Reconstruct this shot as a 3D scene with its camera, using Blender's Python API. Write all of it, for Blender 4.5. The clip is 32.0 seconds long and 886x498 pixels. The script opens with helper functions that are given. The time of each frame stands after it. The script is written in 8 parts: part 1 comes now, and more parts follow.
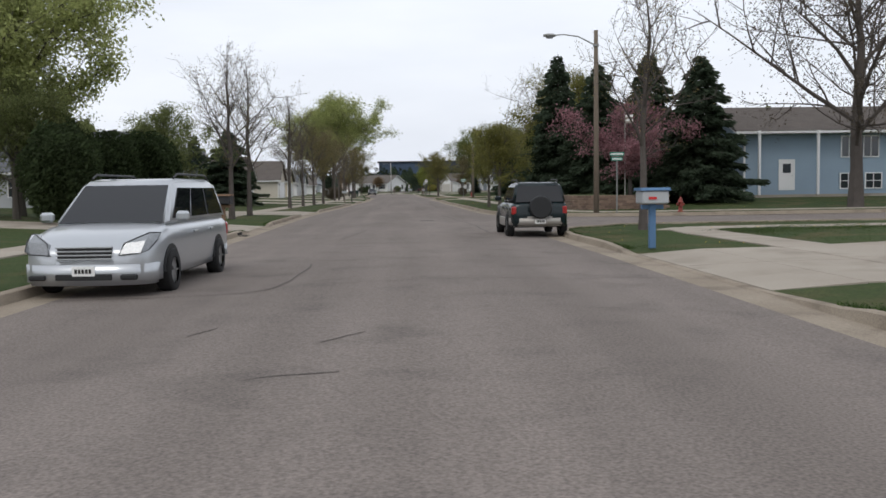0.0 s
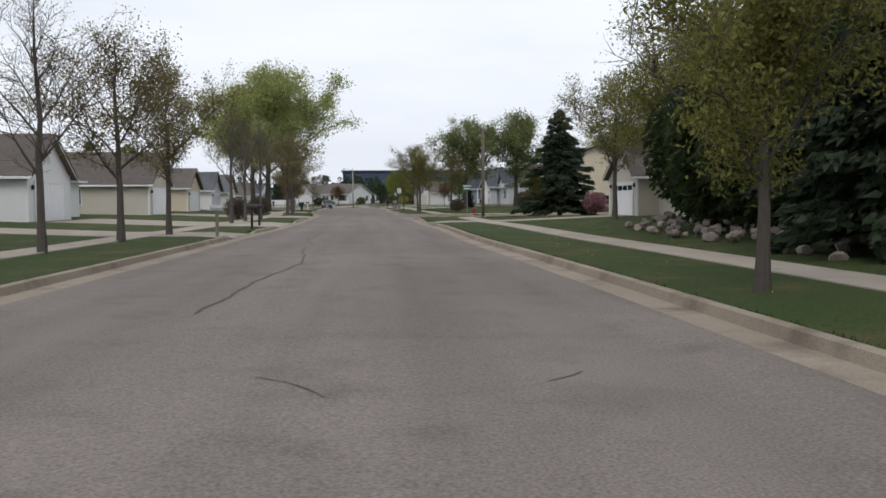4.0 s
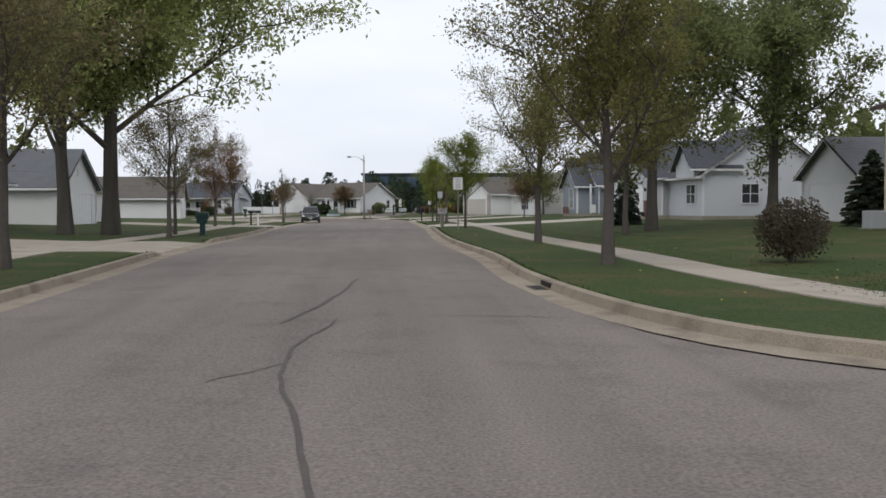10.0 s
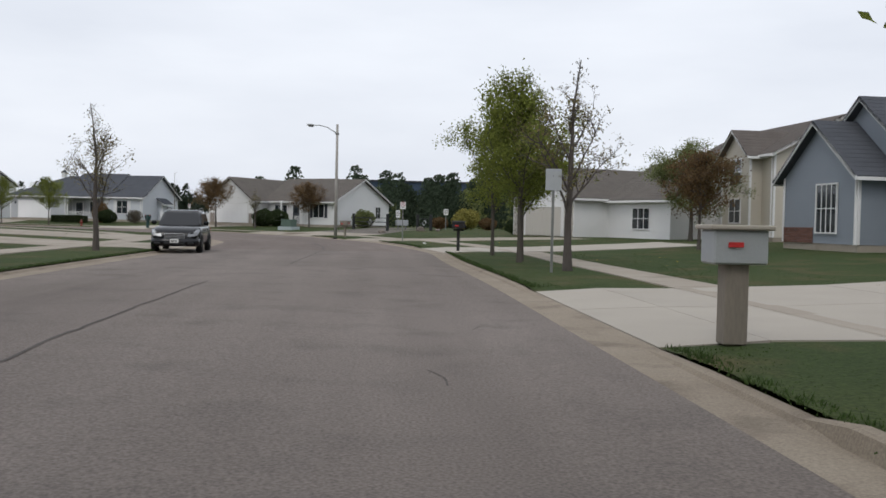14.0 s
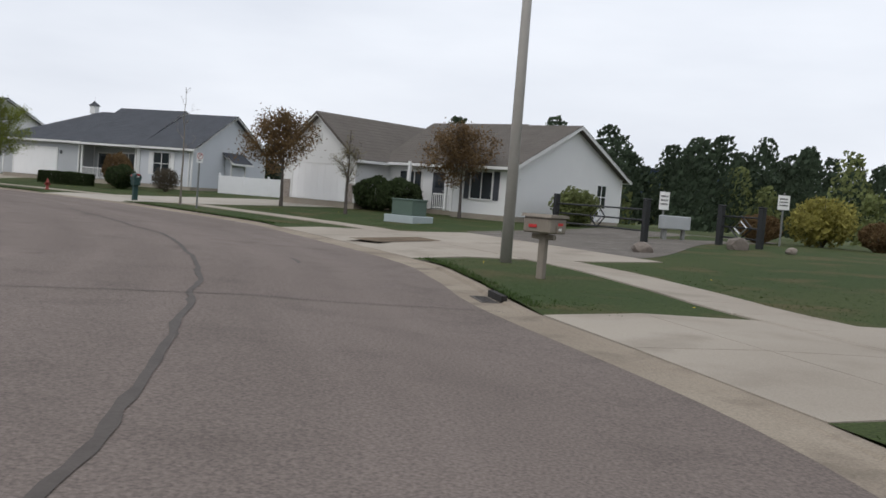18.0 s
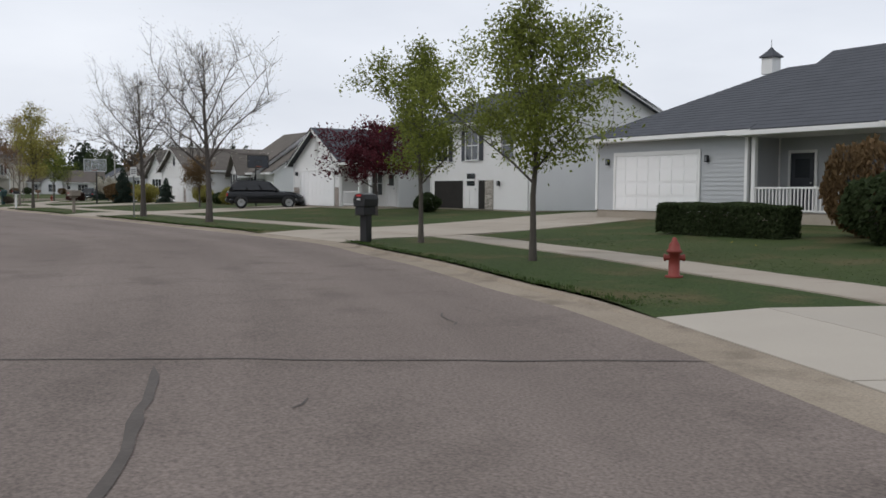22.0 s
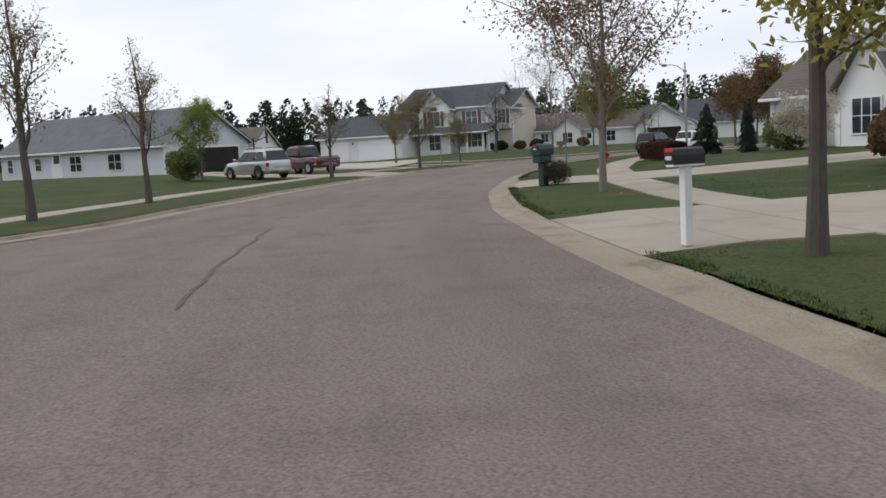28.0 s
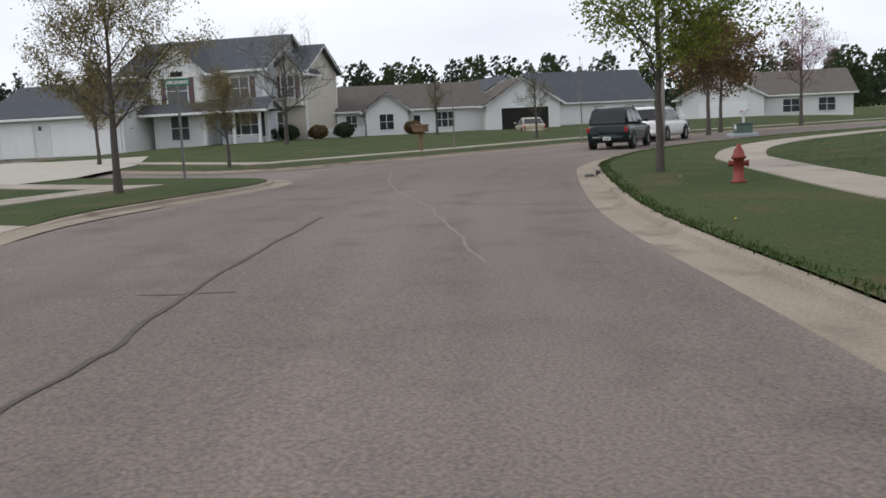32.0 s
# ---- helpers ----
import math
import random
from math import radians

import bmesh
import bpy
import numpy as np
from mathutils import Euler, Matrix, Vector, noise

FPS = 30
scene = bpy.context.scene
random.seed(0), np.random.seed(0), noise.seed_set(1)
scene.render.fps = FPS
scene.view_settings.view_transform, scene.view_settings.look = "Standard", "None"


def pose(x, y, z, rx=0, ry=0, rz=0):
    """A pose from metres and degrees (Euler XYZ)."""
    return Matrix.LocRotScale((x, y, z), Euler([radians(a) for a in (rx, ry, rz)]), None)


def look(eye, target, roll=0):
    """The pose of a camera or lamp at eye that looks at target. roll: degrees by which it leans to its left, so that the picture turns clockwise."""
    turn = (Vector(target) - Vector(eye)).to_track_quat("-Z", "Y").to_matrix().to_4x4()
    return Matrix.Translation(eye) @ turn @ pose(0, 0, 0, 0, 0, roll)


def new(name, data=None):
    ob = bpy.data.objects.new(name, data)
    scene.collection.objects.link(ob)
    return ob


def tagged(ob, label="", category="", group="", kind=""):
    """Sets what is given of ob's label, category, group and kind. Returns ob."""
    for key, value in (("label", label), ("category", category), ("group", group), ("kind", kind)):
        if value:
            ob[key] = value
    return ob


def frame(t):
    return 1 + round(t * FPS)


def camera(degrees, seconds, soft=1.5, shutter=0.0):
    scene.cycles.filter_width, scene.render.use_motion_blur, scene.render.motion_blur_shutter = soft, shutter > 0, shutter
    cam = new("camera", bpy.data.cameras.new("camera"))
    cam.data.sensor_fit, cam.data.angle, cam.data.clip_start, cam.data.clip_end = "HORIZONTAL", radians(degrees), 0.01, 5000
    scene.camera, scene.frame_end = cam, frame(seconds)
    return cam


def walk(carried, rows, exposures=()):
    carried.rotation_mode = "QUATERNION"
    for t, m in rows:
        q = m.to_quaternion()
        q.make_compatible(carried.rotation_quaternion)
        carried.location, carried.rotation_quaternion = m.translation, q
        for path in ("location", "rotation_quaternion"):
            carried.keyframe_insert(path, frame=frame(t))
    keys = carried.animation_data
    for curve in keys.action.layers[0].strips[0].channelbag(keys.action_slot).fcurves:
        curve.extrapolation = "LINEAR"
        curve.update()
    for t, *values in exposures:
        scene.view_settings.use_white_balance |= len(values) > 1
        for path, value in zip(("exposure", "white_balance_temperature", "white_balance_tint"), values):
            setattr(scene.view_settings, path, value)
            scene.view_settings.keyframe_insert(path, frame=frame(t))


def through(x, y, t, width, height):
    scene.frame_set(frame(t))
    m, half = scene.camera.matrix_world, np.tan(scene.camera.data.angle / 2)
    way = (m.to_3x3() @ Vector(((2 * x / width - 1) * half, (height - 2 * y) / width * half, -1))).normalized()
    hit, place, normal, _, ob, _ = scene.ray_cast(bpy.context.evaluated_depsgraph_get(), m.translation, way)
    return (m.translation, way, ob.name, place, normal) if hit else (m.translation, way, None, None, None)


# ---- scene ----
# ---------------------------------------------------------------- camera and its way
cam = camera(51.78, 32.0, soft=1.6)
# seconds, place, heading, pitch, roll
PATH = [
    (0.0, -4.60, 0.00, 1.51, -2.10, -3.80, -0.80),
    (0.5, -4.73, 6.79, 1.51, -2.66, -4.33, -0.30),
    (1.0, -4.85, 13.62, 1.50, -3.09, -3.22, -0.39),
    (1.5, -4.98, 20.41, 1.49, -3.61, -4.48, 0.03),
    (2.0, -5.00, 27.22, 1.50, -4.29, -4.01, 0.66),
    (2.5, -4.77, 33.88, 1.49, -4.27, -3.64, 0.83),
    (4.5, -4.40, 60.40, 1.53, -4.21, -3.01, -0.55),
    (5.0, -4.19, 66.96, 1.53, -4.30, -3.68, -0.36),
    (5.5, -4.16, 73.79, 1.54, -4.69, -3.31, 0.02),
    (6.0, -4.14, 80.69, 1.48, -4.55, -3.16, 0.01),
    (6.5, -4.02, 87.59, 1.51, -4.05, -2.86, 0.00),
    (7.0, -4.12, 94.38, 1.51, -4.60, -2.43, 0.07),
    (7.5, -4.17, 101.21, 1.52, -4.14, -2.69, 0.28),
    (8.0, -4.22, 108.11, 1.49, -4.61, -2.75, -0.36),
    (8.5, -4.34, 115.01, 1.45, -4.65, -2.17, -0.91),
    (9.0, -4.21, 121.85, 1.45, -4.51, -3.42, -0.79),
    (9.5, -4.39, 128.66, 1.51, -4.51, -1.92, -1.31),
    (10.0, -4.48, 135.50, 1.49, -2.66, -2.57, -0.27),
    (10.5, -4.59, 142.30, 1.45, -4.19, -1.46, 0.40),
    (11.0, -4.80, 149.07, 1.47, -3.79, -2.42, -1.27),
    (11.5, -4.90, 156.15, 1.49, -3.96, -0.78, -1.50),
    (12.0, -5.04, 163.60, 1.45, -4.37, -1.55, -0.54),
    (12.5, -5.12, 171.18, 1.53, -3.68, -2.89, 0.14),
    (13.0, -5.28, 178.77, 1.52, -3.79, -1.91, 0.81),
    (13.5, -5.42, 186.38, 1.47, -3.51, -1.75, 0.84),
    (15.5, -5.31, 214.37, 1.54, -3.18, -2.45, 3.17),
    (16.0, -5.41, 220.92, 1.50, -2.65, -3.56, 3.39),
    (16.5, -5.63, 227.53, 1.47, -1.84, -3.57, 3.81),
    (17.0, -6.14, 234.12, 1.48, 0.75, -2.52, 4.73),
    (17.5, -6.91, 240.57, 1.52, 4.00, -2.13, 5.01),
    (18.0, -8.24, 246.72, 1.50, 7.90, -3.21, 4.52),
    (18.5, -9.73, 252.54, 1.49, 12.19, -3.01, 5.64),
    (19.0, -11.64, 258.13, 1.50, 16.11, -1.15, 5.60),
    (19.5, -14.02, 263.44, 1.49, 20.92, -0.65, 5.33),
    (20.0, -16.87, 268.44, 1.47, 25.36, -0.52, 5.16),
    (20.5, -20.11, 273.11, 1.48, 31.42, -1.72, 5.14),
    (21.0, -23.61, 277.33, 1.47, 36.59, -1.91, 2.36),
    (21.5, -27.45, 281.29, 1.51, 41.63, -3.39, 0.53),
    (22.0, -31.44, 284.85, 1.51, 46.39, -3.61, 0.31),
    (22.5, -35.87, 288.11, 1.50, 50.82, -2.90, -0.02),
    (23.0, -40.52, 290.87, 1.50, 55.43, -2.98, -1.24),
    (23.5, -45.31, 293.12, 1.51, 61.32, -3.01, 0.66),
    (24.0, -50.15, 295.01, 1.50, 66.76, -6.48, -0.67),
    (24.5, -55.26, 296.50, 1.46, 70.96, -6.64, -1.45),
    (25.0, -60.68, 297.70, 1.50, 74.25, -6.43, -0.93),
    (25.5, -66.15, 298.73, 1.49, 75.60, -2.75, -0.47),
    (26.0, -71.66, 299.71, 1.48, 76.29, -5.60, -2.37),
    (26.5, -77.15, 300.63, 1.49, 77.17, -6.00, -2.21),
    (28.5, -97.49, 303.70, 1.55, 74.11, -6.41, -3.54),
    (29.0, -102.50, 304.65, 1.49, 71.29, -5.80, -2.72),
    (29.5, -107.37, 305.79, 1.47, 69.48, -6.63, -2.05),
    (30.0, -112.22, 307.06, 1.47, 69.57, -8.66, -2.72),
    (30.5, -117.23, 308.37, 1.49, 67.41, -8.46, -2.29),
    (31.0, -122.14, 309.92, 1.48, 65.41, -8.05, -3.08),
    (31.5, -127.01, 311.61, 1.46, 63.03, -7.82, -3.39),
    (32.0, -131.66, 313.58, 1.45, 60.66, -7.87, -2.71),
]
ROWS = [(t, pose(x, y, z, 0, 0, yaw) @ pose(0, 0, 0, 90 + pitch, 0, 0) @ pose(0, 0, 0, 0, 0, roll)) for t, x, y, z, yaw, pitch, roll in PATH]
walk(cam, ROWS, [(0, 0.0), (5, 0.02), (9, 0.02), (13, -0.04), (16, -0.13), (18, -0.08), (20, -0.13), (23, -0.1), (25, 0.06), (29, 0.08), (32, 0.1)])



# ---------------------------------------------------------------- overcast daylight
world = bpy.data.worlds.new("overcast")
scene.world = world
world.use_nodes = True
wn = world.node_tree
sky = wn.nodes.new("ShaderNodeTexSky")
sky.sky_type, sky.sun_disc = "NISHITA", False
sky.sun_elevation, sky.sun_rotation = radians(49), radians(201)
sky.air_density, sky.dust_density, sky.ozone_density = 1.0, 6.0, 1.0
cloud = wn.nodes.new("ShaderNodeTexNoise")
cloud.inputs["Scale"].default_value, cloud.inputs["Detail"].default_value = 2.2, 6
wco = wn.nodes.new("ShaderNodeTexCoord")
wmap = wn.nodes.new("ShaderNodeMapping")
wmap.inputs["Scale"].default_value = (1, 1, 4)
wn.links.new(wco.outputs["Generated"], wmap.inputs["Vector"])
wn.links.new(wmap.outputs[0], cloud.inputs["Vector"])
ramp = wn.nodes.new("ShaderNodeMix")
ramp.data_type = "RGBA"
ramp.inputs[6].default_value, ramp.inputs[7].default_value = (6.3, 6.75, 7.7, 1), (10.8, 11.15, 11.8, 1)
wn.links.new(cloud.outputs["Fac"], ramp.inputs[0])
cover = wn.nodes.new("ShaderNodeMix")
cover.data_type = "RGBA"
cover.inputs[0].default_value = 0.9
wn.links.new(sky.outputs[0], cover.inputs[6])
wn.links.new(ramp.outputs[2], cover.inputs[7])
wn.links.new(cover.outputs[2], wn.nodes["Background"].inputs["Color"])
wn.nodes["Background"].inputs["Strength"].default_value = 0.11
sun = new("sun", bpy.data.lights.new("sun", "SUN"))
sun.data.energy, sun.data.angle, sun.data.color = 0.75, radians(25), (1.0, 0.98, 0.95)
sun.matrix_world = look((-25, -65, 80), (0, 0, 0))


# ---------------------------------------------------------------- materials
def material(name, colour, rough=0.8, var=0.25, scale=3.0, fine=40.0, bump=0.15, metal=0.0, spec=0.4, hue=None, island=0.0, obrand=0.0, stretch=(1, 1, 1), coat=0.0):
    """Two scales of colour variation, fine relief, and chance variation by piece."""
    m = bpy.data.materials.new(name)
    m.use_nodes = True
    nt = m.node_tree
    b = nt.nodes["Principled BSDF"]
    N = nt.nodes.new
    co = N("ShaderNodeTexCoord")
    mp = N("ShaderNodeMapping")
    mp.inputs["Scale"].default_value = stretch
    geo = N("ShaderNodeNewGeometry")
    nt.links.new(geo.outputs["Position"], mp.inputs["Vector"])
    n1, n2 = N("ShaderNodeTexNoise"), N("ShaderNodeTexNoise")
    n1.inputs["Scale"].default_value, n1.inputs["Detail"].default_value = scale, 5
    n2.inputs["Scale"].default_value, n2.inputs["Detail"].default_value = fine, 3
    for n in (n1, n2):
        nt.links.new(mp.outputs[0], n.inputs["Vector"])
    mix = N("ShaderNodeMix")
    mix.data_type = "RGBA"
    dark = [c * (1 - var) for c in colour]
    light = [min(1, c * (1 + var)) for c in colour] if hue is None else list(hue)
    mix.inputs[6].default_value, mix.inputs[7].default_value = (*dark, 1), (*light, 1)
    nt.links.new(n1.outputs["Fac"], mix.inputs[0])
    hsv = N("ShaderNodeHueSaturation")
    nt.links.new(mix.outputs[2], hsv.inputs["Color"])
    mr = N("ShaderNodeMapRange")
    mr.inputs["To Min"].default_value, mr.inputs["To Max"].default_value = 1 - var * 0.8, 1 + var * 0.8
    nt.links.new(n2.outputs["Fac"], mr.inputs["Value"])
    last = mr.outputs[0]
    for source, amount in ((geo.outputs["Random Per Island"], island), (None, obrand)):
        if amount:
            if source is None:
                source = N("ShaderNodeObjectInfo").outputs["Random"]
            r = N("ShaderNodeMapRange")
            r.inputs["To Min"].default_value, r.inputs["To Max"].default_value = 1 - amount, 1 + amount
            nt.links.new(source, r.inputs["Value"])
            mul = N("ShaderNodeMath")
            mul.operation = "MULTIPLY"
            nt.links.new(last, mul.inputs[0])
            nt.links.new(r.outputs[0], mul.inputs[1])
            last = mul.outputs[0]
    nt.links.new(last, hsv.inputs["Value"])
    nt.links.new(hsv.outputs[0], b.inputs["Base Color"])
    b.inputs["Roughness"].default_value, b.inputs["Metallic"].default_value = rough, metal
    b.inputs["Specular IOR Level"].default_value = spec
    b.inputs["Coat Weight"].default_value = coat
    if bump:
        bp = N("ShaderNodeBump")
        bp.inputs["Strength"].default_value, bp.inputs["Distance"].default_value = bump, 0.02
        nt.links.new(n2.outputs["Fac"], bp.inputs["Height"])
        nt.links.new(bp.outputs[0], b.inputs["Normal"])
    return m


def glass_material(name, tint, rough=0.06, spec=0.8):
    m = bpy.data.materials.new(name)
    m.use_nodes = True
    b = m.node_tree.nodes["Principled BSDF"]
    b.inputs["Base Color"].default_value = (*tint, 1)
    b.inputs["Roughness"].default_value = rough
    b.inputs["Specular IOR Level"].default_value = spec
    return m


def leaf_material(name, colour, var=0.35, through=0.5):
    """Leaves that let a part of the light through."""
    m = material(name, colour, 0.75, var, 0.7, 6.0, 0.0, island=0.35, spec=0.15)
    nt = m.node_tree
    b = nt.nodes["Principled BSDF"]
    source = b.inputs["Base Color"].links[0].from_socket
    t = nt.nodes.new("ShaderNodeBsdfTranslucent")
    nt.links.new(source, t.inputs["Color"])
    mix = nt.nodes.new("ShaderNodeMixShader")
    mix.inputs[0].default_value = through
    nt.links.new(b.outputs[0], mix.inputs[1])
    nt.links.new(t.outputs[0], mix.inputs[2])
    nt.links.new(mix.outputs[0], nt.nodes["Material Output"].inputs["Surface"])
    return m


def patchy(name, colour, second, third, rough, coarse, middle, fine, bump, streak=0.0, speck=0.25, spots=(0.52, 0.72)):
    """Ground stuff: two slow blends of colour, a fine speckle and, on the road, wear along its length."""
    m = bpy.data.materials.new(name)
    m.use_nodes = True
    nt = m.node_tree
    b = nt.nodes["Principled BSDF"]
    N, link = nt.nodes.new, nt.links.new
    geo = N("ShaderNodeNewGeometry")

    def cloud(scale, detail, lo, hi, vec=None):
        n = N("ShaderNodeTexNoise")
        n.inputs["Scale"].default_value, n.inputs["Detail"].default_value = scale, detail
        link(vec if vec is not None else geo.outputs["Position"], n.inputs["Vector"])
        r = N("ShaderNodeMapRange")
        r.inputs["From Min"].default_value, r.inputs["From Max"].default_value = lo, hi
        link(n.outputs["Fac"], r.inputs["Value"])
        return r.outputs[0], n

    def blend(fac, x, y):
        k = N("ShaderNodeMix")
        k.data_type = "RGBA"
        link(fac, k.inputs[0])
        for q, i in ((x, 6), (y, 7)):
            if isinstance(q, tuple):
                k.inputs[i].default_value = (*q, 1)
            else:
                link(q, k.inputs[i])
        return k.outputs[2]

    c = blend(cloud(coarse, 4, 0.35, 0.65)[0], colour, second)
    c = blend(cloud(middle, 6, *spots)[0], c, third)
    grain, gn = cloud(fine, 2, 0.25, 0.75)
    val = N("ShaderNodeMapRange")
    val.inputs["To Min"].default_value, val.inputs["To Max"].default_value = 1 - speck, 1 + speck
    link(grain, val.inputs["Value"])
    last = val.outputs[0]
    if streak:
        uv = N("ShaderNodeUVMap")
        mp = N("ShaderNodeMapping")
        mp.inputs["Scale"].default_value = (9, 0.035, 1)
        link(uv.outputs[0], mp.inputs["Vector"])
        f, _ = cloud(1.0, 3, 0.3, 0.7, mp.outputs[0])
        r = N("ShaderNodeMapRange")
        r.inputs["To Min"].default_value, r.inputs["To Max"].default_value = 1 - streak, 1 + streak
        link(f, r.inputs["Value"])
        mu = N("ShaderNodeMath")
        mu.operation = "MULTIPLY"
        link(last, mu.inputs[0])
        link(r.outputs[0], mu.inputs[1])
        last = mu.outputs[0]
    h = N("ShaderNodeHueSaturation")
    link(c, h.inputs["Color"])
    link(last, h.inputs["Value"])
    link(h.outputs[0], b.inputs["Base Color"])
    b.inputs["Roughness"].default_value = rough
    b.inputs["Specular IOR Level"].default_value = 0.15
    bp = N("ShaderNodeBump")
    bp.inputs["Strength"].default_value, bp.inputs["Distance"].default_value = bump, 0.02
    link(gn.outputs["Fac"], bp.inputs["Height"])
    link(bp.outputs[0], b.inputs["Normal"])
    return m


M = {}
M["asphalt"] = patchy("asphalt", (0.17, 0.146, 0.13), (0.201, 0.173, 0.155), (0.149, 0.129, 0.116), 0.93, 0.12, 0.9, 38.0, 0.5, 0.12, 0.32)
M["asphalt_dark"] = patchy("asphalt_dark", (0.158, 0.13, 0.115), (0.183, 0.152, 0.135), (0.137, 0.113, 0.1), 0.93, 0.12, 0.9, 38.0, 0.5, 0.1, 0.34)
M["asphalt_old"] = material("asphalt_old", (0.13, 0.125, 0.12), 0.95, 0.18, 0.4, 45.0, 0.35, spec=0.15)
M["tar"] = material("tar", (0.078, 0.066, 0.058), 0.85, 0.3, 3.0, 30.0, 0.15)
# Pale tone of a windscreen reflection painted on the road as a streak.
M["reflection_streak"] = material("reflection_streak", (0.2, 0.172, 0.153), 0.95, 0.2, 1.0, 30.0, 0.2)
M["concrete"] = patchy("concrete", (0.31, 0.272, 0.225), (0.355, 0.316, 0.264), (0.26, 0.226, 0.185), 0.92, 0.3, 0.8, 45.0, 0.15, 0.0, 0.1)
M["concrete_new"] = material("concrete_new", (0.37, 0.335, 0.285), 0.9, 0.1, 0.7, 60.0, 0.12, obrand=0.05)
M["kerb"] = patchy("kerb", (0.24, 0.2, 0.155), (0.3, 0.255, 0.2), (0.17, 0.14, 0.11), 0.93, 0.4, 1.2, 45.0, 0.3, 0.0, 0.2)
M["grass"] = patchy("grass", (0.034, 0.055, 0.0155), (0.048, 0.064, 0.02), (0.078, 0.07, 0.031), 0.95, 0.16, 0.55, 24.0, 0.9, 0.0, 0.45, (0.5, 0.68))
M["grass_blade"] = leaf_material("grass_blade", (0.055, 0.088, 0.027), 0.4, 0.5)
M["field"] = material("field", (0.075, 0.088, 0.035), 0.95, 0.4, 0.06, 2.0, 0.3, spec=0.1)
M["bark"] = material("bark", (0.09, 0.08, 0.069), 0.95, 0.35, 2.0, 25.0, 0.8, stretch=(1, 1, 0.25), spec=0.15)
M["bark_pale"] = material("bark_pale", (0.19, 0.17, 0.145), 0.95, 0.3, 2.0, 25.0, 0.6, stretch=(1, 1, 0.3), spec=0.15)
M["twig"] = material("twig", (0.096, 0.084, 0.076), 0.95, 0.25, 2.0, 12.0, 0.0, spec=0.1)
M["leaf_fresh"] = leaf_material("leaf_fresh", (0.19, 0.22, 0.05))
M["leaf_green"] = leaf_material("leaf_green", (0.175, 0.2, 0.08))
M["leaf_pale"] = leaf_material("leaf_pale", (0.33, 0.36, 0.14))
M["leaf_bud"] = leaf_material("leaf_bud", (0.185, 0.158, 0.075))
M["leaf_rust"] = leaf_material("leaf_rust", (0.19, 0.112, 0.055))
M["leaf_bronze"] = leaf_material("leaf_bronze", (0.165, 0.108, 0.055))
M["leaf_yellow"] = leaf_material("leaf_yellow", (0.29, 0.265, 0.075))
M["leaf_olive"] = leaf_material("leaf_olive", (0.185, 0.18, 0.055))
M["leaf_red"] = leaf_material("leaf_red", (0.095, 0.024, 0.032))
M["leaf_pink"] = leaf_material("leaf_pink", (0.29, 0.155, 0.17))
M["leaf_white"] = leaf_material("leaf_white", (0.45, 0.43, 0.36))
M["leaf_russet"] = leaf_material("leaf_russet", (0.085, 0.042, 0.034))
M["leaf_twig"] = leaf_material("leaf_twig", (0.1, 0.083, 0.06))
M["leaf_moss"] = leaf_material("leaf_moss", (0.185, 0.17, 0.06))
M["leaf_dark"] = leaf_material("leaf_dark", (0.05, 0.07, 0.03))
M["needle"] = leaf_material("needle", (0.058, 0.08, 0.05), 0.4)
M["needle_blue"] = leaf_material("needle_blue", (0.052, 0.072, 0.056), 0.4)
M["far_wood"] = leaf_material("far_wood", (0.03, 0.042, 0.026), 0.5)
M["hill"] = material("hill", (0.05, 0.062, 0.05), 0.95, 0.4, 0.02, 0.3, 0.0, spec=0.05)
M["white_siding"] = material("white_siding", (0.7, 0.7, 0.69), 0.6, 0.05, 0.8, 30.0, 0.05)
M["cream_siding"] = material("cream_siding", (0.5, 0.46, 0.385), 0.6, 0.06, 0.8, 30.0, 0.05)
M["tan_siding"] = material("tan_siding", (0.56, 0.49, 0.37), 0.65, 0.07, 0.8, 30.0, 0.05)
M["grey_siding"] = material("grey_siding", (0.41, 0.425, 0.44), 0.6, 0.06, 0.8, 30.0, 0.05)
M["pale_siding"] = material("pale_siding", (0.56, 0.58, 0.61), 0.6, 0.05, 0.8, 30.0, 0.05)
M["blue_siding"] = material("blue_siding", (0.25, 0.33, 0.4), 0.65, 0.08, 0.8, 30.0, 0.05)
M["slate_siding"] = material("slate_siding", (0.235, 0.265, 0.3), 0.6, 0.06, 0.8, 30.0, 0.05)
M["brick_pale"] = material("brick_pale", (0.38, 0.35, 0.31), 0.9, 0.3, 3.0, 14.0, 0.4, island=0.3)
M["brick_red"] = material("brick_red", (0.17, 0.085, 0.065), 0.9, 0.3, 3.0, 14.0, 0.4, island=0.3)
M["brick_wall"] = material("brick_wall", (0.3, 0.26, 0.23), 0.9, 0.35, 3.0, 14.0, 0.4)
M["trim_white"] = material("trim_white", (0.72, 0.72, 0.71), 0.5, 0.04, 1.0, 30.0, 0.0)
M["trim_brown"] = material("trim_brown", (0.09, 0.06, 0.05), 0.6, 0.15, 1.0, 30.0, 0.0)
M["shutter"] = material("shutter", (0.04, 0.045, 0.055), 0.6, 0.15, 1.0, 30.0, 0.0)
M["garage_white"] = material("garage_white", (0.8, 0.8, 0.8), 0.5, 0.04, 0.8, 30.0, 0.0)
M["garage_tan"] = material("garage_tan", (0.5, 0.47, 0.42), 0.55, 0.05, 0.8, 30.0, 0.0)
M["shingle_grey"] = material("shingle_grey", (0.135, 0.14, 0.15), 0.95, 0.2, 1.2, 18.0, 0.6, spec=0.15)
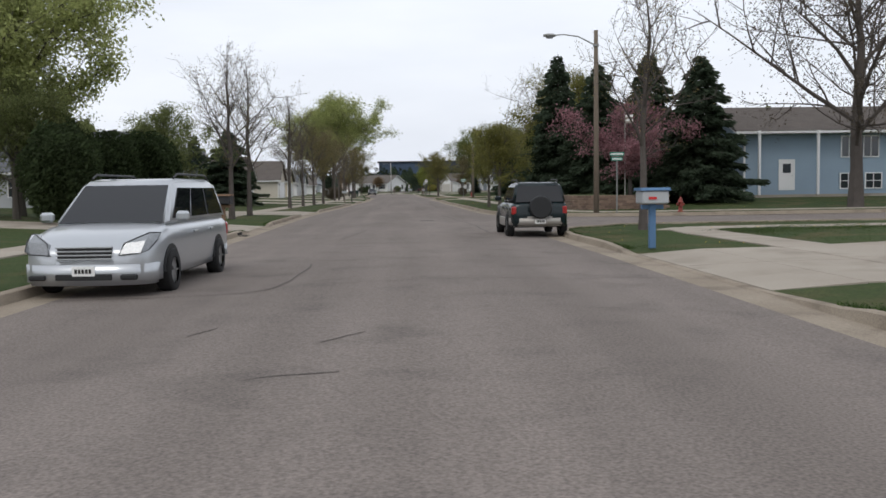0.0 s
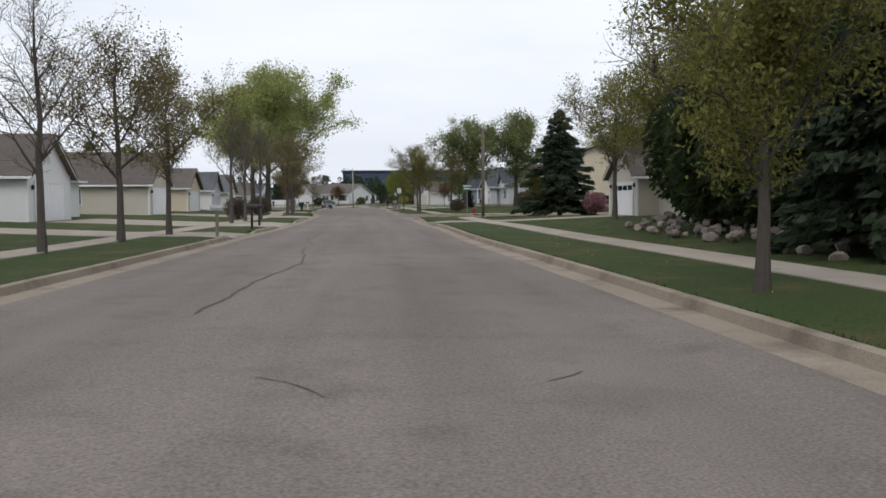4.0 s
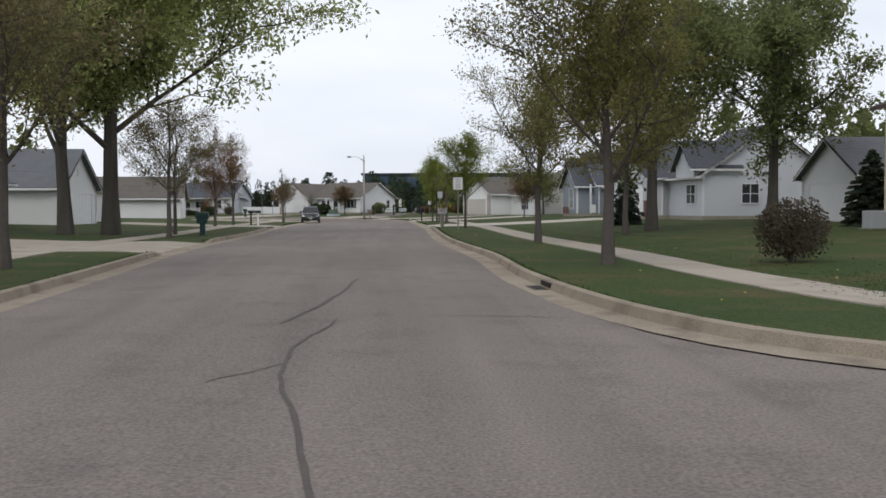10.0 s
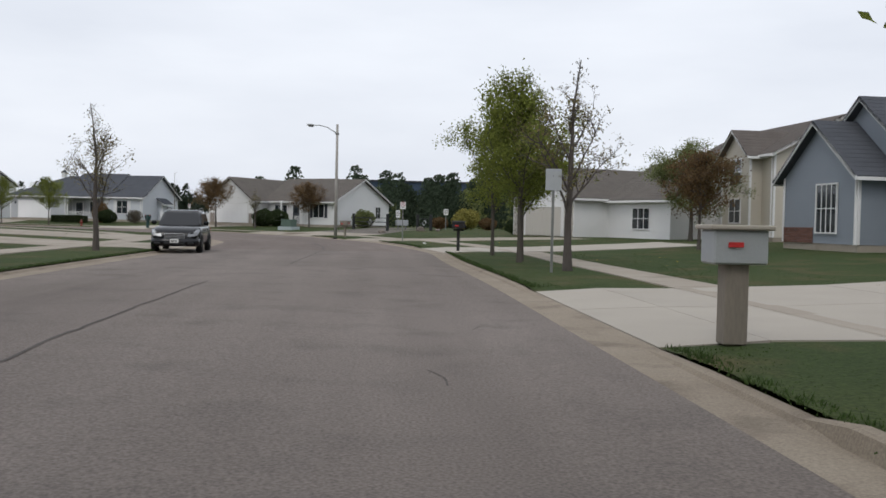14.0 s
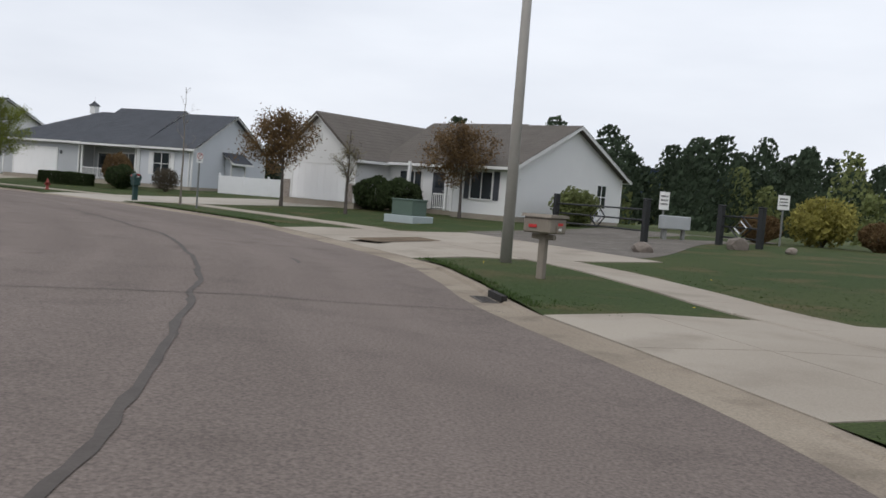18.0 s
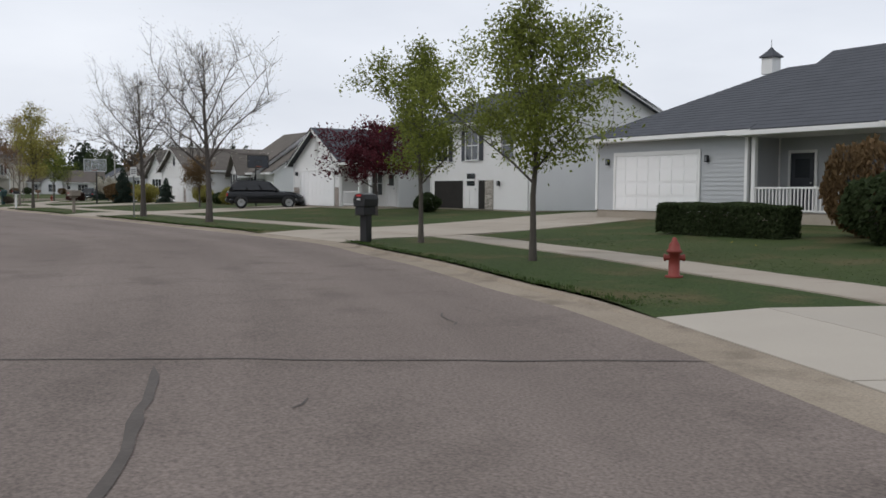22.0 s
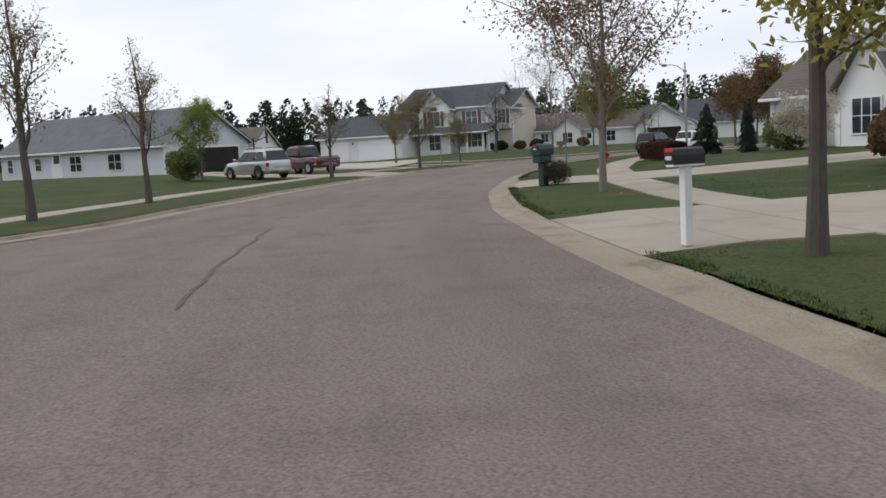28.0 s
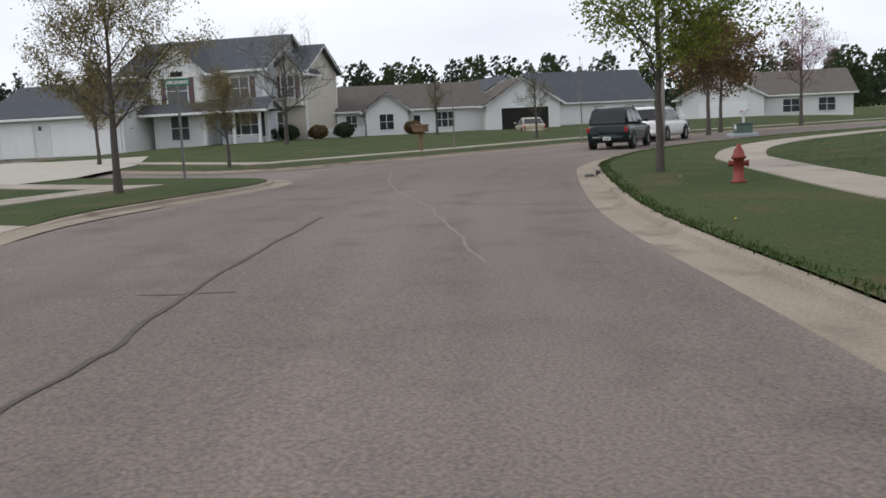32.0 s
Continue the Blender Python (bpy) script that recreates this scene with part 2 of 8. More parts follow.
M["shingle_brown"] = material("shingle_brown", (0.115, 0.1, 0.09), 0.95, 0.22, 1.2, 18.0, 0.6, spec=0.15)
M["shingle_dark"] = material("shingle_dark", (0.078, 0.083, 0.094), 0.95, 0.2, 1.2, 18.0, 0.6, spec=0.15)
M["shingle_tan"] = material("shingle_tan", (0.125, 0.112, 0.1), 0.95, 0.2, 1.2, 18.0, 0.6, spec=0.15)
M["window"] = glass_material("window", (0.025, 0.03, 0.035))
M["car_glass"] = glass_material("car_glass", (0.01, 0.011, 0.013), 0.03, 0.5)
# Near-black colour that paints the shade inside openings on flat sheets.
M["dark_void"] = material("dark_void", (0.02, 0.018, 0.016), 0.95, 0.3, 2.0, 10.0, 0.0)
M["pole_wood"] = material("pole_wood", (0.16, 0.13, 0.1), 0.95, 0.3, 2.0, 30.0, 0.5, stretch=(1, 1, 0.15))
M["pole_grey"] = material("pole_grey", (0.33, 0.315, 0.29), 0.7, 0.12, 2.0, 30.0, 0.1)
M["metal"] = material("metal", (0.45, 0.46, 0.47), 0.35, 0.12, 3.0, 30.0, 0.0, metal=0.9)
M["galv"] = material("galv", (0.24, 0.245, 0.235), 0.55, 0.12, 3.0, 30.0, 0.0, metal=0.4)
M["black"] = material("black", (0.016, 0.017, 0.018), 0.5, 0.2, 2.0, 30.0, 0.0)
M["black_gloss"] = material("black_gloss", (0.006, 0.007, 0.009), 0.18, 0.1, 1.0, 20.0, 0.0, coat=0.25, spec=0.3)
M["rubber"] = material("rubber", (0.016, 0.016, 0.016), 0.85, 0.25, 4.0, 40.0, 0.1)
M["silver_paint"] = material("silver_paint", (0.46, 0.48, 0.5), 0.28, 0.05, 1.0, 60.0, 0.0, metal=0.55, coat=0.7)
M["green_paint"] = material("green_paint", (0.006, 0.014, 0.016), 0.2, 0.08, 1.0, 40.0, 0.0, coat=0.25, spec=0.3)
M["clad"] = material("clad", (0.34, 0.32, 0.29), 0.45, 0.08, 1.0, 40.0, 0.0, metal=0.3)
M["maroon_paint"] = material("maroon_paint", (0.055, 0.01, 0.016), 0.22, 0.08, 1.0, 40.0, 0.0, coat=0.7)
M["white_paint"] = material("white_paint", (0.72, 0.72, 0.71), 0.25, 0.04, 1.0, 40.0, 0.0, coat=0.6)
M["gold_paint"] = material("gold_paint", (0.34, 0.29, 0.2), 0.3, 0.05, 1.0, 40.0, 0.0, metal=0.4, coat=0.6)
M["lamp_clear"] = material("lamp_clear", (0.2, 0.21, 0.22), 0.12, 0.35, 14.0, 50.0, 0.0, metal=0.3, coat=0.8)
M["lamp_red"] = material("lamp_red", (0.33, 0.02, 0.02), 0.2, 0.2, 9.0, 50.0, 0.0, coat=0.8)
M["hydrant_red"] = material("hydrant_red", (0.21, 0.035, 0.025), 0.55, 0.2, 3.0, 30.0, 0.1)
M["plastic_green"] = material("plastic_green", (0.014, 0.045, 0.042), 0.55, 0.12, 2.0, 30.0, 0.0)
M["plastic_black"] = material("plastic_black", (0.018, 0.018, 0.02), 0.55, 0.12, 2.0, 30.0, 0.0)
M["wood_grey"] = material("wood_grey", (0.23, 0.2, 0.165), 0.9, 0.25, 2.0, 35.0, 0.3, stretch=(1, 1, 0.2))
M["wood_brown"] = material("wood_brown", (0.17, 0.105, 0.065), 0.85, 0.25, 2.0, 35.0, 0.3, stretch=(1, 1, 0.2))
M["blue_post"] = material("blue_post", (0.085, 0.17, 0.3), 0.7, 0.15, 2.0, 35.0, 0.1)
M["box_grey"] = material("box_grey", (0.4, 0.42, 0.43), 0.5, 0.1, 2.0, 35.0, 0.0, metal=0.3)
M["flag_red"] = material("flag_red", (0.5, 0.03, 0.03), 0.5, 0.1, 2.0, 35.0, 0.0)
M["sign_white"] = material("sign_white", (0.74, 0.74, 0.72), 0.5, 0.05, 3.0, 30.0, 0.0)
M["sign_green"] = material("sign_green", (0.012, 0.17, 0.11), 0.45, 0.08, 3.0, 30.0, 0.0)
M["sign_black"] = material("sign_black", (0.012, 0.012, 0.012), 0.6, 0.1, 3.0, 30.0, 0.0)
M["ubox_green"] = material("ubox_green", (0.085, 0.125, 0.1), 0.6, 0.12, 2.0, 30.0, 0.0)
M["ubox_base"] = material("ubox_base", (0.36, 0.41, 0.42), 0.8, 0.12, 2.0, 30.0, 0.1)
M["block_tan"] = material("block_tan", (0.155, 0.108, 0.082), 0.95, 0.2, 3.0, 30.0, 0.5, obrand=0.25, island=0.25)
M["rock"] = material("rock", (0.17, 0.145, 0.125), 0.95, 0.3, 1.5, 12.0, 0.6, obrand=0.3, island=0.3)
M["pad_yellow"] = material("pad_yellow", (0.62, 0.4, 0.05), 0.7, 0.12, 3.0, 30.0, 0.1)
M["fence_white"] = material("fence_white", (0.7, 0.71, 0.72), 0.5, 0.04, 2.0, 30.0, 0.0)
M["dandelion"] = material("dandelion", (0.62, 0.44, 0.03), 0.8, 0.15, 3.0, 30.0, 0.0)
M["paper"] = material("paper", (0.8, 0.8, 0.78), 0.8, 0.06, 3.0, 30.0, 0.0)
M["drain"] = material("drain", (0.02, 0.018, 0.016), 0.9, 0.3, 3.0, 30.0, 0.2)
M["iron"] = material("iron", (0.1, 0.085, 0.075), 0.7, 0.25, 4.0, 40.0, 0.3, metal=0.3)
M["gravel"] = patchy("gravel", (0.15, 0.135, 0.118), (0.12, 0.108, 0.095), (0.19, 0.17, 0.15), 0.95, 0.5, 1.5, 30.0, 0.8, 0.0, 0.4)
M["dirt"] = patchy("dirt", (0.13, 0.095, 0.065), (0.17, 0.13, 0.09), (0.09, 0.07, 0.05), 0.97, 0.8, 2.0, 25.0, 0.8, 0.0, 0.4)
M["ball_orange"] = material("ball_orange", (0.5, 0.1, 0.02), 0.5, 0.1, 2.0, 30.0, 0.0)
M["board_smoke"] = material("board_smoke", (0.06, 0.065, 0.075), 0.25, 0.1, 2.0, 30.0, 0.0)
M["board_clear"] = material("board_clear", (0.5, 0.53, 0.55), 0.2, 0.05, 2.0, 30.0, 0.0)
M["board_clear"].node_tree.nodes["Principled BSDF"].inputs["Alpha"].default_value = 0.3
M["building_blue"] = material("building_blue", (0.045, 0.07, 0.115), 0.7, 0.1, 0.05, 1.0, 0.0)


# ---------------------------------------------------------------- mesh helpers
def part(name, bm, mat, parent=None, label="", smooth=False):
    """Links a bmesh as one mesh object under a thing or a part."""
    me = bpy.data.meshes.new(name)
    bm.to_mesh(me)
    bm.free()
    return part_mesh(name, me, mat, parent, label, smooth)


def part_split(name, bm, mat, parent):
    """Each loose piece of a bmesh as a part of its own."""
    left = set(bm.faces)
    while left:
        todo, piece = [left.pop()], set()
        while todo:
            f = todo.pop()
            piece.add(f)
            for e in f.edges:
                for g in e.link_faces:
                    if g in left:
                        left.discard(g)
                        todo.append(g)
        ids = {v: i for i, v in enumerate({v for f in piece for v in f.verts})}
        part_mesh(name, quads([tuple(v.co) for v in ids], [tuple(ids[v] for v in f.verts) for f in piece]), mat, parent)
    bm.free()


def part_mesh(name, me, mat, parent=None, label="", smooth=False):
    if mat is not None and not me.materials:
        me.materials.append(mat)
    if smooth:
        me.polygons.foreach_set("use_smooth", [True] * len(me.polygons))
    ob = new(name, me)
    if parent is not None:
        ob.parent = parent
    if label:
        tagged(ob, label=label)
    return ob


def thing(name, m, label, category, group="", kind=""):
    ob = new(name)
    ob.matrix_basis = m
    return tagged(ob, label, category, group, kind)


def quads(verts, faces):
    me = bpy.data.meshes.new("m")
    me.from_pydata(verts, [], faces)
    me.update()
    return me


def add_box(bm, x0, x1, y0, y1, z0, z1, bevel=0.0, m=None):
    vs = [bm.verts.new(v) for v in ((x0, y0, z0), (x1, y0, z0), (x1, y1, z0), (x0, y1, z0), (x0, y0, z1), (x1, y0, z1), (x1, y1, z1), (x0, y1, z1))]
    fs = [bm.faces.new([vs[i] for i in f]) for f in ((0, 3, 2, 1), (4, 5, 6, 7), (0, 1, 5, 4), (1, 2, 6, 5), (2, 3, 7, 6), (3, 0, 4, 7))]
    if bevel:
        es = {e for f in fs for e in f.edges}
        r = bmesh.ops.bevel(bm, geom=list(es), offset=bevel, segments=1, affect="EDGES")
        vs = list({v for f in r["faces"] for v in f.verts} | {v for v in vs if v.is_valid})
    if m is not None:
        for v in vs:
            v.co = m @ v.co
    return vs


def box(x0, x1, y0, y1, z0, z1, bevel=0.0, m=None):
    bm = bmesh.new()
    add_box(bm, x0, x1, y0, y1, z0, z1, bevel, m)
    return bm


def add_tube(bm, pts, radii, n=8, caps=True):
    """A tapered tube along points."""
    rings = []
    for i, p in enumerate(pts):
        a = Vector(pts[max(i - 1, 0)])
        b = Vector(pts[min(i + 1, len(pts) - 1)])
        d = (b - a).normalized()
        u = d.orthogonal().normalized() if abs(d.z) < 0.95 else Vector((1, 0, 0)).cross(d).normalized()
        w = d.cross(u)
        rings.append([bm.verts.new(Vector(p) + (u * math.cos(k * math.tau / n) + w * math.sin(k * math.tau / n)) * radii[i]) for k in range(n)])
    for r0, r1 in zip(rings, rings[1:]):
        for k in range(n):
            bm.faces.new((r0[k], r0[(k + 1) % n], r1[(k + 1) % n], r1[k]))
    if caps:
        bm.faces.new(rings[0][::-1])
        bm.faces.new(rings[-1])


def tube(pts, radii, n=8):
    bm = bmesh.new()
    add_tube(bm, pts, radii if hasattr(radii, "__len__") else [radii] * len(pts), n)
    return bm


def add_prism(bm, outline, y0, y1):
    """An outline in x and z, pushed along y."""
    a = [bm.verts.new((x, y0, z)) for x, z in outline]
    b = [bm.verts.new((x, y1, z)) for x, z in outline]
    bm.faces.new(a)
    bm.faces.new(b[::-1])
    n = len(outline)
    for i in range(n):
        bm.faces.new((a[i], b[i], b[(i + 1) % n], a[(i + 1) % n]))


def prism(outline, y0, y1, bevel=0.0):
    bm = bmesh.new()
    add_prism(bm, outline, y0, y1)
    bmesh.ops.recalc_face_normals(bm, faces=bm.faces)
    if bevel:
        bmesh.ops.bevel(bm, geom=list(bm.edges), offset=bevel, segments=2, affect="EDGES", profile=0.6)
    return bm


def bars(bm, x0, x1, y, z0, z1, rng, m=None):
    """Plain bars where small writing cannot be read."""
    x = x0
    while x < x1:
        w = rng.uniform(0.25, 0.6) * (z1 - z0)
        add_box(bm, x, min(x + w, x1), y - 0.004, y, z0, z1, 0, m)
        x += w + 0.2 * (z1 - z0)


def words(text, size, m, mat, parent, name="lettering"):
    c = bpy.data.curves.new(name, "FONT")
    c.body, c.size, c.align_x, c.align_y, c.extrude = text, size, "CENTER", "CENTER", 0.002
    tmp = bpy.data.objects.new("tmp", c)
    me = bpy.data.meshes.new_from_object(tmp)
    bpy.data.objects.remove(tmp)
    me.materials.clear()
    ob = part_mesh(name, me, mat, parent)
    ob.matrix_basis = m
    return ob


# ---------------------------------------------------------------- trees
def tree_meshes(seed, height, spread, clear, trunk_r, twigs, leaves, leaf_size, droop=0.0, lean=0.6, limbs=9, shape=1.0):
    """Wood and leaf meshes of a branching tree. clear: height of the lowest limb. shape: >1 pointed, <1 round."""
    rng = random.Random(seed)
    wood = bmesh.new()
    tips, weights = [], []
    top = height * 0.93
    pts, rad = [], []
    x = y = 0.0
    for i in range(9):
        f = i / 8
        x += rng.uniform(-1, 1) * 0.02 * height * f
        y += rng.uniform(-1, 1) * 0.02 * height * f
        pts.append(Vector((x, y, top * f)))
        rad.append(max(0.012, trunk_r * (1 - f) ** 0.8 * (1.25 if i == 0 else 1)))
    add_tube(wood, pts, rad, 8)

    def along(z):
        f = min(max(z / top, 0), 1) * 8
        i = min(int(f), 7)
        return pts[i].lerp(pts[i + 1], f - i), rad[i] + (rad[i + 1] - rad[i]) * (f - i)

    def limb(start, d, length, r, depth):
        p, path, rr = start.copy(), [start.copy()], [r]
        n = 4
        for i in range(n):
            d = (d + Vector((rng.uniform(-1, 1), rng.uniform(-1, 1), rng.uniform(-0.5, 1) * (1 - droop * 1.4))) * 0.2).normalized()
            p = p + d * length / n
            path.append(p.copy())
            rr.append(max(r * (1 - 0.85 * (i + 1) / n), 0.004))
        add_tube(wood, path, rr, 5 if depth == 0 else 3, False)
        if depth < 2:
            for k in range(twigs if depth else twigs + 2):
                i = rng.randint(1, n)
                q = path[i - 1].lerp(path[i], rng.random())
                a = rng.uniform(0, math.tau)
                side = d.orthogonal()
                side.rotate(Matrix.Rotation(a, 3, d))
                limb(q, (d * rng.uniform(0.5, 1) + side * rng.uniform(0.6, 1.1) + Vector((0, 0, 0.25 - droop))).normalized(), length * rng.uniform(0.3, 0.55), max(r * 0.45, 0.005), depth + 1)
        lump = 0.12 + rng.random() ** 2.2 * 1.6
        for i in range(1, n + 1):
            tips.append((path[i], d))
            weights.append(length ** 1.3 * (0.4 + i) * lump)

    for k in range(limbs):
        f = (k + 0.5) / limbs
        z = clear + (top - clear) * f ** 1.05 * 0.97
        p, r = along(z)
        a = k * 2.4 + rng.uniform(-0.4, 0.4)
        reach = spread * (1 - f) ** (0.5 * shape) * rng.uniform(0.8, 1.12) * (0.75 + 0.5 * math.sin(math.pi * min(1, f + 0.25)))
        limb(p, Vector((math.cos(a), math.sin(a), lean + 0.5 * f)).normalized(), max(reach, 0.3), max(r * 0.5, 0.008), 0)
    wm = bpy.data.meshes.new("wood")
    wood.to_mesh(wm)
    wood.free()
    verts, faces = [], []
    if leaves:
        for p, d in rng.choices(tips, weights, k=leaves):
            c = p + Vector((rng.gauss(0, 1), rng.gauss(0, 1), rng.gauss(0, 0.8) - droop)) * (leaf_size * 1.4 + spread * 0.035)
            u = Vector((rng.gauss(0, 1), rng.gauss(0, 1), rng.gauss(0, 1))).normalized()
            w = u.orthogonal().normalized()
            w.rotate(Matrix.Rotation(rng.uniform(0, math.tau), 3, u))
            s = leaf_size * rng.uniform(0.5, 1.15)
            b = len(verts)
            v = u.cross(w)
            verts += [c - w * s, c + v * s * 0.45 + u * s * 0.12, c + w * s, c - v * s * 0.45 + u * s * 0.12]
            faces.append((b, b + 1, b + 2, b + 3))
    return wm, quads([tuple(v) for v in verts], faces) if leaves else None


def spruce_meshes(seed, height, spread, sprays=7000, size=0.3, skirt=0.2):
    """A full cone of drooping sprays in uneven whorls."""
    rng = random.Random(seed)
    wood = bmesh.new()
    add_tube(wood, [(0, 0, 0), (0, 0, height * 0.5), (0, 0, height)], [height * 0.018, height * 0.011, 0.01], 7)
    verts, faces = [], []
    whorls = max(14, int(height * 3.4))
    boughs = []
    for i in range(whorls):
        f = (i + rng.uniform(-0.3, 0.3)) / whorls
        f = min(max(f, 0.0), 0.97)
        n = max(4, int(9 * (1 - 0.6 * f)))
        for k in range(n):
            a = k * math.tau / n + rng.uniform(-0.3, 0.3) + i * 0.7
            r = (spread * (1 - f) ** 0.8 + 0.12) * rng.uniform(0.55, 1.2)
            root = Vector((0, 0, skirt + (height - skirt) * f + 0.25 * r))
            tip = Vector((math.cos(a) * r, math.sin(a) * r, root.z - r * rng.uniform(0.05, 0.36)))
            boughs.append((root, tip, r))
            add_tube(wood, [root, root.lerp(tip, 0.9)], [0.025, 0.006], 3, False)
    total = sum(b[2] for b in boughs)
    for root, tip, r in boughs:
        d = (tip - root).normalized()
        t = Vector((-d.y, d.x, 0)).normalized()
        for q in range(max(6, int(sprays * r / total))):
            g = rng.random() ** 0.55
            w = 0.34 * r * (1.1 - g) + 0.1
            c = root.lerp(tip, g) + t * rng.uniform(-w, w) + Vector((0, 0, rng.uniform(-0.28, 0.06)))
            s = size * rng.uniform(0.55, 1.2)
            e = (d + t * rng.uniform(-0.9, 0.9) + Vector((0, 0, rng.uniform(-0.9, 0.15)))).normalized()
            u = e.orthogonal().normalized()
            u.rotate(Matrix.Rotation(rng.uniform(0, math.tau), 3, e))
            b = len(verts)
            verts += [c - e * s * 0.4, c + u * s * 0.3, c + e * s, c - u * s * 0.3]
            faces.append((b, b + 1, b + 2, b + 3))
    wm = bpy.data.meshes.new("wood")
    wood.to_mesh(wm)
    wood.free()
    return wm, quads([tuple(v) for v in verts], faces)


def shrub_meshes(seed, w, h, leaves, size, clipped=False):
    rng = random.Random(seed)
    wood = bmesh.new()
    for k in range(9):
        a = rng.uniform(0, math.tau)
        e = Vector((math.cos(a) * w * 0.38, math.sin(a) * w * 0.38, h * rng.uniform(0.6, 0.9)))
        add_tube(wood, [(0.05 * math.cos(a), 0.05 * math.sin(a), 0), e * 0.5 + Vector((0, 0, 0.08 * h)), e], [0.02, 0.014, 0.005], 4, False)
    verts, faces = [], []
    for j in range(leaves):
        u = Vector((rng.gauss(0, 1), rng.gauss(0, 1), rng.gauss(0, 1))).normalized()
        rr = (0.86 + 0.14 * rng.random() if clipped else rng.random() ** 0.4) * (1 + 0.16 * math.sin(u.x * 5 + seed) * math.sin(u.y * 4 + 2 * seed + u.z * 3))
        c = Vector((u.x * w * 0.5 * rr, u.y * w * 0.5 * rr, h * 0.52 + u.z * h * 0.48 * rr))
        c.z = max(c.z, 0.03)
        q = Vector((rng.gauss(0, 1), rng.gauss(0, 1), rng.gauss(0, 1))).normalized()
        t = q.orthogonal().normalized()
        v = q.cross(t)
        s = size * rng.uniform(0.6, 1.2)
        b = len(verts)
        verts += [c - t * s, c + v * s * 0.5, c + t * s, c - v * s * 0.5]
        faces.append((b, b + 1, b + 2, b + 3))
    wm = bpy.data.meshes.new("wood")
    wood.to_mesh(wm)
    wood.free()
    return wm, quads([tuple(v) for v in verts], faces)


KINDS = {}


def grow(kind, maker, wood_mat, leaf_mat):
    wm, lm = maker
    wm.materials.append(M[wood_mat])
    if lm is not None:
        lm.materials.append(M[leaf_mat])
    KINDS[kind] = (wm, lm)


def plant(kind, x, y, label, category="tree", scale=1.0, turn=0.0, z=0.1, wide=1.0, names=("trunk", "crown"), name="", group=""):
    wm, lm = KINDS[kind]
    t = thing(name or category.replace(" ", "_"), pose(x, y, z, 0, 0, turn) @ Matrix.Diagonal((scale * wide, scale * wide, scale, 1)), label, category, group)
    part_mesh(names[0], wm, None, t)
    if lm is not None:
        part_mesh(names[1], lm, None, t)
    return t


# ---------------------------------------------------------------- houses
def siding(bm, x0, x1, z0, z1, place, gable=None, lap=0.16):
    """Lapped boards on a wall from x0 to x1; place(x, out, z) gives the point. gable: (ridge x, ridge z) above z1."""
    top = gable[1] if gable else z1
    z = z0
    while z < top - 0.01:
        e = min(z + lap, top)
        def span(h):
            if not gable or h <= z1:
                return x0, x1
            f = (h - z1) / (gable[1] - z1)
            return x0 + (gable[0] - x0) * f, x1 + (gable[0] - x1) * f
        a0, a1 = span(z)
        b0, b1 = span(e)
        v = [bm.verts.new(place(*q)) for q in ((a0, 0.022, z), (a1, 0.022, z), (b1, 0.004, e), (b0, 0.004, e), (a0, 0.0, z), (a1, 0.0, z))]
        bm.faces.new(v[:4]) if b1 - b0 > 1e-3 else bm.faces.new(v[:3])
        bm.faces.new((v[4], v[5], v[1], v[0]))
        z = e


def roof_slab(bm, a, b, c, d, thick=0.14, rows=0):
    """A slab over the four corners a, b (eave), c, d (ridge), with raised courses of shingles."""
    a, b, c, d = map(Vector, (a, b, c, d))
    n = (b - a).cross(d - a).normalized()
    if n.z < 0:
        n = -n
    steps = [(0.0, 0.013)]
    for i in range(max(rows, 1)):
        steps.append(((i + 1) / max(rows, 1), 0.004))
        if i < rows - 1:
            steps.append(((i + 1) / rows, 0.013))
    left = [bm.verts.new(a.lerp(d, f) + n * o) for f, o in steps]
    right = [bm.verts.new(b.lerp(c, f) + n * o) for f, o in steps]
    lo = [bm.verts.new(v - n * thick) for v in (a, b, c, d)]
    for i in range(len(steps) - 1):
        bm.faces.new((left[i], right[i], right[i + 1], left[i + 1]))
    bm.faces.new((lo[3], lo[2], lo[1], lo[0]))
    bm.faces.new((lo[0], lo[1], right[0], left[0]))
    bm.faces.new((lo[2], lo[3], left[-1], right[-1]))
    bm.faces.new([lo[1], lo[2]] + right[::-1])
    bm.faces.new([lo[3], lo[0]] + left)


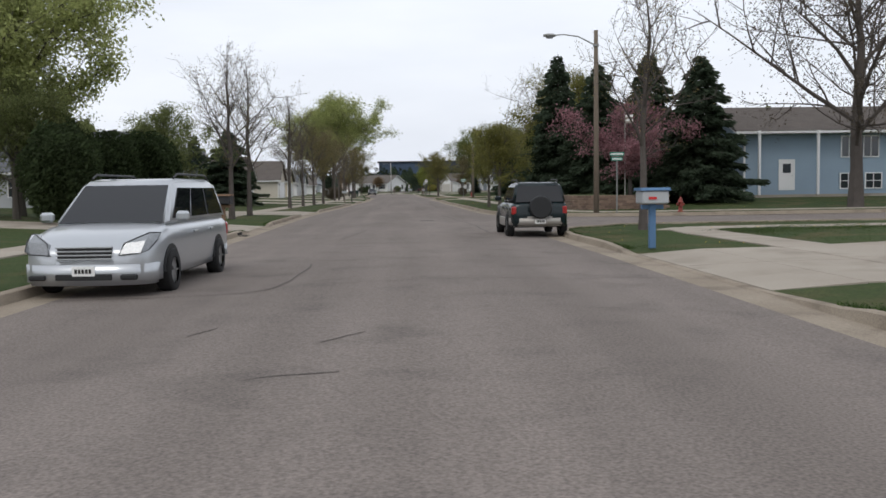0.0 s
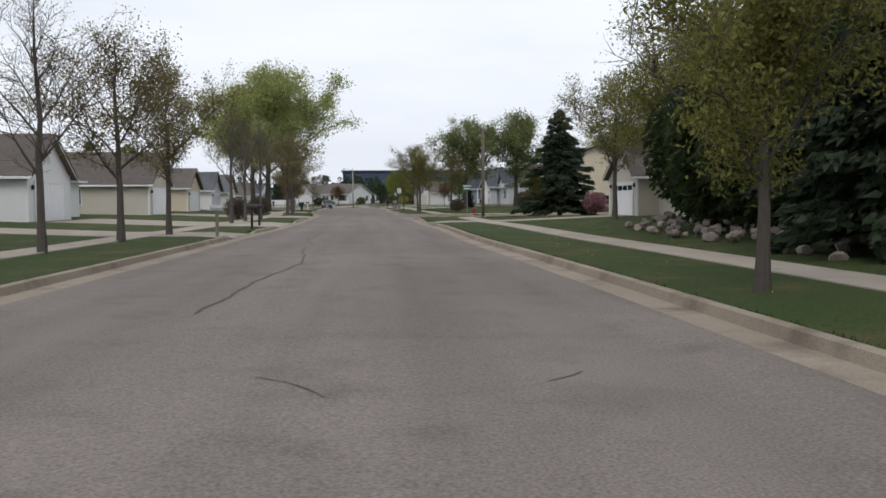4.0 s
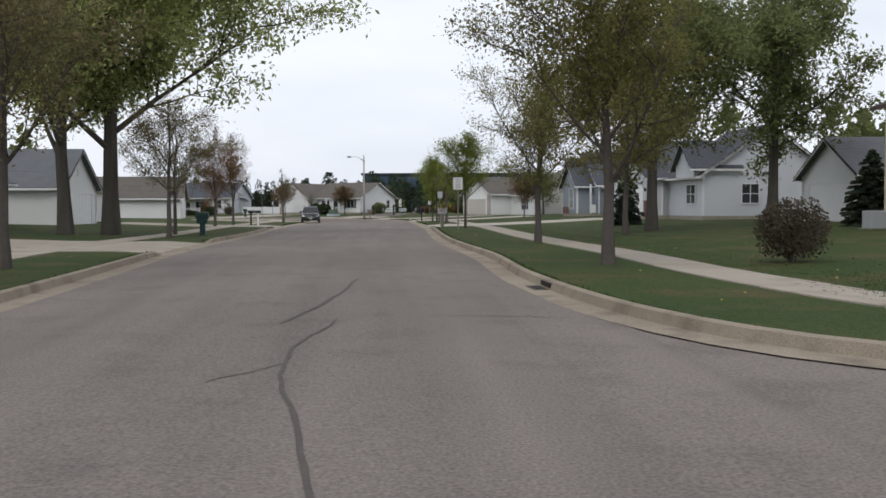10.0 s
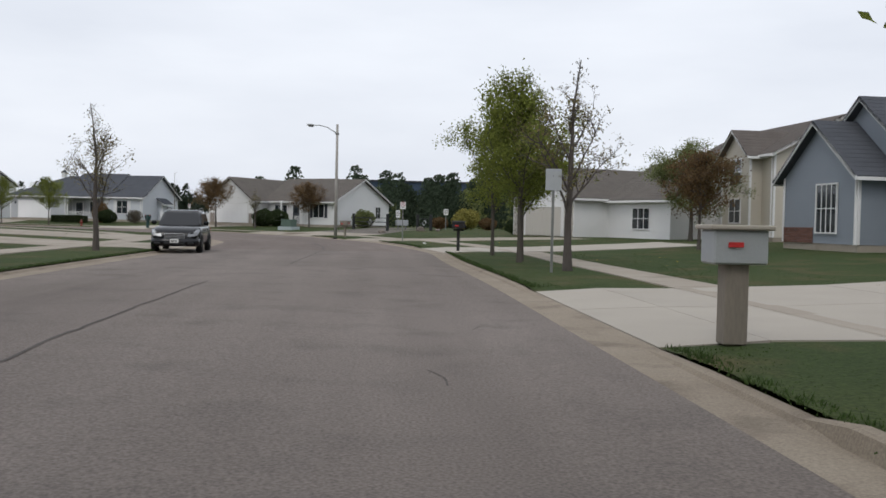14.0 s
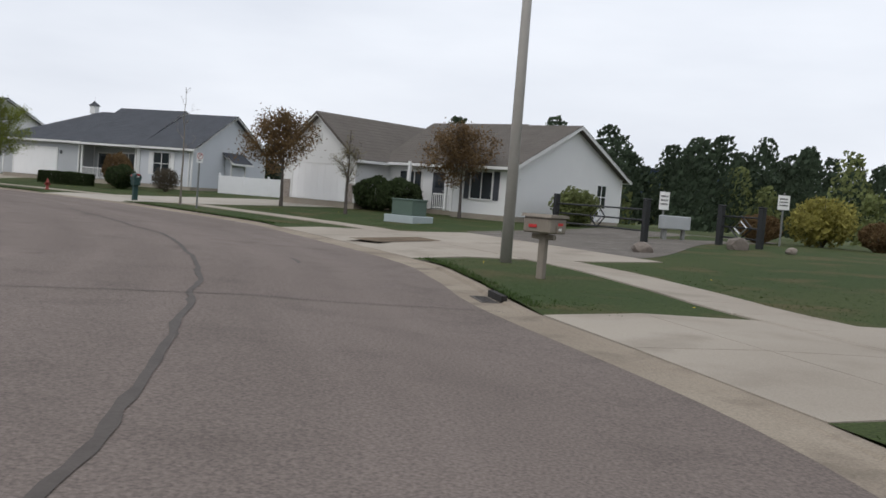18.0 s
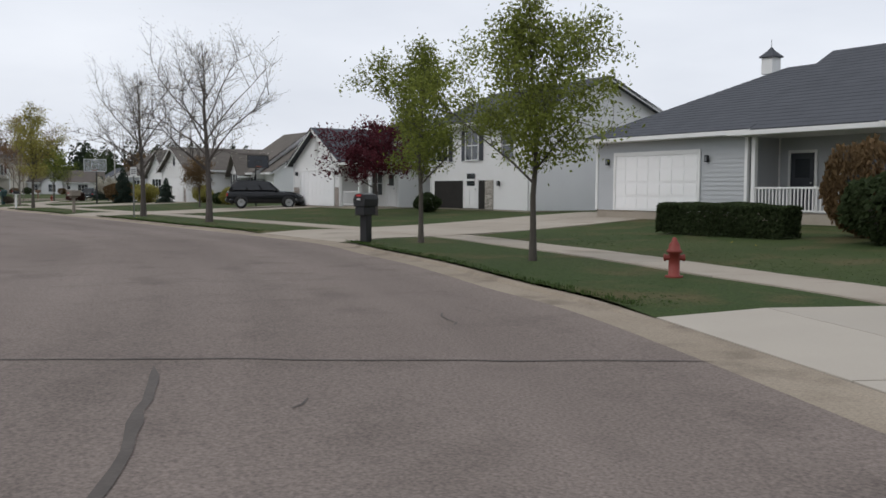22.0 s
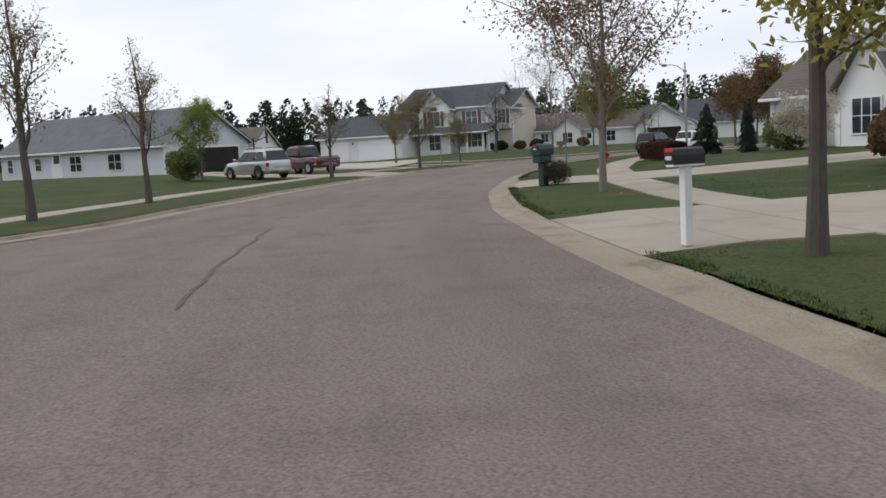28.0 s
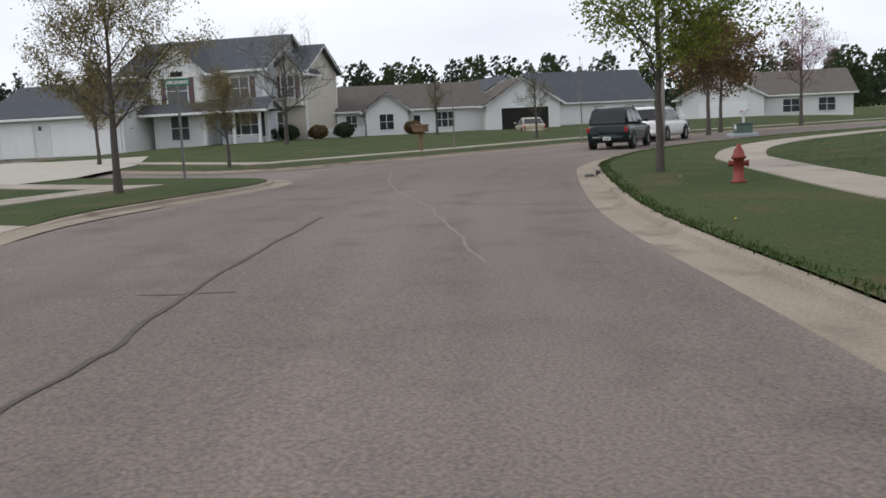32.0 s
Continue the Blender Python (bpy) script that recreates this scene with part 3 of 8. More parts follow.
def window(parent, m, w, h, cols=2, rows=1, trim="trim_white", shutters=None, pane="window", arched=False):
    """A window in the plane y=0 of m, looking along -y, its sill centre at the origin."""
    t = part("window", box(-w / 2, w / 2, -0.03, 0.0, 0, h, 0, m), M[pane], parent)
    fr = bmesh.new()
    b = 0.07
    for q in ((-w / 2 - b, w / 2 + b, h, h + b), (-w / 2 - b, w / 2 + b, -b, 0), (-w / 2 - b, -w / 2, 0, h), (w / 2, w / 2 + b, 0, h)):
        add_box(fr, q[0], q[1], -0.07, 0.0, q[2], q[3], 0, m)
    part("frame", fr, M[trim], t)
    mu = bmesh.new()
    for i in range(1, cols):
        x = -w / 2 + w * i / cols
        add_box(mu, x - 0.025, x + 0.025, -0.05, -0.028, 0, h, 0, m)
    for i in range(1, rows + 1):
        z = h * i / (rows + 1)
        add_box(mu, -w / 2, w / 2, -0.045, -0.029, z - 0.02, z + 0.02, 0, m)
    if cols > 1 or rows:
        part("muntin", mu, M[trim], t)
    if shutters:
        for s in (-1, 1):
            x = s * (w / 2 + 0.28)
            sh = bmesh.new()
            add_box(sh, x - 0.18, x + 0.18, -0.05, 0, -0.05, h + 0.05, 0.012, m)
            part("shutter", sh, M[shutters], t)
    return t


def garage_door(parent, m, w, h=2.13, mat="garage_white", lites=False, open_=False):
    # An open garage is a dark sheet, its unlit inside put into the colour.
    d = part("garage_door", box(-w / 2, w / 2, -0.02, 0.0, 0, h, 0, m) if not open_ else box(-w / 2, w / 2, 0.0, 0.02, 0, h, 0, m), M["dark_void" if open_ else mat], parent, "flat dark sheet painting the unlit inside of an open garage" if open_ else "")
    if not open_:
        for i in range(4):
            z0 = h * i / 4 + 0.012
            p = bmesh.new()
            n = max(4, round(w / 0.6))
            for k in range(n):
                x0 = -w / 2 + w * k / n
                add_box(p, x0 + 0.05, x0 + w / n - 0.05, -0.038, -0.02, z0 + 0.06, z0 + h / 4 - 0.075, 0, m)
            add_box(p, -w / 2, w / 2, -0.03, -0.02, z0, z0 + 0.04, 0, m)
            part("panel", p, M[mat], d)
        if lites:
            for k in range(4):
                x0 = -w / 2 + w * k / 4
                part("pane", box(x0 + 0.08, x0 + w / 4 - 0.08, -0.045, -0.036, h * 0.8, h * 0.95, 0, m), M["window"], d)
    fr = bmesh.new()
    for q in ((-w / 2 - 0.12, -w / 2, 0, h), (w / 2, w / 2 + 0.12, 0, h), (-w / 2 - 0.12, w / 2 + 0.12, h, h + 0.14)):
        add_box(fr, q[0], q[1], -0.06, 0, q[2], q[3], 0, m)
    part("frame", fr, M["trim_white"], d)
    return d


def entry_door(parent, m, w=0.95, h=2.05, mat="trim_white", lite=True):
    d = part("front_door", box(-w / 2, w / 2, -0.03, 0, 0, h, 0, m), M[mat], parent)
    p = bmesh.new()
    for zx in ((0.15, 0.55), (0.65, 1.05)):
        for s in (-1, 1):
            add_box(p, s * w * 0.25 - w * 0.17, s * w * 0.25 + w * 0.17, -0.045, -0.03, zx[0], zx[1], 0, m)
    part("panel", p, M[mat], d)
    if lite:
        part("pane", box(-w * 0.3, w * 0.3, -0.042, -0.03, 1.2, 1.85, 0, m), M["window"], d)
    part("handle", box(w * 0.36, w * 0.42, -0.09, -0.03, 0.98, 1.05, 0, m), M["metal"], d)
    fr = bmesh.new()
    for q in ((-w / 2 - 0.1, -w / 2, 0, h), (w / 2, w / 2 + 0.1, 0, h), (-w / 2 - 0.1, w / 2 + 0.1, h, h + 0.1)):
        add_box(fr, q[0], q[1], -0.05, 0, q[2], q[3], 0, m)
    part("frame", fr, M["trim_white"], d)
    return d


FACE = {"f": lambda b, u: pose(u, b[2], 0), "b": lambda b, u: pose(u, b[3], 0, 0, 0, 180), "l": lambda b, u: pose(b[0], u, 0, 0, 0, -90), "r": lambda b, u: pose(b[1], u, 0, 0, 0, 90)}


def house(name, x, y, turn, label, blocks, feats, wall="white_siding", roof="shingle_grey", trim="trim_white", z=0.1, eave=0.45, size=1.0):
    """blocks: (x0, x1, y0, y1, base, wall top, ridge axis, rise, wall material, porch depth under the roof, hipped ends). The front looks along -y.
    feats: (kind, block number, face, along, height, width, tall, extra)."""
    h = thing(name, pose(x, y, z, 0, 0, turn) @ Matrix.Scale(size, 4), label, "house")
    for b in blocks:
        x0, x1, y0, y1, zb, zt, axis, rise = b[:8]
        wm = M[b[8] if len(b) > 8 and b[8] else wall]
        core = box(x0 + 0.02, x1 - 0.02, y0 + 0.02, y1 - 0.02, zb - (0.3 if zb < 0.5 else 0), zt)
        part("wall", core, wm, h)
        porch = b[9] if len(b) > 9 else 0
        hips = b[10] if len(b) > 10 else ""
        if rise > 0:
            rz = zt + rise
            cx, cy = (x0 + x1) / 2, (y0 + y1) / 2
            for face in "fblr":
                bm = bmesh.new()
                if face in "fb":
                    yy, s = (y0, -1) if face == "f" else (y1, 1)
                    g = (cx, rz) if axis == "y" else None
                    siding(bm, x0, x1, zb, zt, lambda u, o, v: (u, yy + s * o, v), g)
                else:
                    xx, s = (x0, -1) if face == "l" else (x1, 1)
                    g = (cy, rz) if axis == "x" and face not in hips and not porch else None
                    siding(bm, y0, y1, zb, zt, lambda u, o, v: (xx + s * o, u, v), g)
                bmesh.ops.recalc_face_normals(bm, faces=bm.faces)
                part("siding", bm, wm, h)
            if zb < 0.5:
                part("foundation", box(x0, x1, y0, y1, zb - 0.7, zb - 0.001), M["concrete"], h)
            r = bmesh.new()
            f = bmesh.new()
            e = eave
            if axis == "x":
                ry = y0 - porch
                cy = (ry + y1) / 2
                sl = rise / ((y1 - ry) / 2)
                rows = max(4, int((y1 - ry) / 0.45))
                run = cy - (ry - e)
                xl, xr = x0 - e + (run if "l" in hips else 0), x1 + e - (run if "r" in hips else 0)
                ez = zt - sl * e + 0.16
                roof_slab(r, (x0 - e, ry - e, ez), (x1 + e, ry - e, ez), (xr, cy, rz + 0.16), (xl, cy, rz + 0.16), 0.14, rows)
                roof_slab(r, (x1 + e, y1 + e, ez), (x0 - e, y1 + e, ez), (xl, cy, rz + 0.16), (xr, cy, rz + 0.16), 0.14, rows)
                for side, xx in (("l", x0 - e), ("r", x1 + e)):
                    if side in hips:
                        tip = xl if side == "l" else xr
                        roof_slab(r, (xx, y1 + e, ez), (xx, ry - e, ez), (tip, cy - 0.01, rz + 0.155), (tip, cy + 0.01, rz + 0.155), 0.14, rows)
                        add_box(f, xx - 0.05, xx + 0.05, ry - e, y1 + e, ez - 0.19, ez - 0.03)
                        continue
                    xx = xx if side == "l" else xx - 0.05
                    for ya, yb in ((ry - e, cy), (y1 + e, cy)):
                        za = ez - 0.01
                        v = [(xx, ya, za - 0.2), (xx, yb, rz - 0.05), (xx, yb, rz + 0.15), (xx, ya, za)]
                        lo = [f.verts.new(q) for q in v]
                        hi = [f.verts.new((q[0] + 0.05, q[1], q[2])) for q in v]
                        f.faces.new(lo), f.faces.new(hi[::-1])
                        for k in range(4):
                            f.faces.new((lo[k], lo[(k + 1) % 4], hi[(k + 1) % 4], hi[k]))
                for yy in (ry - e - 0.1, y1 + e):
                    add_box(f, x0 - e, x1 + e, yy, yy + 0.1, ez - 0.19, ez - 0.04)
                add_box(f, x0 - e + 0.05, x1 + e - 0.05, ry - e + 0.02, y0 - 0.001, ez - 0.21, ez - 0.18)
                if porch:
                    part("porch_floor", box(x0 + 0.01, x1 - 0.01, ry, y0 - 0.01, zb - 0.3, zb + 0.03), M["concrete"], h)
            else:
                sl = rise / ((x1 - x0) / 2)
                rows = max(4, int((x1 - x0) / 0.45))
                roof_slab(r, (x0 - e, y1 + e, zt - sl * e + 0.16), (x0 - e, y0 - e, zt - sl * e + 0.16), (cx, y0 - e, rz + 0.16), (cx, y1 + e, rz + 0.16), 0.14, rows)
                roof_slab(r, (x1 + e, y0 - e, zt - sl * e + 0.16), (x1 + e, y1 + e, zt - sl * e + 0.16), (cx, y1 + e, rz + 0.16), (cx, y0 - e, rz + 0.16), 0.14, rows)
                for yy in (y0 - e, y1 + e - 0.05):
                    for xa in (x0 - e, x1 + e):
                        za = zt - sl * e + 0.15
                        v = [(xa, yy, za - 0.2), (cx, yy, rz - 0.05), (cx, yy, rz + 0.15), (xa, yy, za)]
                        lo = [f.verts.new(q) for q in v]
                        hi = [f.verts.new((q[0], q[1] + 0.05, q[2])) for q in v]
                        f.faces.new(lo), f.faces.new(hi[::-1])
                        for k in range(4):
                            f.faces.new((lo[k], lo[(k + 1) % 4], hi[(k + 1) % 4], hi[k]))
                for xx in (x0 - e - 0.1, x1 + e):
                    add_box(f, xx, xx + 0.1, y0 - e, y1 + e, zt - sl * e - 0.03, zt - sl * e + 0.12)
            bmesh.ops.recalc_face_normals(f, faces=f.faces)
            part_split("roof", r, M[roof], h)
            part_split("fascia", f, M[trim], h)
            corners = bmesh.new()
            for xx in (x0, x1):
                for yy in (y0, y1):
                    add_box(corners, xx - 0.06, xx + 0.06, yy - 0.06, yy + 0.06, zb, zt)
            part_split("corner_trim", corners, M[trim if trim != "trim_brown" else (b[8] if len(b) > 8 and b[8] else wall)], h)
    for ft in feats:
        kind, bi, face, along, zz, w, tall = ft[:7]
        ex = ft[7] if len(ft) > 7 else None
        m = FACE[face](blocks[bi], along) @ pose(0, -0.024, zz)
        if kind == "window":
            window(h, m, w, tall, *(ex or (2, 1)))
        elif kind == "garage":
            garage_door(h, m, w, tall, *(ex or ()))
        elif kind == "door":
            entry_door(h, m, w, tall, *(ex or ()))
        elif kind == "post":
            part("porch_post", box(-0.08, 0.08, -w - 0.08, -w + 0.08, 0, tall, 0.01, m), M[ex or "trim_white"], h)
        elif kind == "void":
            # Flat sheet on the wall; the opening's shade is put into its colour.
            part("porch_recess", box(-w / 2, w / 2, -0.012, 0, 0, tall, 0, m), M["dark_void"], h, "flat dark sheet painted as a shaded opening")
        elif kind == "rail":
            r = bmesh.new()
            part("top_rail", box(-w / 2, w / 2, -ex - 0.03, -ex + 0.03, 0.85, 0.92, 0.008, m), M["trim_white"], h)
            part("bottom_rail", box(-w / 2, w / 2, -ex - 0.03, -ex + 0.03, 0.1, 0.16, 0.008, m), M["trim_white"], h)
            k = -w / 2
            while k <= w / 2:
                add_box(r, k - 0.02, k + 0.02, -ex - 0.02, -ex + 0.02, 0.16, 0.85, 0, m)
                k += 0.14
            part_split("baluster", r, M["trim_white"], h)
        elif kind == "vent":
            g = bmesh.new()
            n = 10
            for k in range(int(tall / 0.06)):
                add_box(g, -w / 2, w / 2, -0.05, 0, k * 0.06, k * 0.06 + 0.04, 0, m)
            part("gable_vent", g, M[ex or "trim_white"], h)
        elif kind == "pipe":
            part("downpipe", box(-0.045, 0.045, -0.1, -0.02, 0, tall, 0.01, m), M[ex or "trim_white"], h)
        elif kind == "lampfix":
            l = part("wall_lamp", box(-0.07, 0.07, -0.16, -0.02, 0, 0.26, 0.02, m), M["black"], h)
            part("glass", box(-0.05, 0.05, -0.17, -0.155, 0.05, 0.2, 0, m), M["lamp_clear"], l)
        elif kind == "veneer":
            v = bmesh.new()
            rng = random.Random(5)
            k = 0.0
            row = 0
            while k < tall - 0.02:
                u = -w / 2 - (0.11 if row % 2 else 0)
                while u < w / 2:
                    a, b2 = max(u, -w / 2), min(u + 0.21, w / 2)
                    if b2 - a > 0.02:
                        add_box(v, a, b2, -0.03 - rng.uniform(0, 0.012), 0, k, min(k + 0.065, tall), 0, m)
                    u += 0.22
                k += 0.075
                row += 1
            part("brick_veneer", v, M[ex or "brick_wall"], h)
        elif kind == "chimney":
            c = part("chimney", box(-w / 2, w / 2, -w / 2, w / 2, 0, tall, 0.01, m), M[ex or "trim_white"], h)
            part("cap", box(-w / 2 - 0.08, w / 2 + 0.08, -w / 2 - 0.08, w / 2 + 0.08, tall, tall + 0.1, 0.01, m), M["black"], c)
    return h


# ---------------------------------------------------------------- vehicles
def wheel(parent, x, y, r, w, rim="metal"):
    n = 20
    tb = bmesh.new()
    prof = [(-w / 2, r * 0.62), (-w / 2, r * 0.93), (-w * 0.36, r), (w * 0.36, r), (w / 2, r * 0.93), (w / 2, r * 0.62)]
    rings = [[tb.verts.new((x + rr * math.cos(k * math.tau / n), y + d, r + rr * math.sin(k * math.tau / n))) for k in range(n)] for d, rr in prof]
    for a, b in zip(rings, rings[1:]):
        for k in range(n):
            tb.faces.new((a[k], a[(k + 1) % n], b[(k + 1) % n], b[k]))
    wh = part("wheel", tb, M["rubber"], parent, smooth=True)
    rb = bmesh.new()
    for s in (-1, 1):
        c = rb.verts.new((x, y + s * w * 0.3, r))
        ring = [rb.verts.new((x + r * 0.64 * math.cos(k * math.tau / n), y + s * w * 0.34, r + r * 0.64 * math.sin(k * math.tau / n))) for k in range(n)]
        for k in range(n):
            rb.faces.new((c, ring[k], ring[(k + 1) % n]))
        for k in range(5):
            a = k * math.tau / 5 + 0.3
            ca, sa = math.cos(a), math.sin(a)
            q = [(-0.05, 0.1), (0.05, 0.1), (0.035, 0.6), (-0.035, 0.6)]
            yy = y + s * w * 0.46
            v = [rb.verts.new((x + (u * ca - v2 * sa) * r, yy, r + (u * sa + v2 * ca) * r)) for u, v2 in q]
            rb.faces.new(v)
    part("rim", rb, M[rim], wh)
    return wh


def loft(sections):
    """Closed rings of equal length joined along the list."""
    bm = bmesh.new()
    rings = [[bm.verts.new(p) for p in s] for s in sections]
    n = len(rings[0])
    for a, b in zip(rings, rings[1:]):
        for k in range(n):
            bm.faces.new((a[k], a[(k + 1) % n], b[(k + 1) % n], b[k]))
    bm.faces.new(rings[0][::-1])
    bm.faces.new(rings[-1])
    bmesh.ops.recalc_face_normals(bm, faces=bm.faces)
    return bm


def vehicle(name, x, y, turn, label, L, W, H, belt, hood_z, cab, paint, lower=None, wheel_r=0.34, base=(0.16, 0.76), category="car", rails=False, spare=False, bed=None, ground=0.22, z=0.0, nose=0.35, group=""):
    """A vehicle with its front towards +x. cab: positions along the length, from the back, of (rear foot, rear roof, front roof, front foot)."""
    v = thing(name, pose(x, y, z, 0, 0, turn), label, category, group)
    hw = W / 2
    xs = lambda f: (f - 0.5) * L
    rear_top = belt if bed is None else bed
    shape = ((0.86, 0.0), (0.95, 0.05), (0.99, 0.2), (1.0, 0.45), (0.995, 0.7), (0.975, 0.88), (0.9, 0.97), (0.75, 1.0), (0.4, 1.012))

    def ring(f, half, z0, z1):
        one = [(xs(f), half * w, z0 + (z1 - z0) * u) for w, u in shape]
        return one + [(x1, -y1, z1_) for x1, y1, z1_ in one[::-1]]

    c3 = cab[3]
    r = 1 - c3
    top = belt if bed is None else bed
    stations = [(0.0, 0.84, 0.16, rear_top - 0.16), (0.006, 0.9, 0.1, rear_top - 0.07), (0.02, 0.95, 0.04, rear_top - 0.02), (0.06, 0.985, 0.0, rear_top), (0.14, 1.0, 0.0, rear_top), (0.35, 1.0, 0.0, top), (c3 - 0.16, 1.0, 0.0, belt), (c3, 0.995, 0.0, belt - 0.01), (c3 + r * 0.2, 0.99, 0.0, belt + (hood_z - belt) * 0.3 - 0.015), (c3 + r * 0.5, 0.975, 0.0, hood_z - 0.03), (c3 + r * 0.75, 0.945, 0.01, hood_z - 0.1), (c3 + r * 0.88, 0.9, 0.03, hood_z - 0.18), (c3 + r * 0.95, 0.84, 0.06, hood_z - 0.26), (0.993, 0.76, 0.1, hood_z - nose), (1.0, 0.68, 0.15, hood_z - nose - 0.07)]
    body = part("body", loft([ring(f, hw * w, ground + up, z1) for f, w, up, z1 in stations]), M[paint], v, smooth=True)

    def plan(outline, z0, z1, bevel=0.03):
        """A plan outline raised from z0 to z1, with softened edges."""
        bm = bmesh.new()
        lo = [bm.verts.new((x1, y1, z0)) for x1, y1 in outline]
        hi_ = [bm.verts.new((x1, y1, z1)) for x1, y1 in outline]
        bm.faces.new(lo), bm.faces.new(hi_[::-1])
        for k in range(len(outline)):
            bm.faces.new((lo[k], hi_[k], hi_[(k + 1) % len(outline)], lo[(k + 1) % len(outline)]))
        bmesh.ops.recalc_face_normals(bm, faces=bm.faces)
        bmesh.ops.bevel(bm, geom=[e for e in bm.edges if abs(e.verts[0].co.z - e.verts[1].co.z) < 1e-5], offset=bevel, segments=2, affect="EDGES")
        return bm

    def arc(x0, reach, grow=0.0):
        """Front or rear edge of the bumper, bowed in plan."""
        s1 = 1 if reach > 0 else -1
        half = [(x0 - s1 * 0.5, 0.985), (x0 - s1 * 0.3, 0.97), (x0 - s1 * 0.14, 0.9), (x0 - s1 * 0.03, 0.72), (x0 + s1 * 0.03, 0.4), (x0 + s1 * 0.045, 0.0)]
        pts = [(x1 + s1 * grow, w * (hw + grow)) for x1, w in half]
        return pts + [(x1, -y1) for x1, y1 in pts[-2::-1]]

    g = bmesh.new()
    f0, f1, f2, f3 = [xs(c) for c in cab]
    lo, hi = hw * 0.93, hw * 0.76
    zl, zh = belt - 0.03, H
    pts = [[(f0, s * lo, zl), (f1, s * hi, zh - 0.06), ((f1 * 0.85 + f2 * 0.15), s * hi, zh), ((f1 * 0.2 + f2 * 0.8), s * hi, zh), (f2, s * hi, zh - 0.05), (f3, s * lo, zl)] for s in (-1, 1)]
    a = [g.verts.new(p) for p in pts[0]]
    b = [g.verts.new(p) for p in pts[1]]
    g.faces.new(a), g.faces.new(b[::-1])
    for k in range(6):
        g.faces.new((a[k], b[k], b[(k + 1) % 6], a[(k + 1) % 6]))
    bmesh.ops.recalc_face_normals(g, faces=g.faces)
    bmesh.ops.bevel(g, geom=list(g.edges), offset=0.06, segments=3, affect="EDGES")
    part("cabin", g, M[paint], v, smooth=True)
    def side(fx, fz, s, out=0.012):
        """A point on the cabin's side: fx along the belt, fz up."""
        xb = f0 + (f3 - f0) * fx
        xt = f1 + (f2 - f1) * fx
        zz = zl + 0.05 + (zh - 0.1 - zl - 0.05) * fz
        f = (zz - zl) / (zh - zl)
        return (xb + (xt - xb) * fz, s * (lo + (hi - lo) * f + out), zz)
    n_win = 3 if cab[3] - cab[0] > 0.5 else 2
    cuts = [0.05 + 0.9 * k / n_win for k in range(n_win + 1)]
    for s in (-1, 1):
        for k in range(n_win):
            q = [side(cuts[k] + 0.015, 0.08, s), side(cuts[k + 1] - 0.015, 0.08, s), side(cuts[k + 1] - 0.015, 0.9, s), side(cuts[k] + 0.015, 0.9, s)]
            bm = bmesh.new()
            w = [bm.verts.new(p) for p in q] + [bm.verts.new((p[0], p[1] - s * 0.02, p[2])) for p in q]
            bm.faces.new(w[:4]), bm.faces.new(w[4:][::-1])
            for i in range(4):
                bm.faces.new((w[i], w[(i + 1) % 4], w[4 + (i + 1) % 4], w[4 + i]))
            bmesh.ops.recalc_face_normals(bm, faces=bm.faces)
            part("side_window", bm, M["car_glass"], v)
    for nm, xa, za, xb, zb, sx in (("windscreen", f3, zl, f2, zh - 0.05, 1), ("rear_window", f0, zl, f1, zh - 0.06, -1)):
        q = []
        for fz, ff in ((0.06, 0), (0.9, 0)):
            xx, zz = xa + (xb - xa) * fz, za + (zb - za) * fz
            hh = (lo + (hi - lo) * fz) * 0.9
            q += [(xx + sx * 0.014, -hh, zz + 0.006), (xx + sx * 0.014, hh, zz + 0.006)]
        bm = bmesh.new()
        w = [bm.verts.new(q[i]) for i in (0, 1, 3, 2)] + [bm.verts.new((q[i][0] - sx * 0.03, q[i][1], q[i][2] - 0.01)) for i in (0, 1, 3, 2)]
        bm.faces.new(w[:4]), bm.faces.new(w[4:][::-1])
        for i in range(4):
            bm.faces.new((w[i], w[4 + i], w[4 + (i + 1) % 4], w[(i + 1) % 4]))
        bmesh.ops.recalc_face_normals(bm, faces=bm.faces)
        part(nm, bm, M["car_glass"], v)
    for bx in base:
        for s in (-1, 1):
            wx = xs(bx)
            arch = bmesh.new()
            n = 14
            outer = [arch.verts.new((wx + wheel_r * 1.22 * math.cos(math.pi * k / n), s * (hw + 0.004), wheel_r + wheel_r * 1.22 * math.sin(math.pi * k / n))) for k in range(n + 1)]
            arch.faces.new(outer if s < 0 else outer[::-1])
            r = bmesh.ops.extrude_face_region(arch, geom=list(arch.faces))
            for e in r["geom"]:
                if isinstance(e, bmesh.types.BMVert):
                    e.co.y -= s * 0.12
            part("wheel_arch", arch, M["black"], v)
            wheel(v, wx, s * (hw - 0.065), wheel_r, 0.22)
    if lower:
        for s in (-1, 1):
            part("side_cladding", box(xs(base[0]) + wheel_r * 1.2, xs(base[1]) - wheel_r * 1.2, s * hw - 0.015, s * hw + 0.015, ground + 0.02, ground + 0.28, 0.01), M[lower], v)
    bumper = lower or paint
    part("front_bumper", plan(arc(xs(1.0), 1, 0.025), ground - 0.02, ground + 0.33, 0.05), M[bumper], v, smooth=True)
    part("rear_bumper", plan(arc(xs(0.0), -1, 0.025), ground + 0.04, ground + 0.34, 0.05), M[bumper], v, smooth=True)
    xf = xs(1.0)
    gz = hood_z - nose - 0.06
    part("grille", box(xf - 0.1, xf + 0.02, -hw * 0.4, hw * 0.4, gz - 0.09, gz + 0.1, 0.01), M["black"], v)
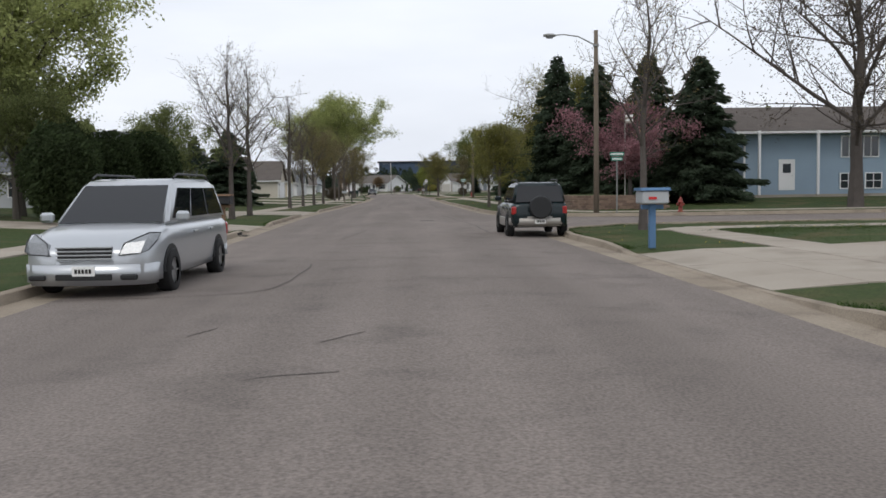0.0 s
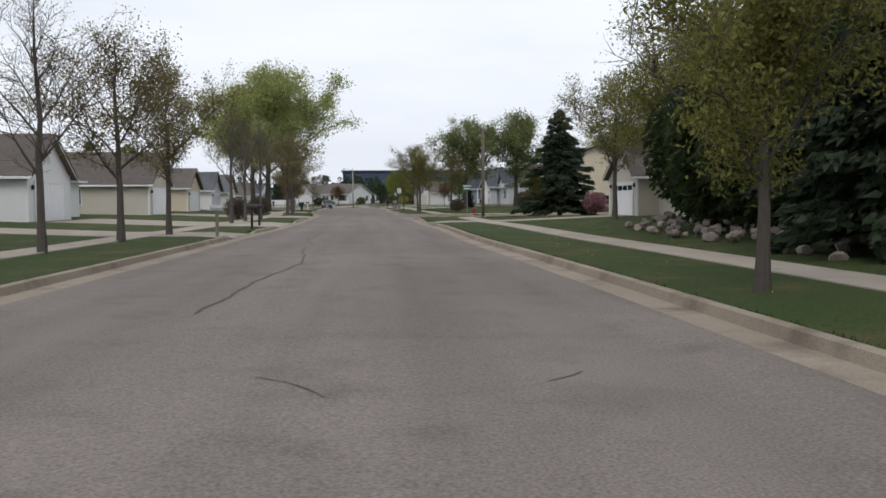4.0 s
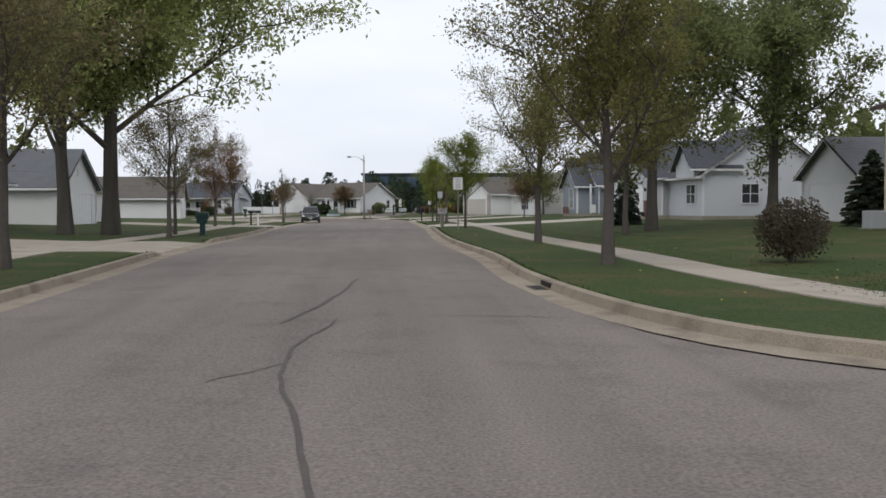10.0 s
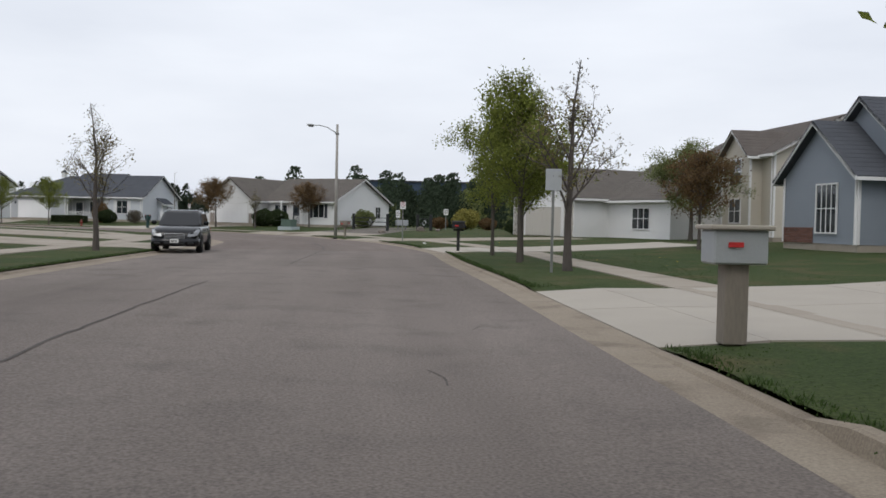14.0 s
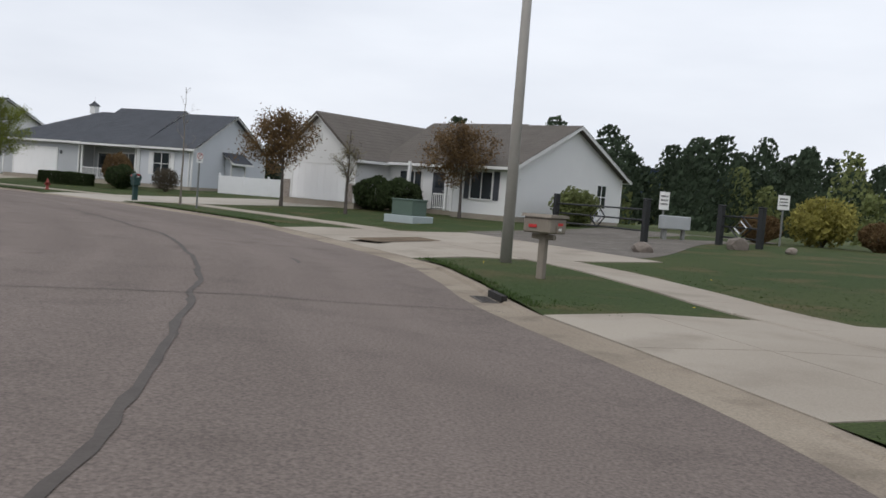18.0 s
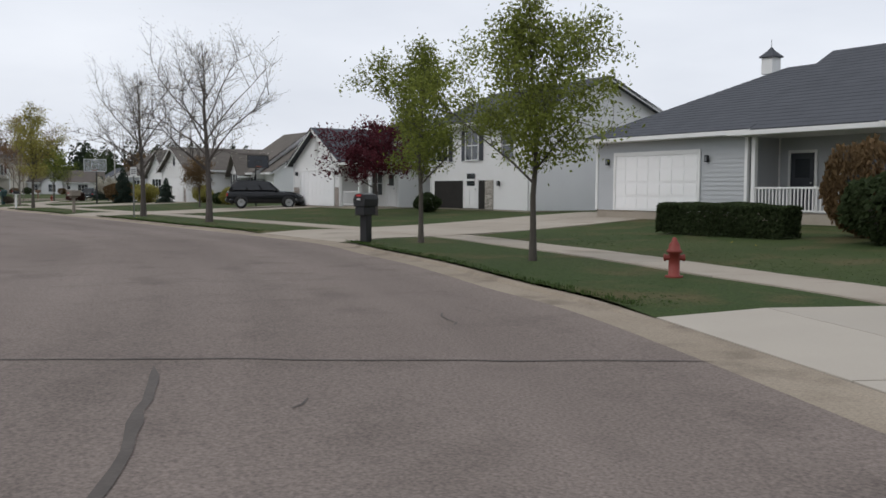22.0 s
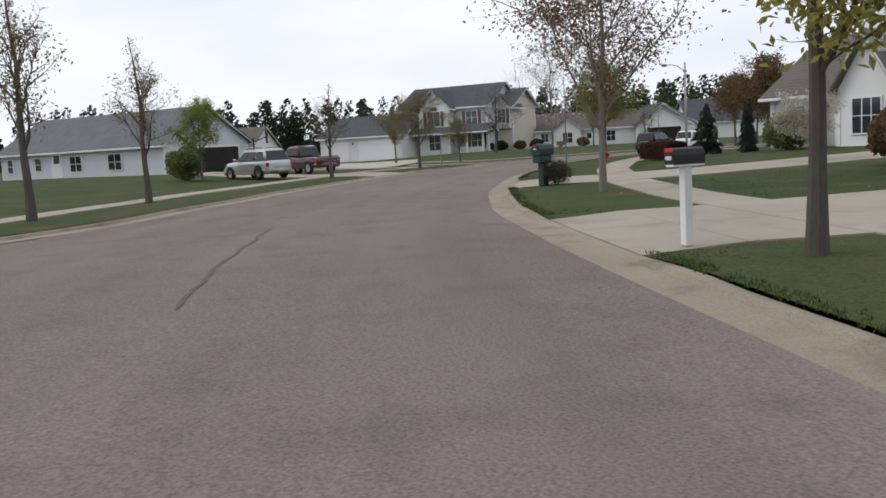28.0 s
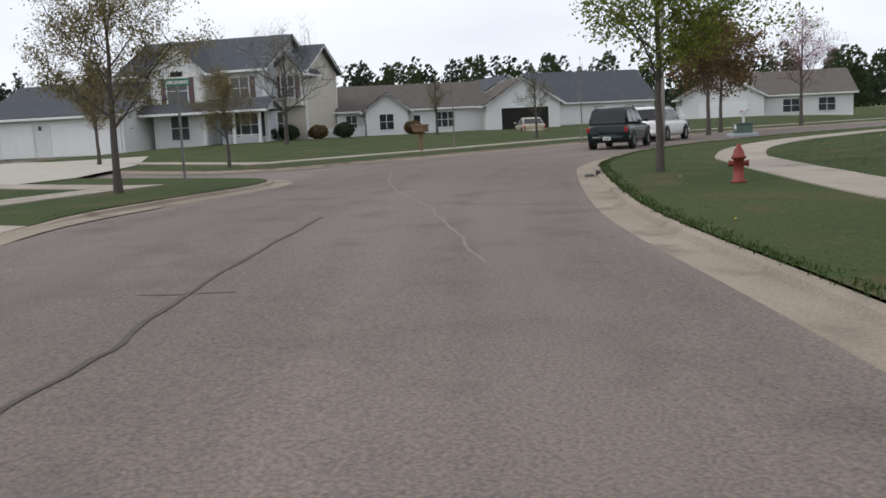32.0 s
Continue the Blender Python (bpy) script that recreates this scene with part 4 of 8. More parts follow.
    for k in range(4):
        part("grille_bar", box(xf + 0.02, xf + 0.034, -hw * 0.42, hw * 0.42, gz - 0.085 + k * 0.055, gz - 0.06 + k * 0.055, 0.006), M["metal"], v)
    part("lower_intake", box(xf + 0.06, xf + 0.078, -hw * 0.42, hw * 0.42, ground + 0.06, ground + 0.15, 0.01), M["black"], v)
    for s in (-1, 1):
        part("fog_lamp_recess", box(xf - 0.02, xf + 0.062, s * hw * 0.68 - 0.14, s * hw * 0.68 + 0.1, ground + 0.06, ground + 0.14, 0.02), M["black"], v)
    for s in (-1, 1):
        lamp = [(xf + 0.0, s * hw * 0.5, gz - 0.03), (xf - 0.05, s * hw * 0.8, gz - 0.01), (xf - 0.13, s * hw * 0.905, gz + 0.03), (xf - 0.33, s * hw * 0.965, gz + 0.15), (xf - 0.52, s * hw * 0.975, gz + 0.26), (xf - 0.36, s * hw * 0.85, gz + 0.27), (xf - 0.1, s * hw * 0.55, gz + 0.13)]
        lb = bmesh.new()
        la_, lb_ = [lb.verts.new((q[0] + 0.03, q[1] + s * 0.02, q[2] + 0.012)) for q in lamp], [lb.verts.new((q[0] - 0.12, q[1] - s * 0.1, q[2] - 0.02)) for q in lamp]
        hub_ = lb.verts.new(sum((q.co for q in la_), Vector()) / 7 + Vector((0.07, s * 0.06, 0.05)))
        for k in range(7):
            lb.faces.new((la_[k], la_[(k + 1) % 7], hub_))
            lb.faces.new((la_[k], lb_[k], lb_[(k + 1) % 7], la_[(k + 1) % 7]))
        bmesh.ops.recalc_face_normals(lb, faces=lb.faces)
        hl = part("headlight", lb, M["lamp_clear"], v)
        part("lamp_rim", tube([(q[0] + 0.034, q[1] + s * 0.022, q[2] + 0.014) for q in lamp + lamp[:1]], 0.008, 5), M["black"], hl)
        part("tail_light", box(xs(0.0) + 0.0, xs(0.0) + 0.16, s * hw * 0.86 - 0.07, s * hw * 0.86 + 0.1, rear_top - 0.36, rear_top - 0.12, 0.03), M["lamp_red"], v)
        mi = part("mirror", box(f3 - 0.32, f3 - 0.18, s * (hw + 0.1) - 0.1, s * (hw + 0.1) + 0.1, belt + 0.02, belt + 0.18, 0.04), M[paint], v)
        part("door_handle", box(xs(0.5), xs(0.5) + 0.2, s * hw - 0.01, s * hw + 0.025, belt - 0.2, belt - 0.16, 0.008), M[paint], v)
        part("door_handle", box(xs(0.28), xs(0.28) + 0.2, s * hw - 0.01, s * hw + 0.025, belt - 0.2, belt - 0.16, 0.008), M[paint], v)
        if rails:
            rr = tube([(f1 + 0.25, s * hi * 0.92, zh), (f1 + 0.4, s * hi * 0.92, zh + 0.07), (f2 - 0.4, s * hi * 0.92, zh + 0.07), (f2 - 0.2, s * hi * 0.92, zh)], 0.02, 6)
            part("roof_rail", rr, M["black"], v)
    for xp, sx in ((xf + 0.068, 1), (xs(0.0) - 0.072, -1)):
        pl = part("number_plate", box(min(xp, xp + sx * 0.015), max(xp, xp + sx * 0.015), -0.16, 0.16, ground + 0.12, ground + 0.26, 0.004), M["sign_white"], v)
        bm = bmesh.new()
        for k in range(5):
            add_box(bm, xp + sx * 0.012, xp + sx * 0.02, -0.12 + k * 0.05, -0.085 + k * 0.05, ground + 0.16, ground + 0.22)
        part("plate_bars", bm, M["sign_black"], pl)
    if spare:
        sp = bmesh.new()
        n = 20
        rings = [[sp.verts.new((xs(0.0) - dx, rr * math.cos(k * math.tau / n), belt - 0.14 + rr * math.sin(k * math.tau / n))) for k in range(n)] for dx, rr in ((0.0, 0.33), (0.16, 0.35), (0.22, 0.31))]
        for a2, b2 in zip(rings, rings[1:]):
            for k in range(n):
                sp.faces.new((a2[k], a2[(k + 1) % n], b2[(k + 1) % n], b2[k]))
        sp.faces.new(rings[-1])
        part("spare_wheel_cover", sp, M["black"], v, "black cover of the spare wheel")
    if bed is not None:
        part("bed_liner", box(xs(0.03), f0 - 0.06, -hw * 0.85, hw * 0.85, bed - 0.02, bed + 0.012), M["black"], v)
    return v


# ---------------------------------------------------------------- street things
def mailbox(x, y, turn, label, post, box_mat, kind="plain", h=1.05, z=0.1, flag=True):
    """A letter box on a post; its door looks along -y."""
    t = thing("mailbox", pose(x, y, z, 0, 0, turn), label, "mailbox", "mailboxes along the street")
    rng = random.Random(int(x * 10))
    if kind == "barrel":
        part("post", box(-0.12, 0.12, -0.13, 0.13, 0, h - 0.1, 0.02), M[post], t)
        part("box_body", prism([(-0.18, 0), (0.18, 0), (0.2, 0.2), (0.14, 0.33), (0, 0.37), (-0.14, 0.33), (-0.2, 0.2)], -0.33, 0.33, 0.015), M[box_mat], t).location = (0, 0, h - 0.12)
        part("newspaper_shelf", box(-0.16, 0.16, -0.3, 0.26, h - 0.36, h - 0.121, 0.02), M[box_mat], t)
    elif kind == "stone":
        part("post", box(-0.14, 0.14, -0.14, 0.14, 0, h + 0.05, 0.015), M[post], t)
        part("box_body", box(-0.24, 0.24, -0.32, 0.32, h - 0.1, h + 0.3, 0.02), M[box_mat], t)
        part("cap", box(-0.3, 0.3, -0.38, 0.38, h + 0.3, h + 0.36, 0.015), M["concrete_new"], t)
    elif kind == "wide":
        part("post", box(-0.07, 0.07, -0.07, 0.07, 0, h, 0.01), M[post], t)
        part("brace", box(-0.05, 0.05, -0.25, 0.25, h - 0.12, h - 0.02, 0.01), M[post], t)
        part("box_body", box(-0.3, 0.3, -0.3, 0.3, h, h + 0.3, 0.03), M[box_mat], t)
        part("lid", prism([(-0.34, 0.3), (0.34, 0.3), (0.3, 0.36), (-0.3, 0.36)], -0.33, 0.33), M[post], t).location = (0, 0, h)
    else:
        part("post", box(-0.06, 0.06, -0.06, 0.06, 0, h, 0.01), M[post], t)
        part("support_board", box(-0.08, 0.08, -0.25, 0.25, h - 0.03, h, 0.005), M[post], t)
        part("box_body", prism([(-0.09, 0), (0.09, 0), (0.09, 0.12), (0.06, 0.19), (0, 0.215), (-0.06, 0.19), (-0.09, 0.12)], -0.25, 0.25, 0.006), M[box_mat], t).location = (0, 0, h)
    part("door_panel", box(-0.08, 0.08, -0.345 if kind != "plain" else -0.262, -0.3 if kind != "plain" else -0.25, h + 0.02, h + 0.17, 0.006), M[box_mat], t)
    if flag:
        wdt = {"plain": 0.1, "barrel": 0.201, "stone": 0.25, "wide": 0.31}[kind]
        part("flag", box(-wdt - 0.012, -wdt, -0.02, 0.16, h + 0.1, h + 0.16, 0.002), M["flag_red"], t)
        part("flag", box(-0.07, 0.09, -0.352 if kind != "plain" else -0.27, -0.34 if kind != "plain" else -0.258, h + 0.16, h + 0.21, 0.002), M["flag_red"], t, "red strip on the box")
    bm = bmesh.new()
    bars(bm, -0.06, 0.06, -0.346 if kind != "plain" else -0.263, h + 0.06, h + 0.11, rng)
    part_split("number_bar", bm, M["sign_white"], t)
    return t


def hydrant(x, y, turn, z=0.1, s=1.0):
    t = thing("fire_hydrant", pose(x, y, z, 0, 0, turn) @ Matrix.Scale(s, 4), "red cast-iron fire hydrant standing in the grass verge", "fire hydrant", "fire hydrants along the street")
    rings = [(0, 0.17), (0.05, 0.17), (0.06, 0.11), (0.48, 0.105), (0.5, 0.15), (0.54, 0.15), (0.56, 0.12), (0.66, 0.1), (0.73, 0.05), (0.78, 0.045), (0.8, 0.0)]
    bm = bmesh.new()
    add_tube(bm, [(0, 0, r[0]) for r in rings], [max(r[1], 0.004) for r in rings], 14)
    part("barrel", bm, M["hydrant_red"], t, smooth=True)
    for a, r, l in ((0, 0.055, 0.2), (180, 0.055, 0.2), (90, 0.075, 0.22)):
        c, s2 = math.cos(radians(a)), math.sin(radians(a))
        part("nozzle", tube([(0, 0, 0.4), (c * l * 0.8, s2 * l * 0.8, 0.4), (c * l * 0.8, s2 * l * 0.8, 0.4), (c * l, s2 * l, 0.4)], [r, r, r * 1.3, r * 1.3], 10), M["hydrant_red"], t)
    return t


def street_lamp(x, y, turn, label, h=8.4, mat="pole_grey", arm=2.0, r=0.12, z=0.1, lean=0.0):
    t = thing("street_lamp", pose(x, y, z, 0, lean, turn), label, "street lamp", "street lamps")
    part("pole", tube([(0, 0, -0.3), (0, 0, h * 0.5), (0, 0, h)], [r, r * 0.85, r * 0.68], 10), M[mat], t, smooth=True)
    part("arm", tube([(0, 0, h - 0.75), (-arm * 0.45, 0, h - 0.3), (-arm * 0.8, 0, h - 0.2), (-arm, 0, h - 0.22)], [0.035, 0.032, 0.03, 0.03], 7), M["galv"], t)
    head = part("lamp_head", loft([[(-arm - 0.02 - l, w * math.cos(k * math.tau / 10), h - 0.24 + q * math.sin(k * math.tau / 10)) for k in range(10)] for l, w, q in ((0, 0.05, 0.05), (0.15, 0.13, 0.09), (0.4, 0.16, 0.1), (0.62, 0.1, 0.06))]), M["galv"], t)
    part("lens", box(-arm - 0.5, -arm - 0.15, -0.1, 0.1, h - 0.38, h - 0.3, 0.03), M["lamp_clear"], head)
    part("bracket", box(-0.13, 0.13, -0.13, 0.13, h - 0.82, h - 0.68, 0.02), M["galv"], t)
    return t


def sign_post(x, y, turn, label, plates, h=2.9, z=0.1, name="traffic_sign", post="galv"):
    """plates: (width, height, centre z, material, kind); the face looks along -y."""
    t = thing(name, pose(x, y, z, 0, 0, turn), label, "sign", "signs along the street")
    p = bmesh.new()
    add_box(p, -0.035, 0.035, -0.012, 0.012, -0.2, h)
    add_box(p, -0.035, -0.02, -0.03, 0.012, -0.2, h)
    add_box(p, 0.02, 0.035, -0.03, 0.012, -0.2, h)
    part("post", p, M[post], t)
    for w, hh, zc, mat, kind in plates:
        o = part("plate", box(-w / 2, w / 2, -0.04, -0.031, zc - hh / 2, zc + hh / 2, 0.003), M[mat], t)
        rng = random.Random(int(zc * 10))
        if kind == "speed":
            bm = bmesh.new()
            e = 0.015
            for q in ((-w / 2 + e, w / 2 - e, hh / 2 - e - 0.012, hh / 2 - e), (-w / 2 + e, w / 2 - e, -hh / 2 + e, -hh / 2 + e + 0.012), (-w / 2 + e, -w / 2 + e + 0.012, -hh / 2 + e, hh / 2 - e), (w / 2 - e - 0.012, w / 2 - e, -hh / 2 + e, hh / 2 - e)):
                add_box(bm, q[0], q[1], -0.044, -0.04, zc + q[2], zc + q[3])
            part("border", bm, M["sign_black"], o)
            for txt, size, dz in (("SPEED", 0.15, 0.24), ("LIMIT", 0.15, 0.075), ("25", 0.36, -0.17)):
                words(txt, size, pose(0, -0.044, zc + dz, 90), M["sign_black"], o)
        elif kind == "street":
            bm = bmesh.new()
            bars(bm, -w / 2 + 0.05, w / 2 - 0.05, -0.041, zc - 0.05, zc + 0.05, rng)
            part_split("name_bar", bm, M["sign_white"], o)
        elif kind == "nopark":
            words("P", 0.22, pose(0, -0.044, zc + 0.08, 90), M["sign_black"], o)
            bm = bmesh.new()
            n = 24
            for k in range(n):
                a0, a1 = k * math.tau / n, (k + 1) * math.tau / n
                v = [bm.verts.new((r * math.cos(a), -0.046, zc + 0.08 + r * math.sin(a))) for r, a in ((0.12, a0), (0.145, a0), (0.145, a1), (0.12, a1))]
                bm.faces.new(v)
            add_box(bm, -0.012, 0.012, -0.047, -0.042, -0.12, 0.12, 0, pose(0, 0, zc + 0.08, 0, 45, 0))
            part("red_ring", bm, M["lamp_red"], o)
            bm = bmesh.new()
            bars(bm, -0.1, 0.1, -0.041, zc - 0.14, zc - 0.1, rng)
            part_split("text_bar", bm, M["sign_black"], o)
        elif kind == "bars":
            bm = bmesh.new()
            for k in range(3):
                bars(bm, -w * 0.35, w * 0.35, -0.041, zc + hh * (0.2 - 0.22 * k), zc + hh * (0.3 - 0.22 * k), rng)
            part_split("text_bar", bm, M["sign_black"], o)
    return t


def utility_box(x, y, turn, label, w=1.5, d=1.3, h=1.0, z=0.1):
    t = thing("utility_box", pose(x, y, z, 0, 0, turn), label, "utility box")
    part("pad", box(-w / 2 - 0.25, w / 2 + 0.25, -d / 2 - 0.2, d / 2 + 0.2, -0.1, 0.28, 0.02), M["ubox_base"], t)
    part("cabinet", box(-w / 2, w / 2, -d / 2, d / 2, 0.28, h, 0.03), M["ubox_green"], t)
    part("lid", box(-w / 2 - 0.03, w / 2 + 0.03, -d / 2 - 0.03, d / 2 + 0.03, h, h + 0.07, 0.02), M["ubox_green"], t)
    part("warning_label", box(-w / 2 - 0.008, -w / 2 + 0.001, -0.2, 0.05, 0.5, 0.8), M["sign_white"], t)
    return t


def hoop(x, y, turn, label, h=3.05, z=0.1, frame_mat="black", board="board_smoke", size=1.0):
    t = thing("basketball_hoop", pose(x, y, z, 0, 0, turn) @ Matrix.Scale(size, 4), label, "basketball hoop")
    part("pole", tube([(0, 0, -0.1), (0, 0, h + 0.3)], [0.06, 0.06], 8), M["black"], t)
    part("arm", tube([(0, 0, h), (0, -0.9, h + 0.35)], [0.04, 0.04], 6), M["black"], t)
    part("backboard", box(-0.9, 0.9, -1.0, -0.96, h - 0.1, h + 0.95, 0.01), M[board], t)
    fr = bmesh.new()
    for q in ((-0.9, 0.9, h - 0.12, h - 0.05), (-0.9, 0.9, h + 0.9, h + 0.97), (-0.92, -0.85, h - 0.1, h + 0.95), (0.85, 0.92, h - 0.1, h + 0.95), (-0.3, 0.3, h + 0.12, h + 0.17), (-0.3, 0.3, h + 0.52, h + 0.57), (-0.3, -0.25, h + 0.12, h + 0.55), (0.25, 0.3, h + 0.12, h + 0.55)):
        add_box(fr, q[0], q[1], -1.015, -0.955, q[2], q[3])
    part("frame", fr, M[frame_mat], t)
    n = 16
    part("rim", tube([(0.23 * math.sin(k * math.tau / n), -1.25 - 0.23 * math.cos(k * math.tau / n), h) for k in range(n + 1)], 0.012, 5), M["ball_orange"], t)
    return t


def picket_fence(x, y, turn, length, label, h=1.1, solid=False, z=0.1):
    """Runs along +x from its place."""
    t = thing("fence", pose(x, y, z, 0, 0, turn), label, "fence")
    k = 0.0
    me = None
    while k <= length + 0.01:
        p = part("post", box(k - 0.06, k + 0.06, -0.06, 0.06, -0.1, h + 0.1, 0.01), M["fence_white"], t)
        part("cap", box(k - 0.08, k + 0.08, -0.08, 0.08, h + 0.1, h + 0.16, 0.02), M["fence_white"], p)
        k += 2.0
    for zz in (0.15, h - 0.15):
        part("rail", box(0, length, -0.02, 0.02, zz, zz + 0.08), M["fence_white"], t)
    n = int(length / (0.12 if not solid else 0.16))
    sl = bpy.data.meshes.new("slat")
    b = box(-0.04, 0.04, -0.035, -0.02, 0.08, h) if not solid else box(-0.078, 0.078, -0.035, -0.02, 0.05, h)
    b.to_mesh(sl)
    b.free()
    sl.materials.append(M["fence_white"])
    for i in range(n):
        part_mesh("slat", sl, None, t).location = ((i + 0.5) * length / n, 0, 0)
    return t


# ---------------------------------------------------------------- ground, road and pavements
def smooth(points, step=0.75):
    """A flowing line through the points, even steps."""
    p = [np.array(q, float) for q in points]
    p = [2 * p[0] - p[1]] + p + [2 * p[-1] - p[-2]]
    out = []
    for i in range(1, len(p) - 2):
        n = max(2, int(np.linalg.norm(p[i + 1] - p[i]) / step))
        for k in range(n):
            t = k / n
            a, b, c, d = p[i - 1], p[i], p[i + 1], p[i + 2]
            out.append(0.5 * ((2 * b) + (c - a) * t + (2 * a - 5 * b + 4 * c - d) * t ** 2 + (3 * b - a - 3 * c + d) * t ** 3))
    out.append(p[-2])
    return np.array(out)


def outward(line, side):
    d = np.gradient(line, axis=0)
    d /= np.linalg.norm(d, axis=1)[:, None]
    return np.stack([d[:, 1], -d[:, 0]], 1) * side


def lawn_z(d):
    return float(np.interp(d, (0, 4.8, 9, 15, 22, 36, 48), (0.1, 0.12, 0.28, 0.5, 0.62, 0.6, -0.2)))


def strip(line, nrm, offs, name, mat, label, skip, drop):
    """A lawn beside a kerb line; pieces that would fold over one another at the corners are left out."""
    v, f, bad, out = [], [], [], []
    n = len(offs)
    for at_i, (p, q) in enumerate(zip(line, nrm)):
        for o in offs:
            c = p + q * o
            d2 = ((line - c) ** 2).sum(1)
            i = int(np.argmin(d2))
            d = math.sqrt(d2[i])
            folded = o > 1 and d < o - 0.8
            bad.append(folded)
            out.append(o > 1 and (c - line[i]) @ nrm[i] < 0)
            v.append((c[0], c[1], 0.03 if o < 1 and skip[at_i] else min(lawn_z(d), 0.022 + 0.08 * drop[at_i]) if o < 1 else lawn_z(d)))
    for i in range(len(line) - 1):
        for k in range(n - 1):
            a = i * n + k
            if k == 0 and skip[i] and skip[i + 1]:
                continue
            if sum(bad[j] for j in (a, a + 1, a + n + 1, a + n)) < 4 and not any(out[j] for j in (a, a + 1, a + n + 1, a + n)):
                f.append((a, a + 1, a + n + 1, a + n))
    me = quads(v, f)
    bm = bmesh.new()
    bm.from_mesh(me)
    for x in bm.faces:
        if x.normal.z < 0:
            x.normal_flip()
    bm.to_mesh(me)
    bm.free()
    return tagged(part_mesh(name, me, mat), label, "lawn", "", "structure")


RIGHT = [(0.31, -90.00), (0.21, 10.00), (0.11, 25.00), (-0.09, 56.00), (-0.29, 70.00), (-0.49, 77.99), (-0.79, 88.00), (-0.84, 103.00), (-1.19, 109.99), (-1.34, 118.00), (-1.64, 148.00), (-1.89, 154.00), (-1.84, 162.00), (-2.19, 169.99), (-2.39, 177.00), (-2.39, 184.00), (-2.34, 192.00), (-2.29, 197.00), (-2.39, 206.00), (-2.54, 216.00), (-2.89, 226.00), (-3.04, 234.99), (-3.89, 241.27), (-4.49, 245.47), (-5.39, 249.66), (-6.38, 253.84), (-8.98, 259.63), (-10.18, 263.33), (-12.06, 267.70), (-18.46, 277.49), (-20.14, 279.47), (-21.93, 281.26), (-24.63, 283.86), (-27.63, 286.66), (-30.71, 289.35), (-37.60, 293.94), (-41.08, 295.63), (-45.08, 297.63), (-48.57, 299.02), (-52.55, 300.62), (-58.63, 301.81), (-67.33, 303.11), (-74.03, 304.21), (-80.32, 305.11), (-86.02, 305.71), (-90.32, 306.31), (-95.03, 306.81), (-103.03, 308.01), (-108.04, 308.91), (-112.04, 309.72), (-115.55, 310.72), (-120.06, 312.12), (-124.07, 313.72), (-127.57, 315.13), (-132.08, 317.13), (-136.29, 319.43), (-140.30, 321.64), (-143.71, 323.84), (-149.62, 328.15), (-153.14, 331.17), (-157.56, 336.90), (-161.18, 344.95), (-164.19, 359.98), (-165.19, 389.99)]
LEFT = [(-9.91, -90.00), (-9.99, -50.00), (-10.04, -20.00), (-10.08, 0.00), (-10.11, 13.00), (-10.21, 27.00), (-10.51, 40.00), (-10.71, 55.00), (-10.41, 80.00), (-10.26, 92.00), (-10.01, 104.00), (-9.96, 118.00), (-10.31, 131.00), (-10.41, 143.01), (-11.01, 152.02), (-11.81, 160.52), (-12.41, 167.01), (-12.81, 176.01), (-13.01, 187.01), (-13.91, 203.01), (-14.31, 218.00), (-14.51, 235.01), (-15.36, 246.82), (-18.35, 255.41), (-22.03, 262.35), (-27.48, 269.65), (-35.30, 278.62), (-44.33, 285.43), (-54.61, 290.30), (-65.59, 293.13), (-80.78, 294.49), (-87.98, 295.39), (-94.98, 296.29), (-105.97, 297.19), (-111.95, 298.58), (-116.93, 300.38), (-121.63, 302.27), (-126.33, 304.38), (-129.72, 305.67), (-133.62, 307.67), (-139.91, 310.77), (-143.41, 313.17), (-148.39, 315.56), (-151.47, 318.54), (-155.39, 322.15), (-164.35, 328.12), (-168.42, 338.27), (-172.82, 349.04), (-174.81, 365.01), (-175.81, 390.01)]
right_line, left_line = smooth(RIGHT), smooth(LEFT)

ground = part_mesh("ground", quads([(-2600, -2300, -0.3), (2400, -2300, -0.3), (2400, 2900, -0.3), (-2600, 2900, -0.3)], [(0, 1, 2, 3)]), M["field"])
tagged(ground, "wide flat grassy ground reaching the horizon", "ground", "", "structure")
n_st = 420
ia, ib = np.linspace(0, len(right_line) - 1, n_st), np.linspace(0, len(left_line) - 1, n_st)
ra = np.stack([np.interp(ia, range(len(right_line)), right_line[:, k]) for k in (0, 1)], 1)


def nearest(line, p):
    return int(np.argmin(((line - np.array(p)) ** 2).sum(1)))


la = np.array([left_line[nearest(left_line, p)] for p in ra])
rv, rf = [], []
for p, q in zip(ra, la):
    for k in range(5):
        c = p + (q - p) * k / 4
        rv.append((c[0], c[1], (0.0, 0.05, 0.07, 0.05, 0.0)[k] * 0.6))
for i in range(n_st - 1):
    for k in range(4):
        a = i * 5 + k
        rf.append((a, a + 5, a + 6, a + 1))
road_me = quads(rv, rf)
along_v = np.concatenate([[0], np.cumsum(np.linalg.norm(np.diff((ra + la) / 2, axis=0), axis=1))])
uv = road_me.uv_layers.new(name="UVMap")
for loop in road_me.loops:
    uv.data[loop.index].uv = (loop.vertex_index % 5 / 4, along_v[loop.vertex_index // 5])
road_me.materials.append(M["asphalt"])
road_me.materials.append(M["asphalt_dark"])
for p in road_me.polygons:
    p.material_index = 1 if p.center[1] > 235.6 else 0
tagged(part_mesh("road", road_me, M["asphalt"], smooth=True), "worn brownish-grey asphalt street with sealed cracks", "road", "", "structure")


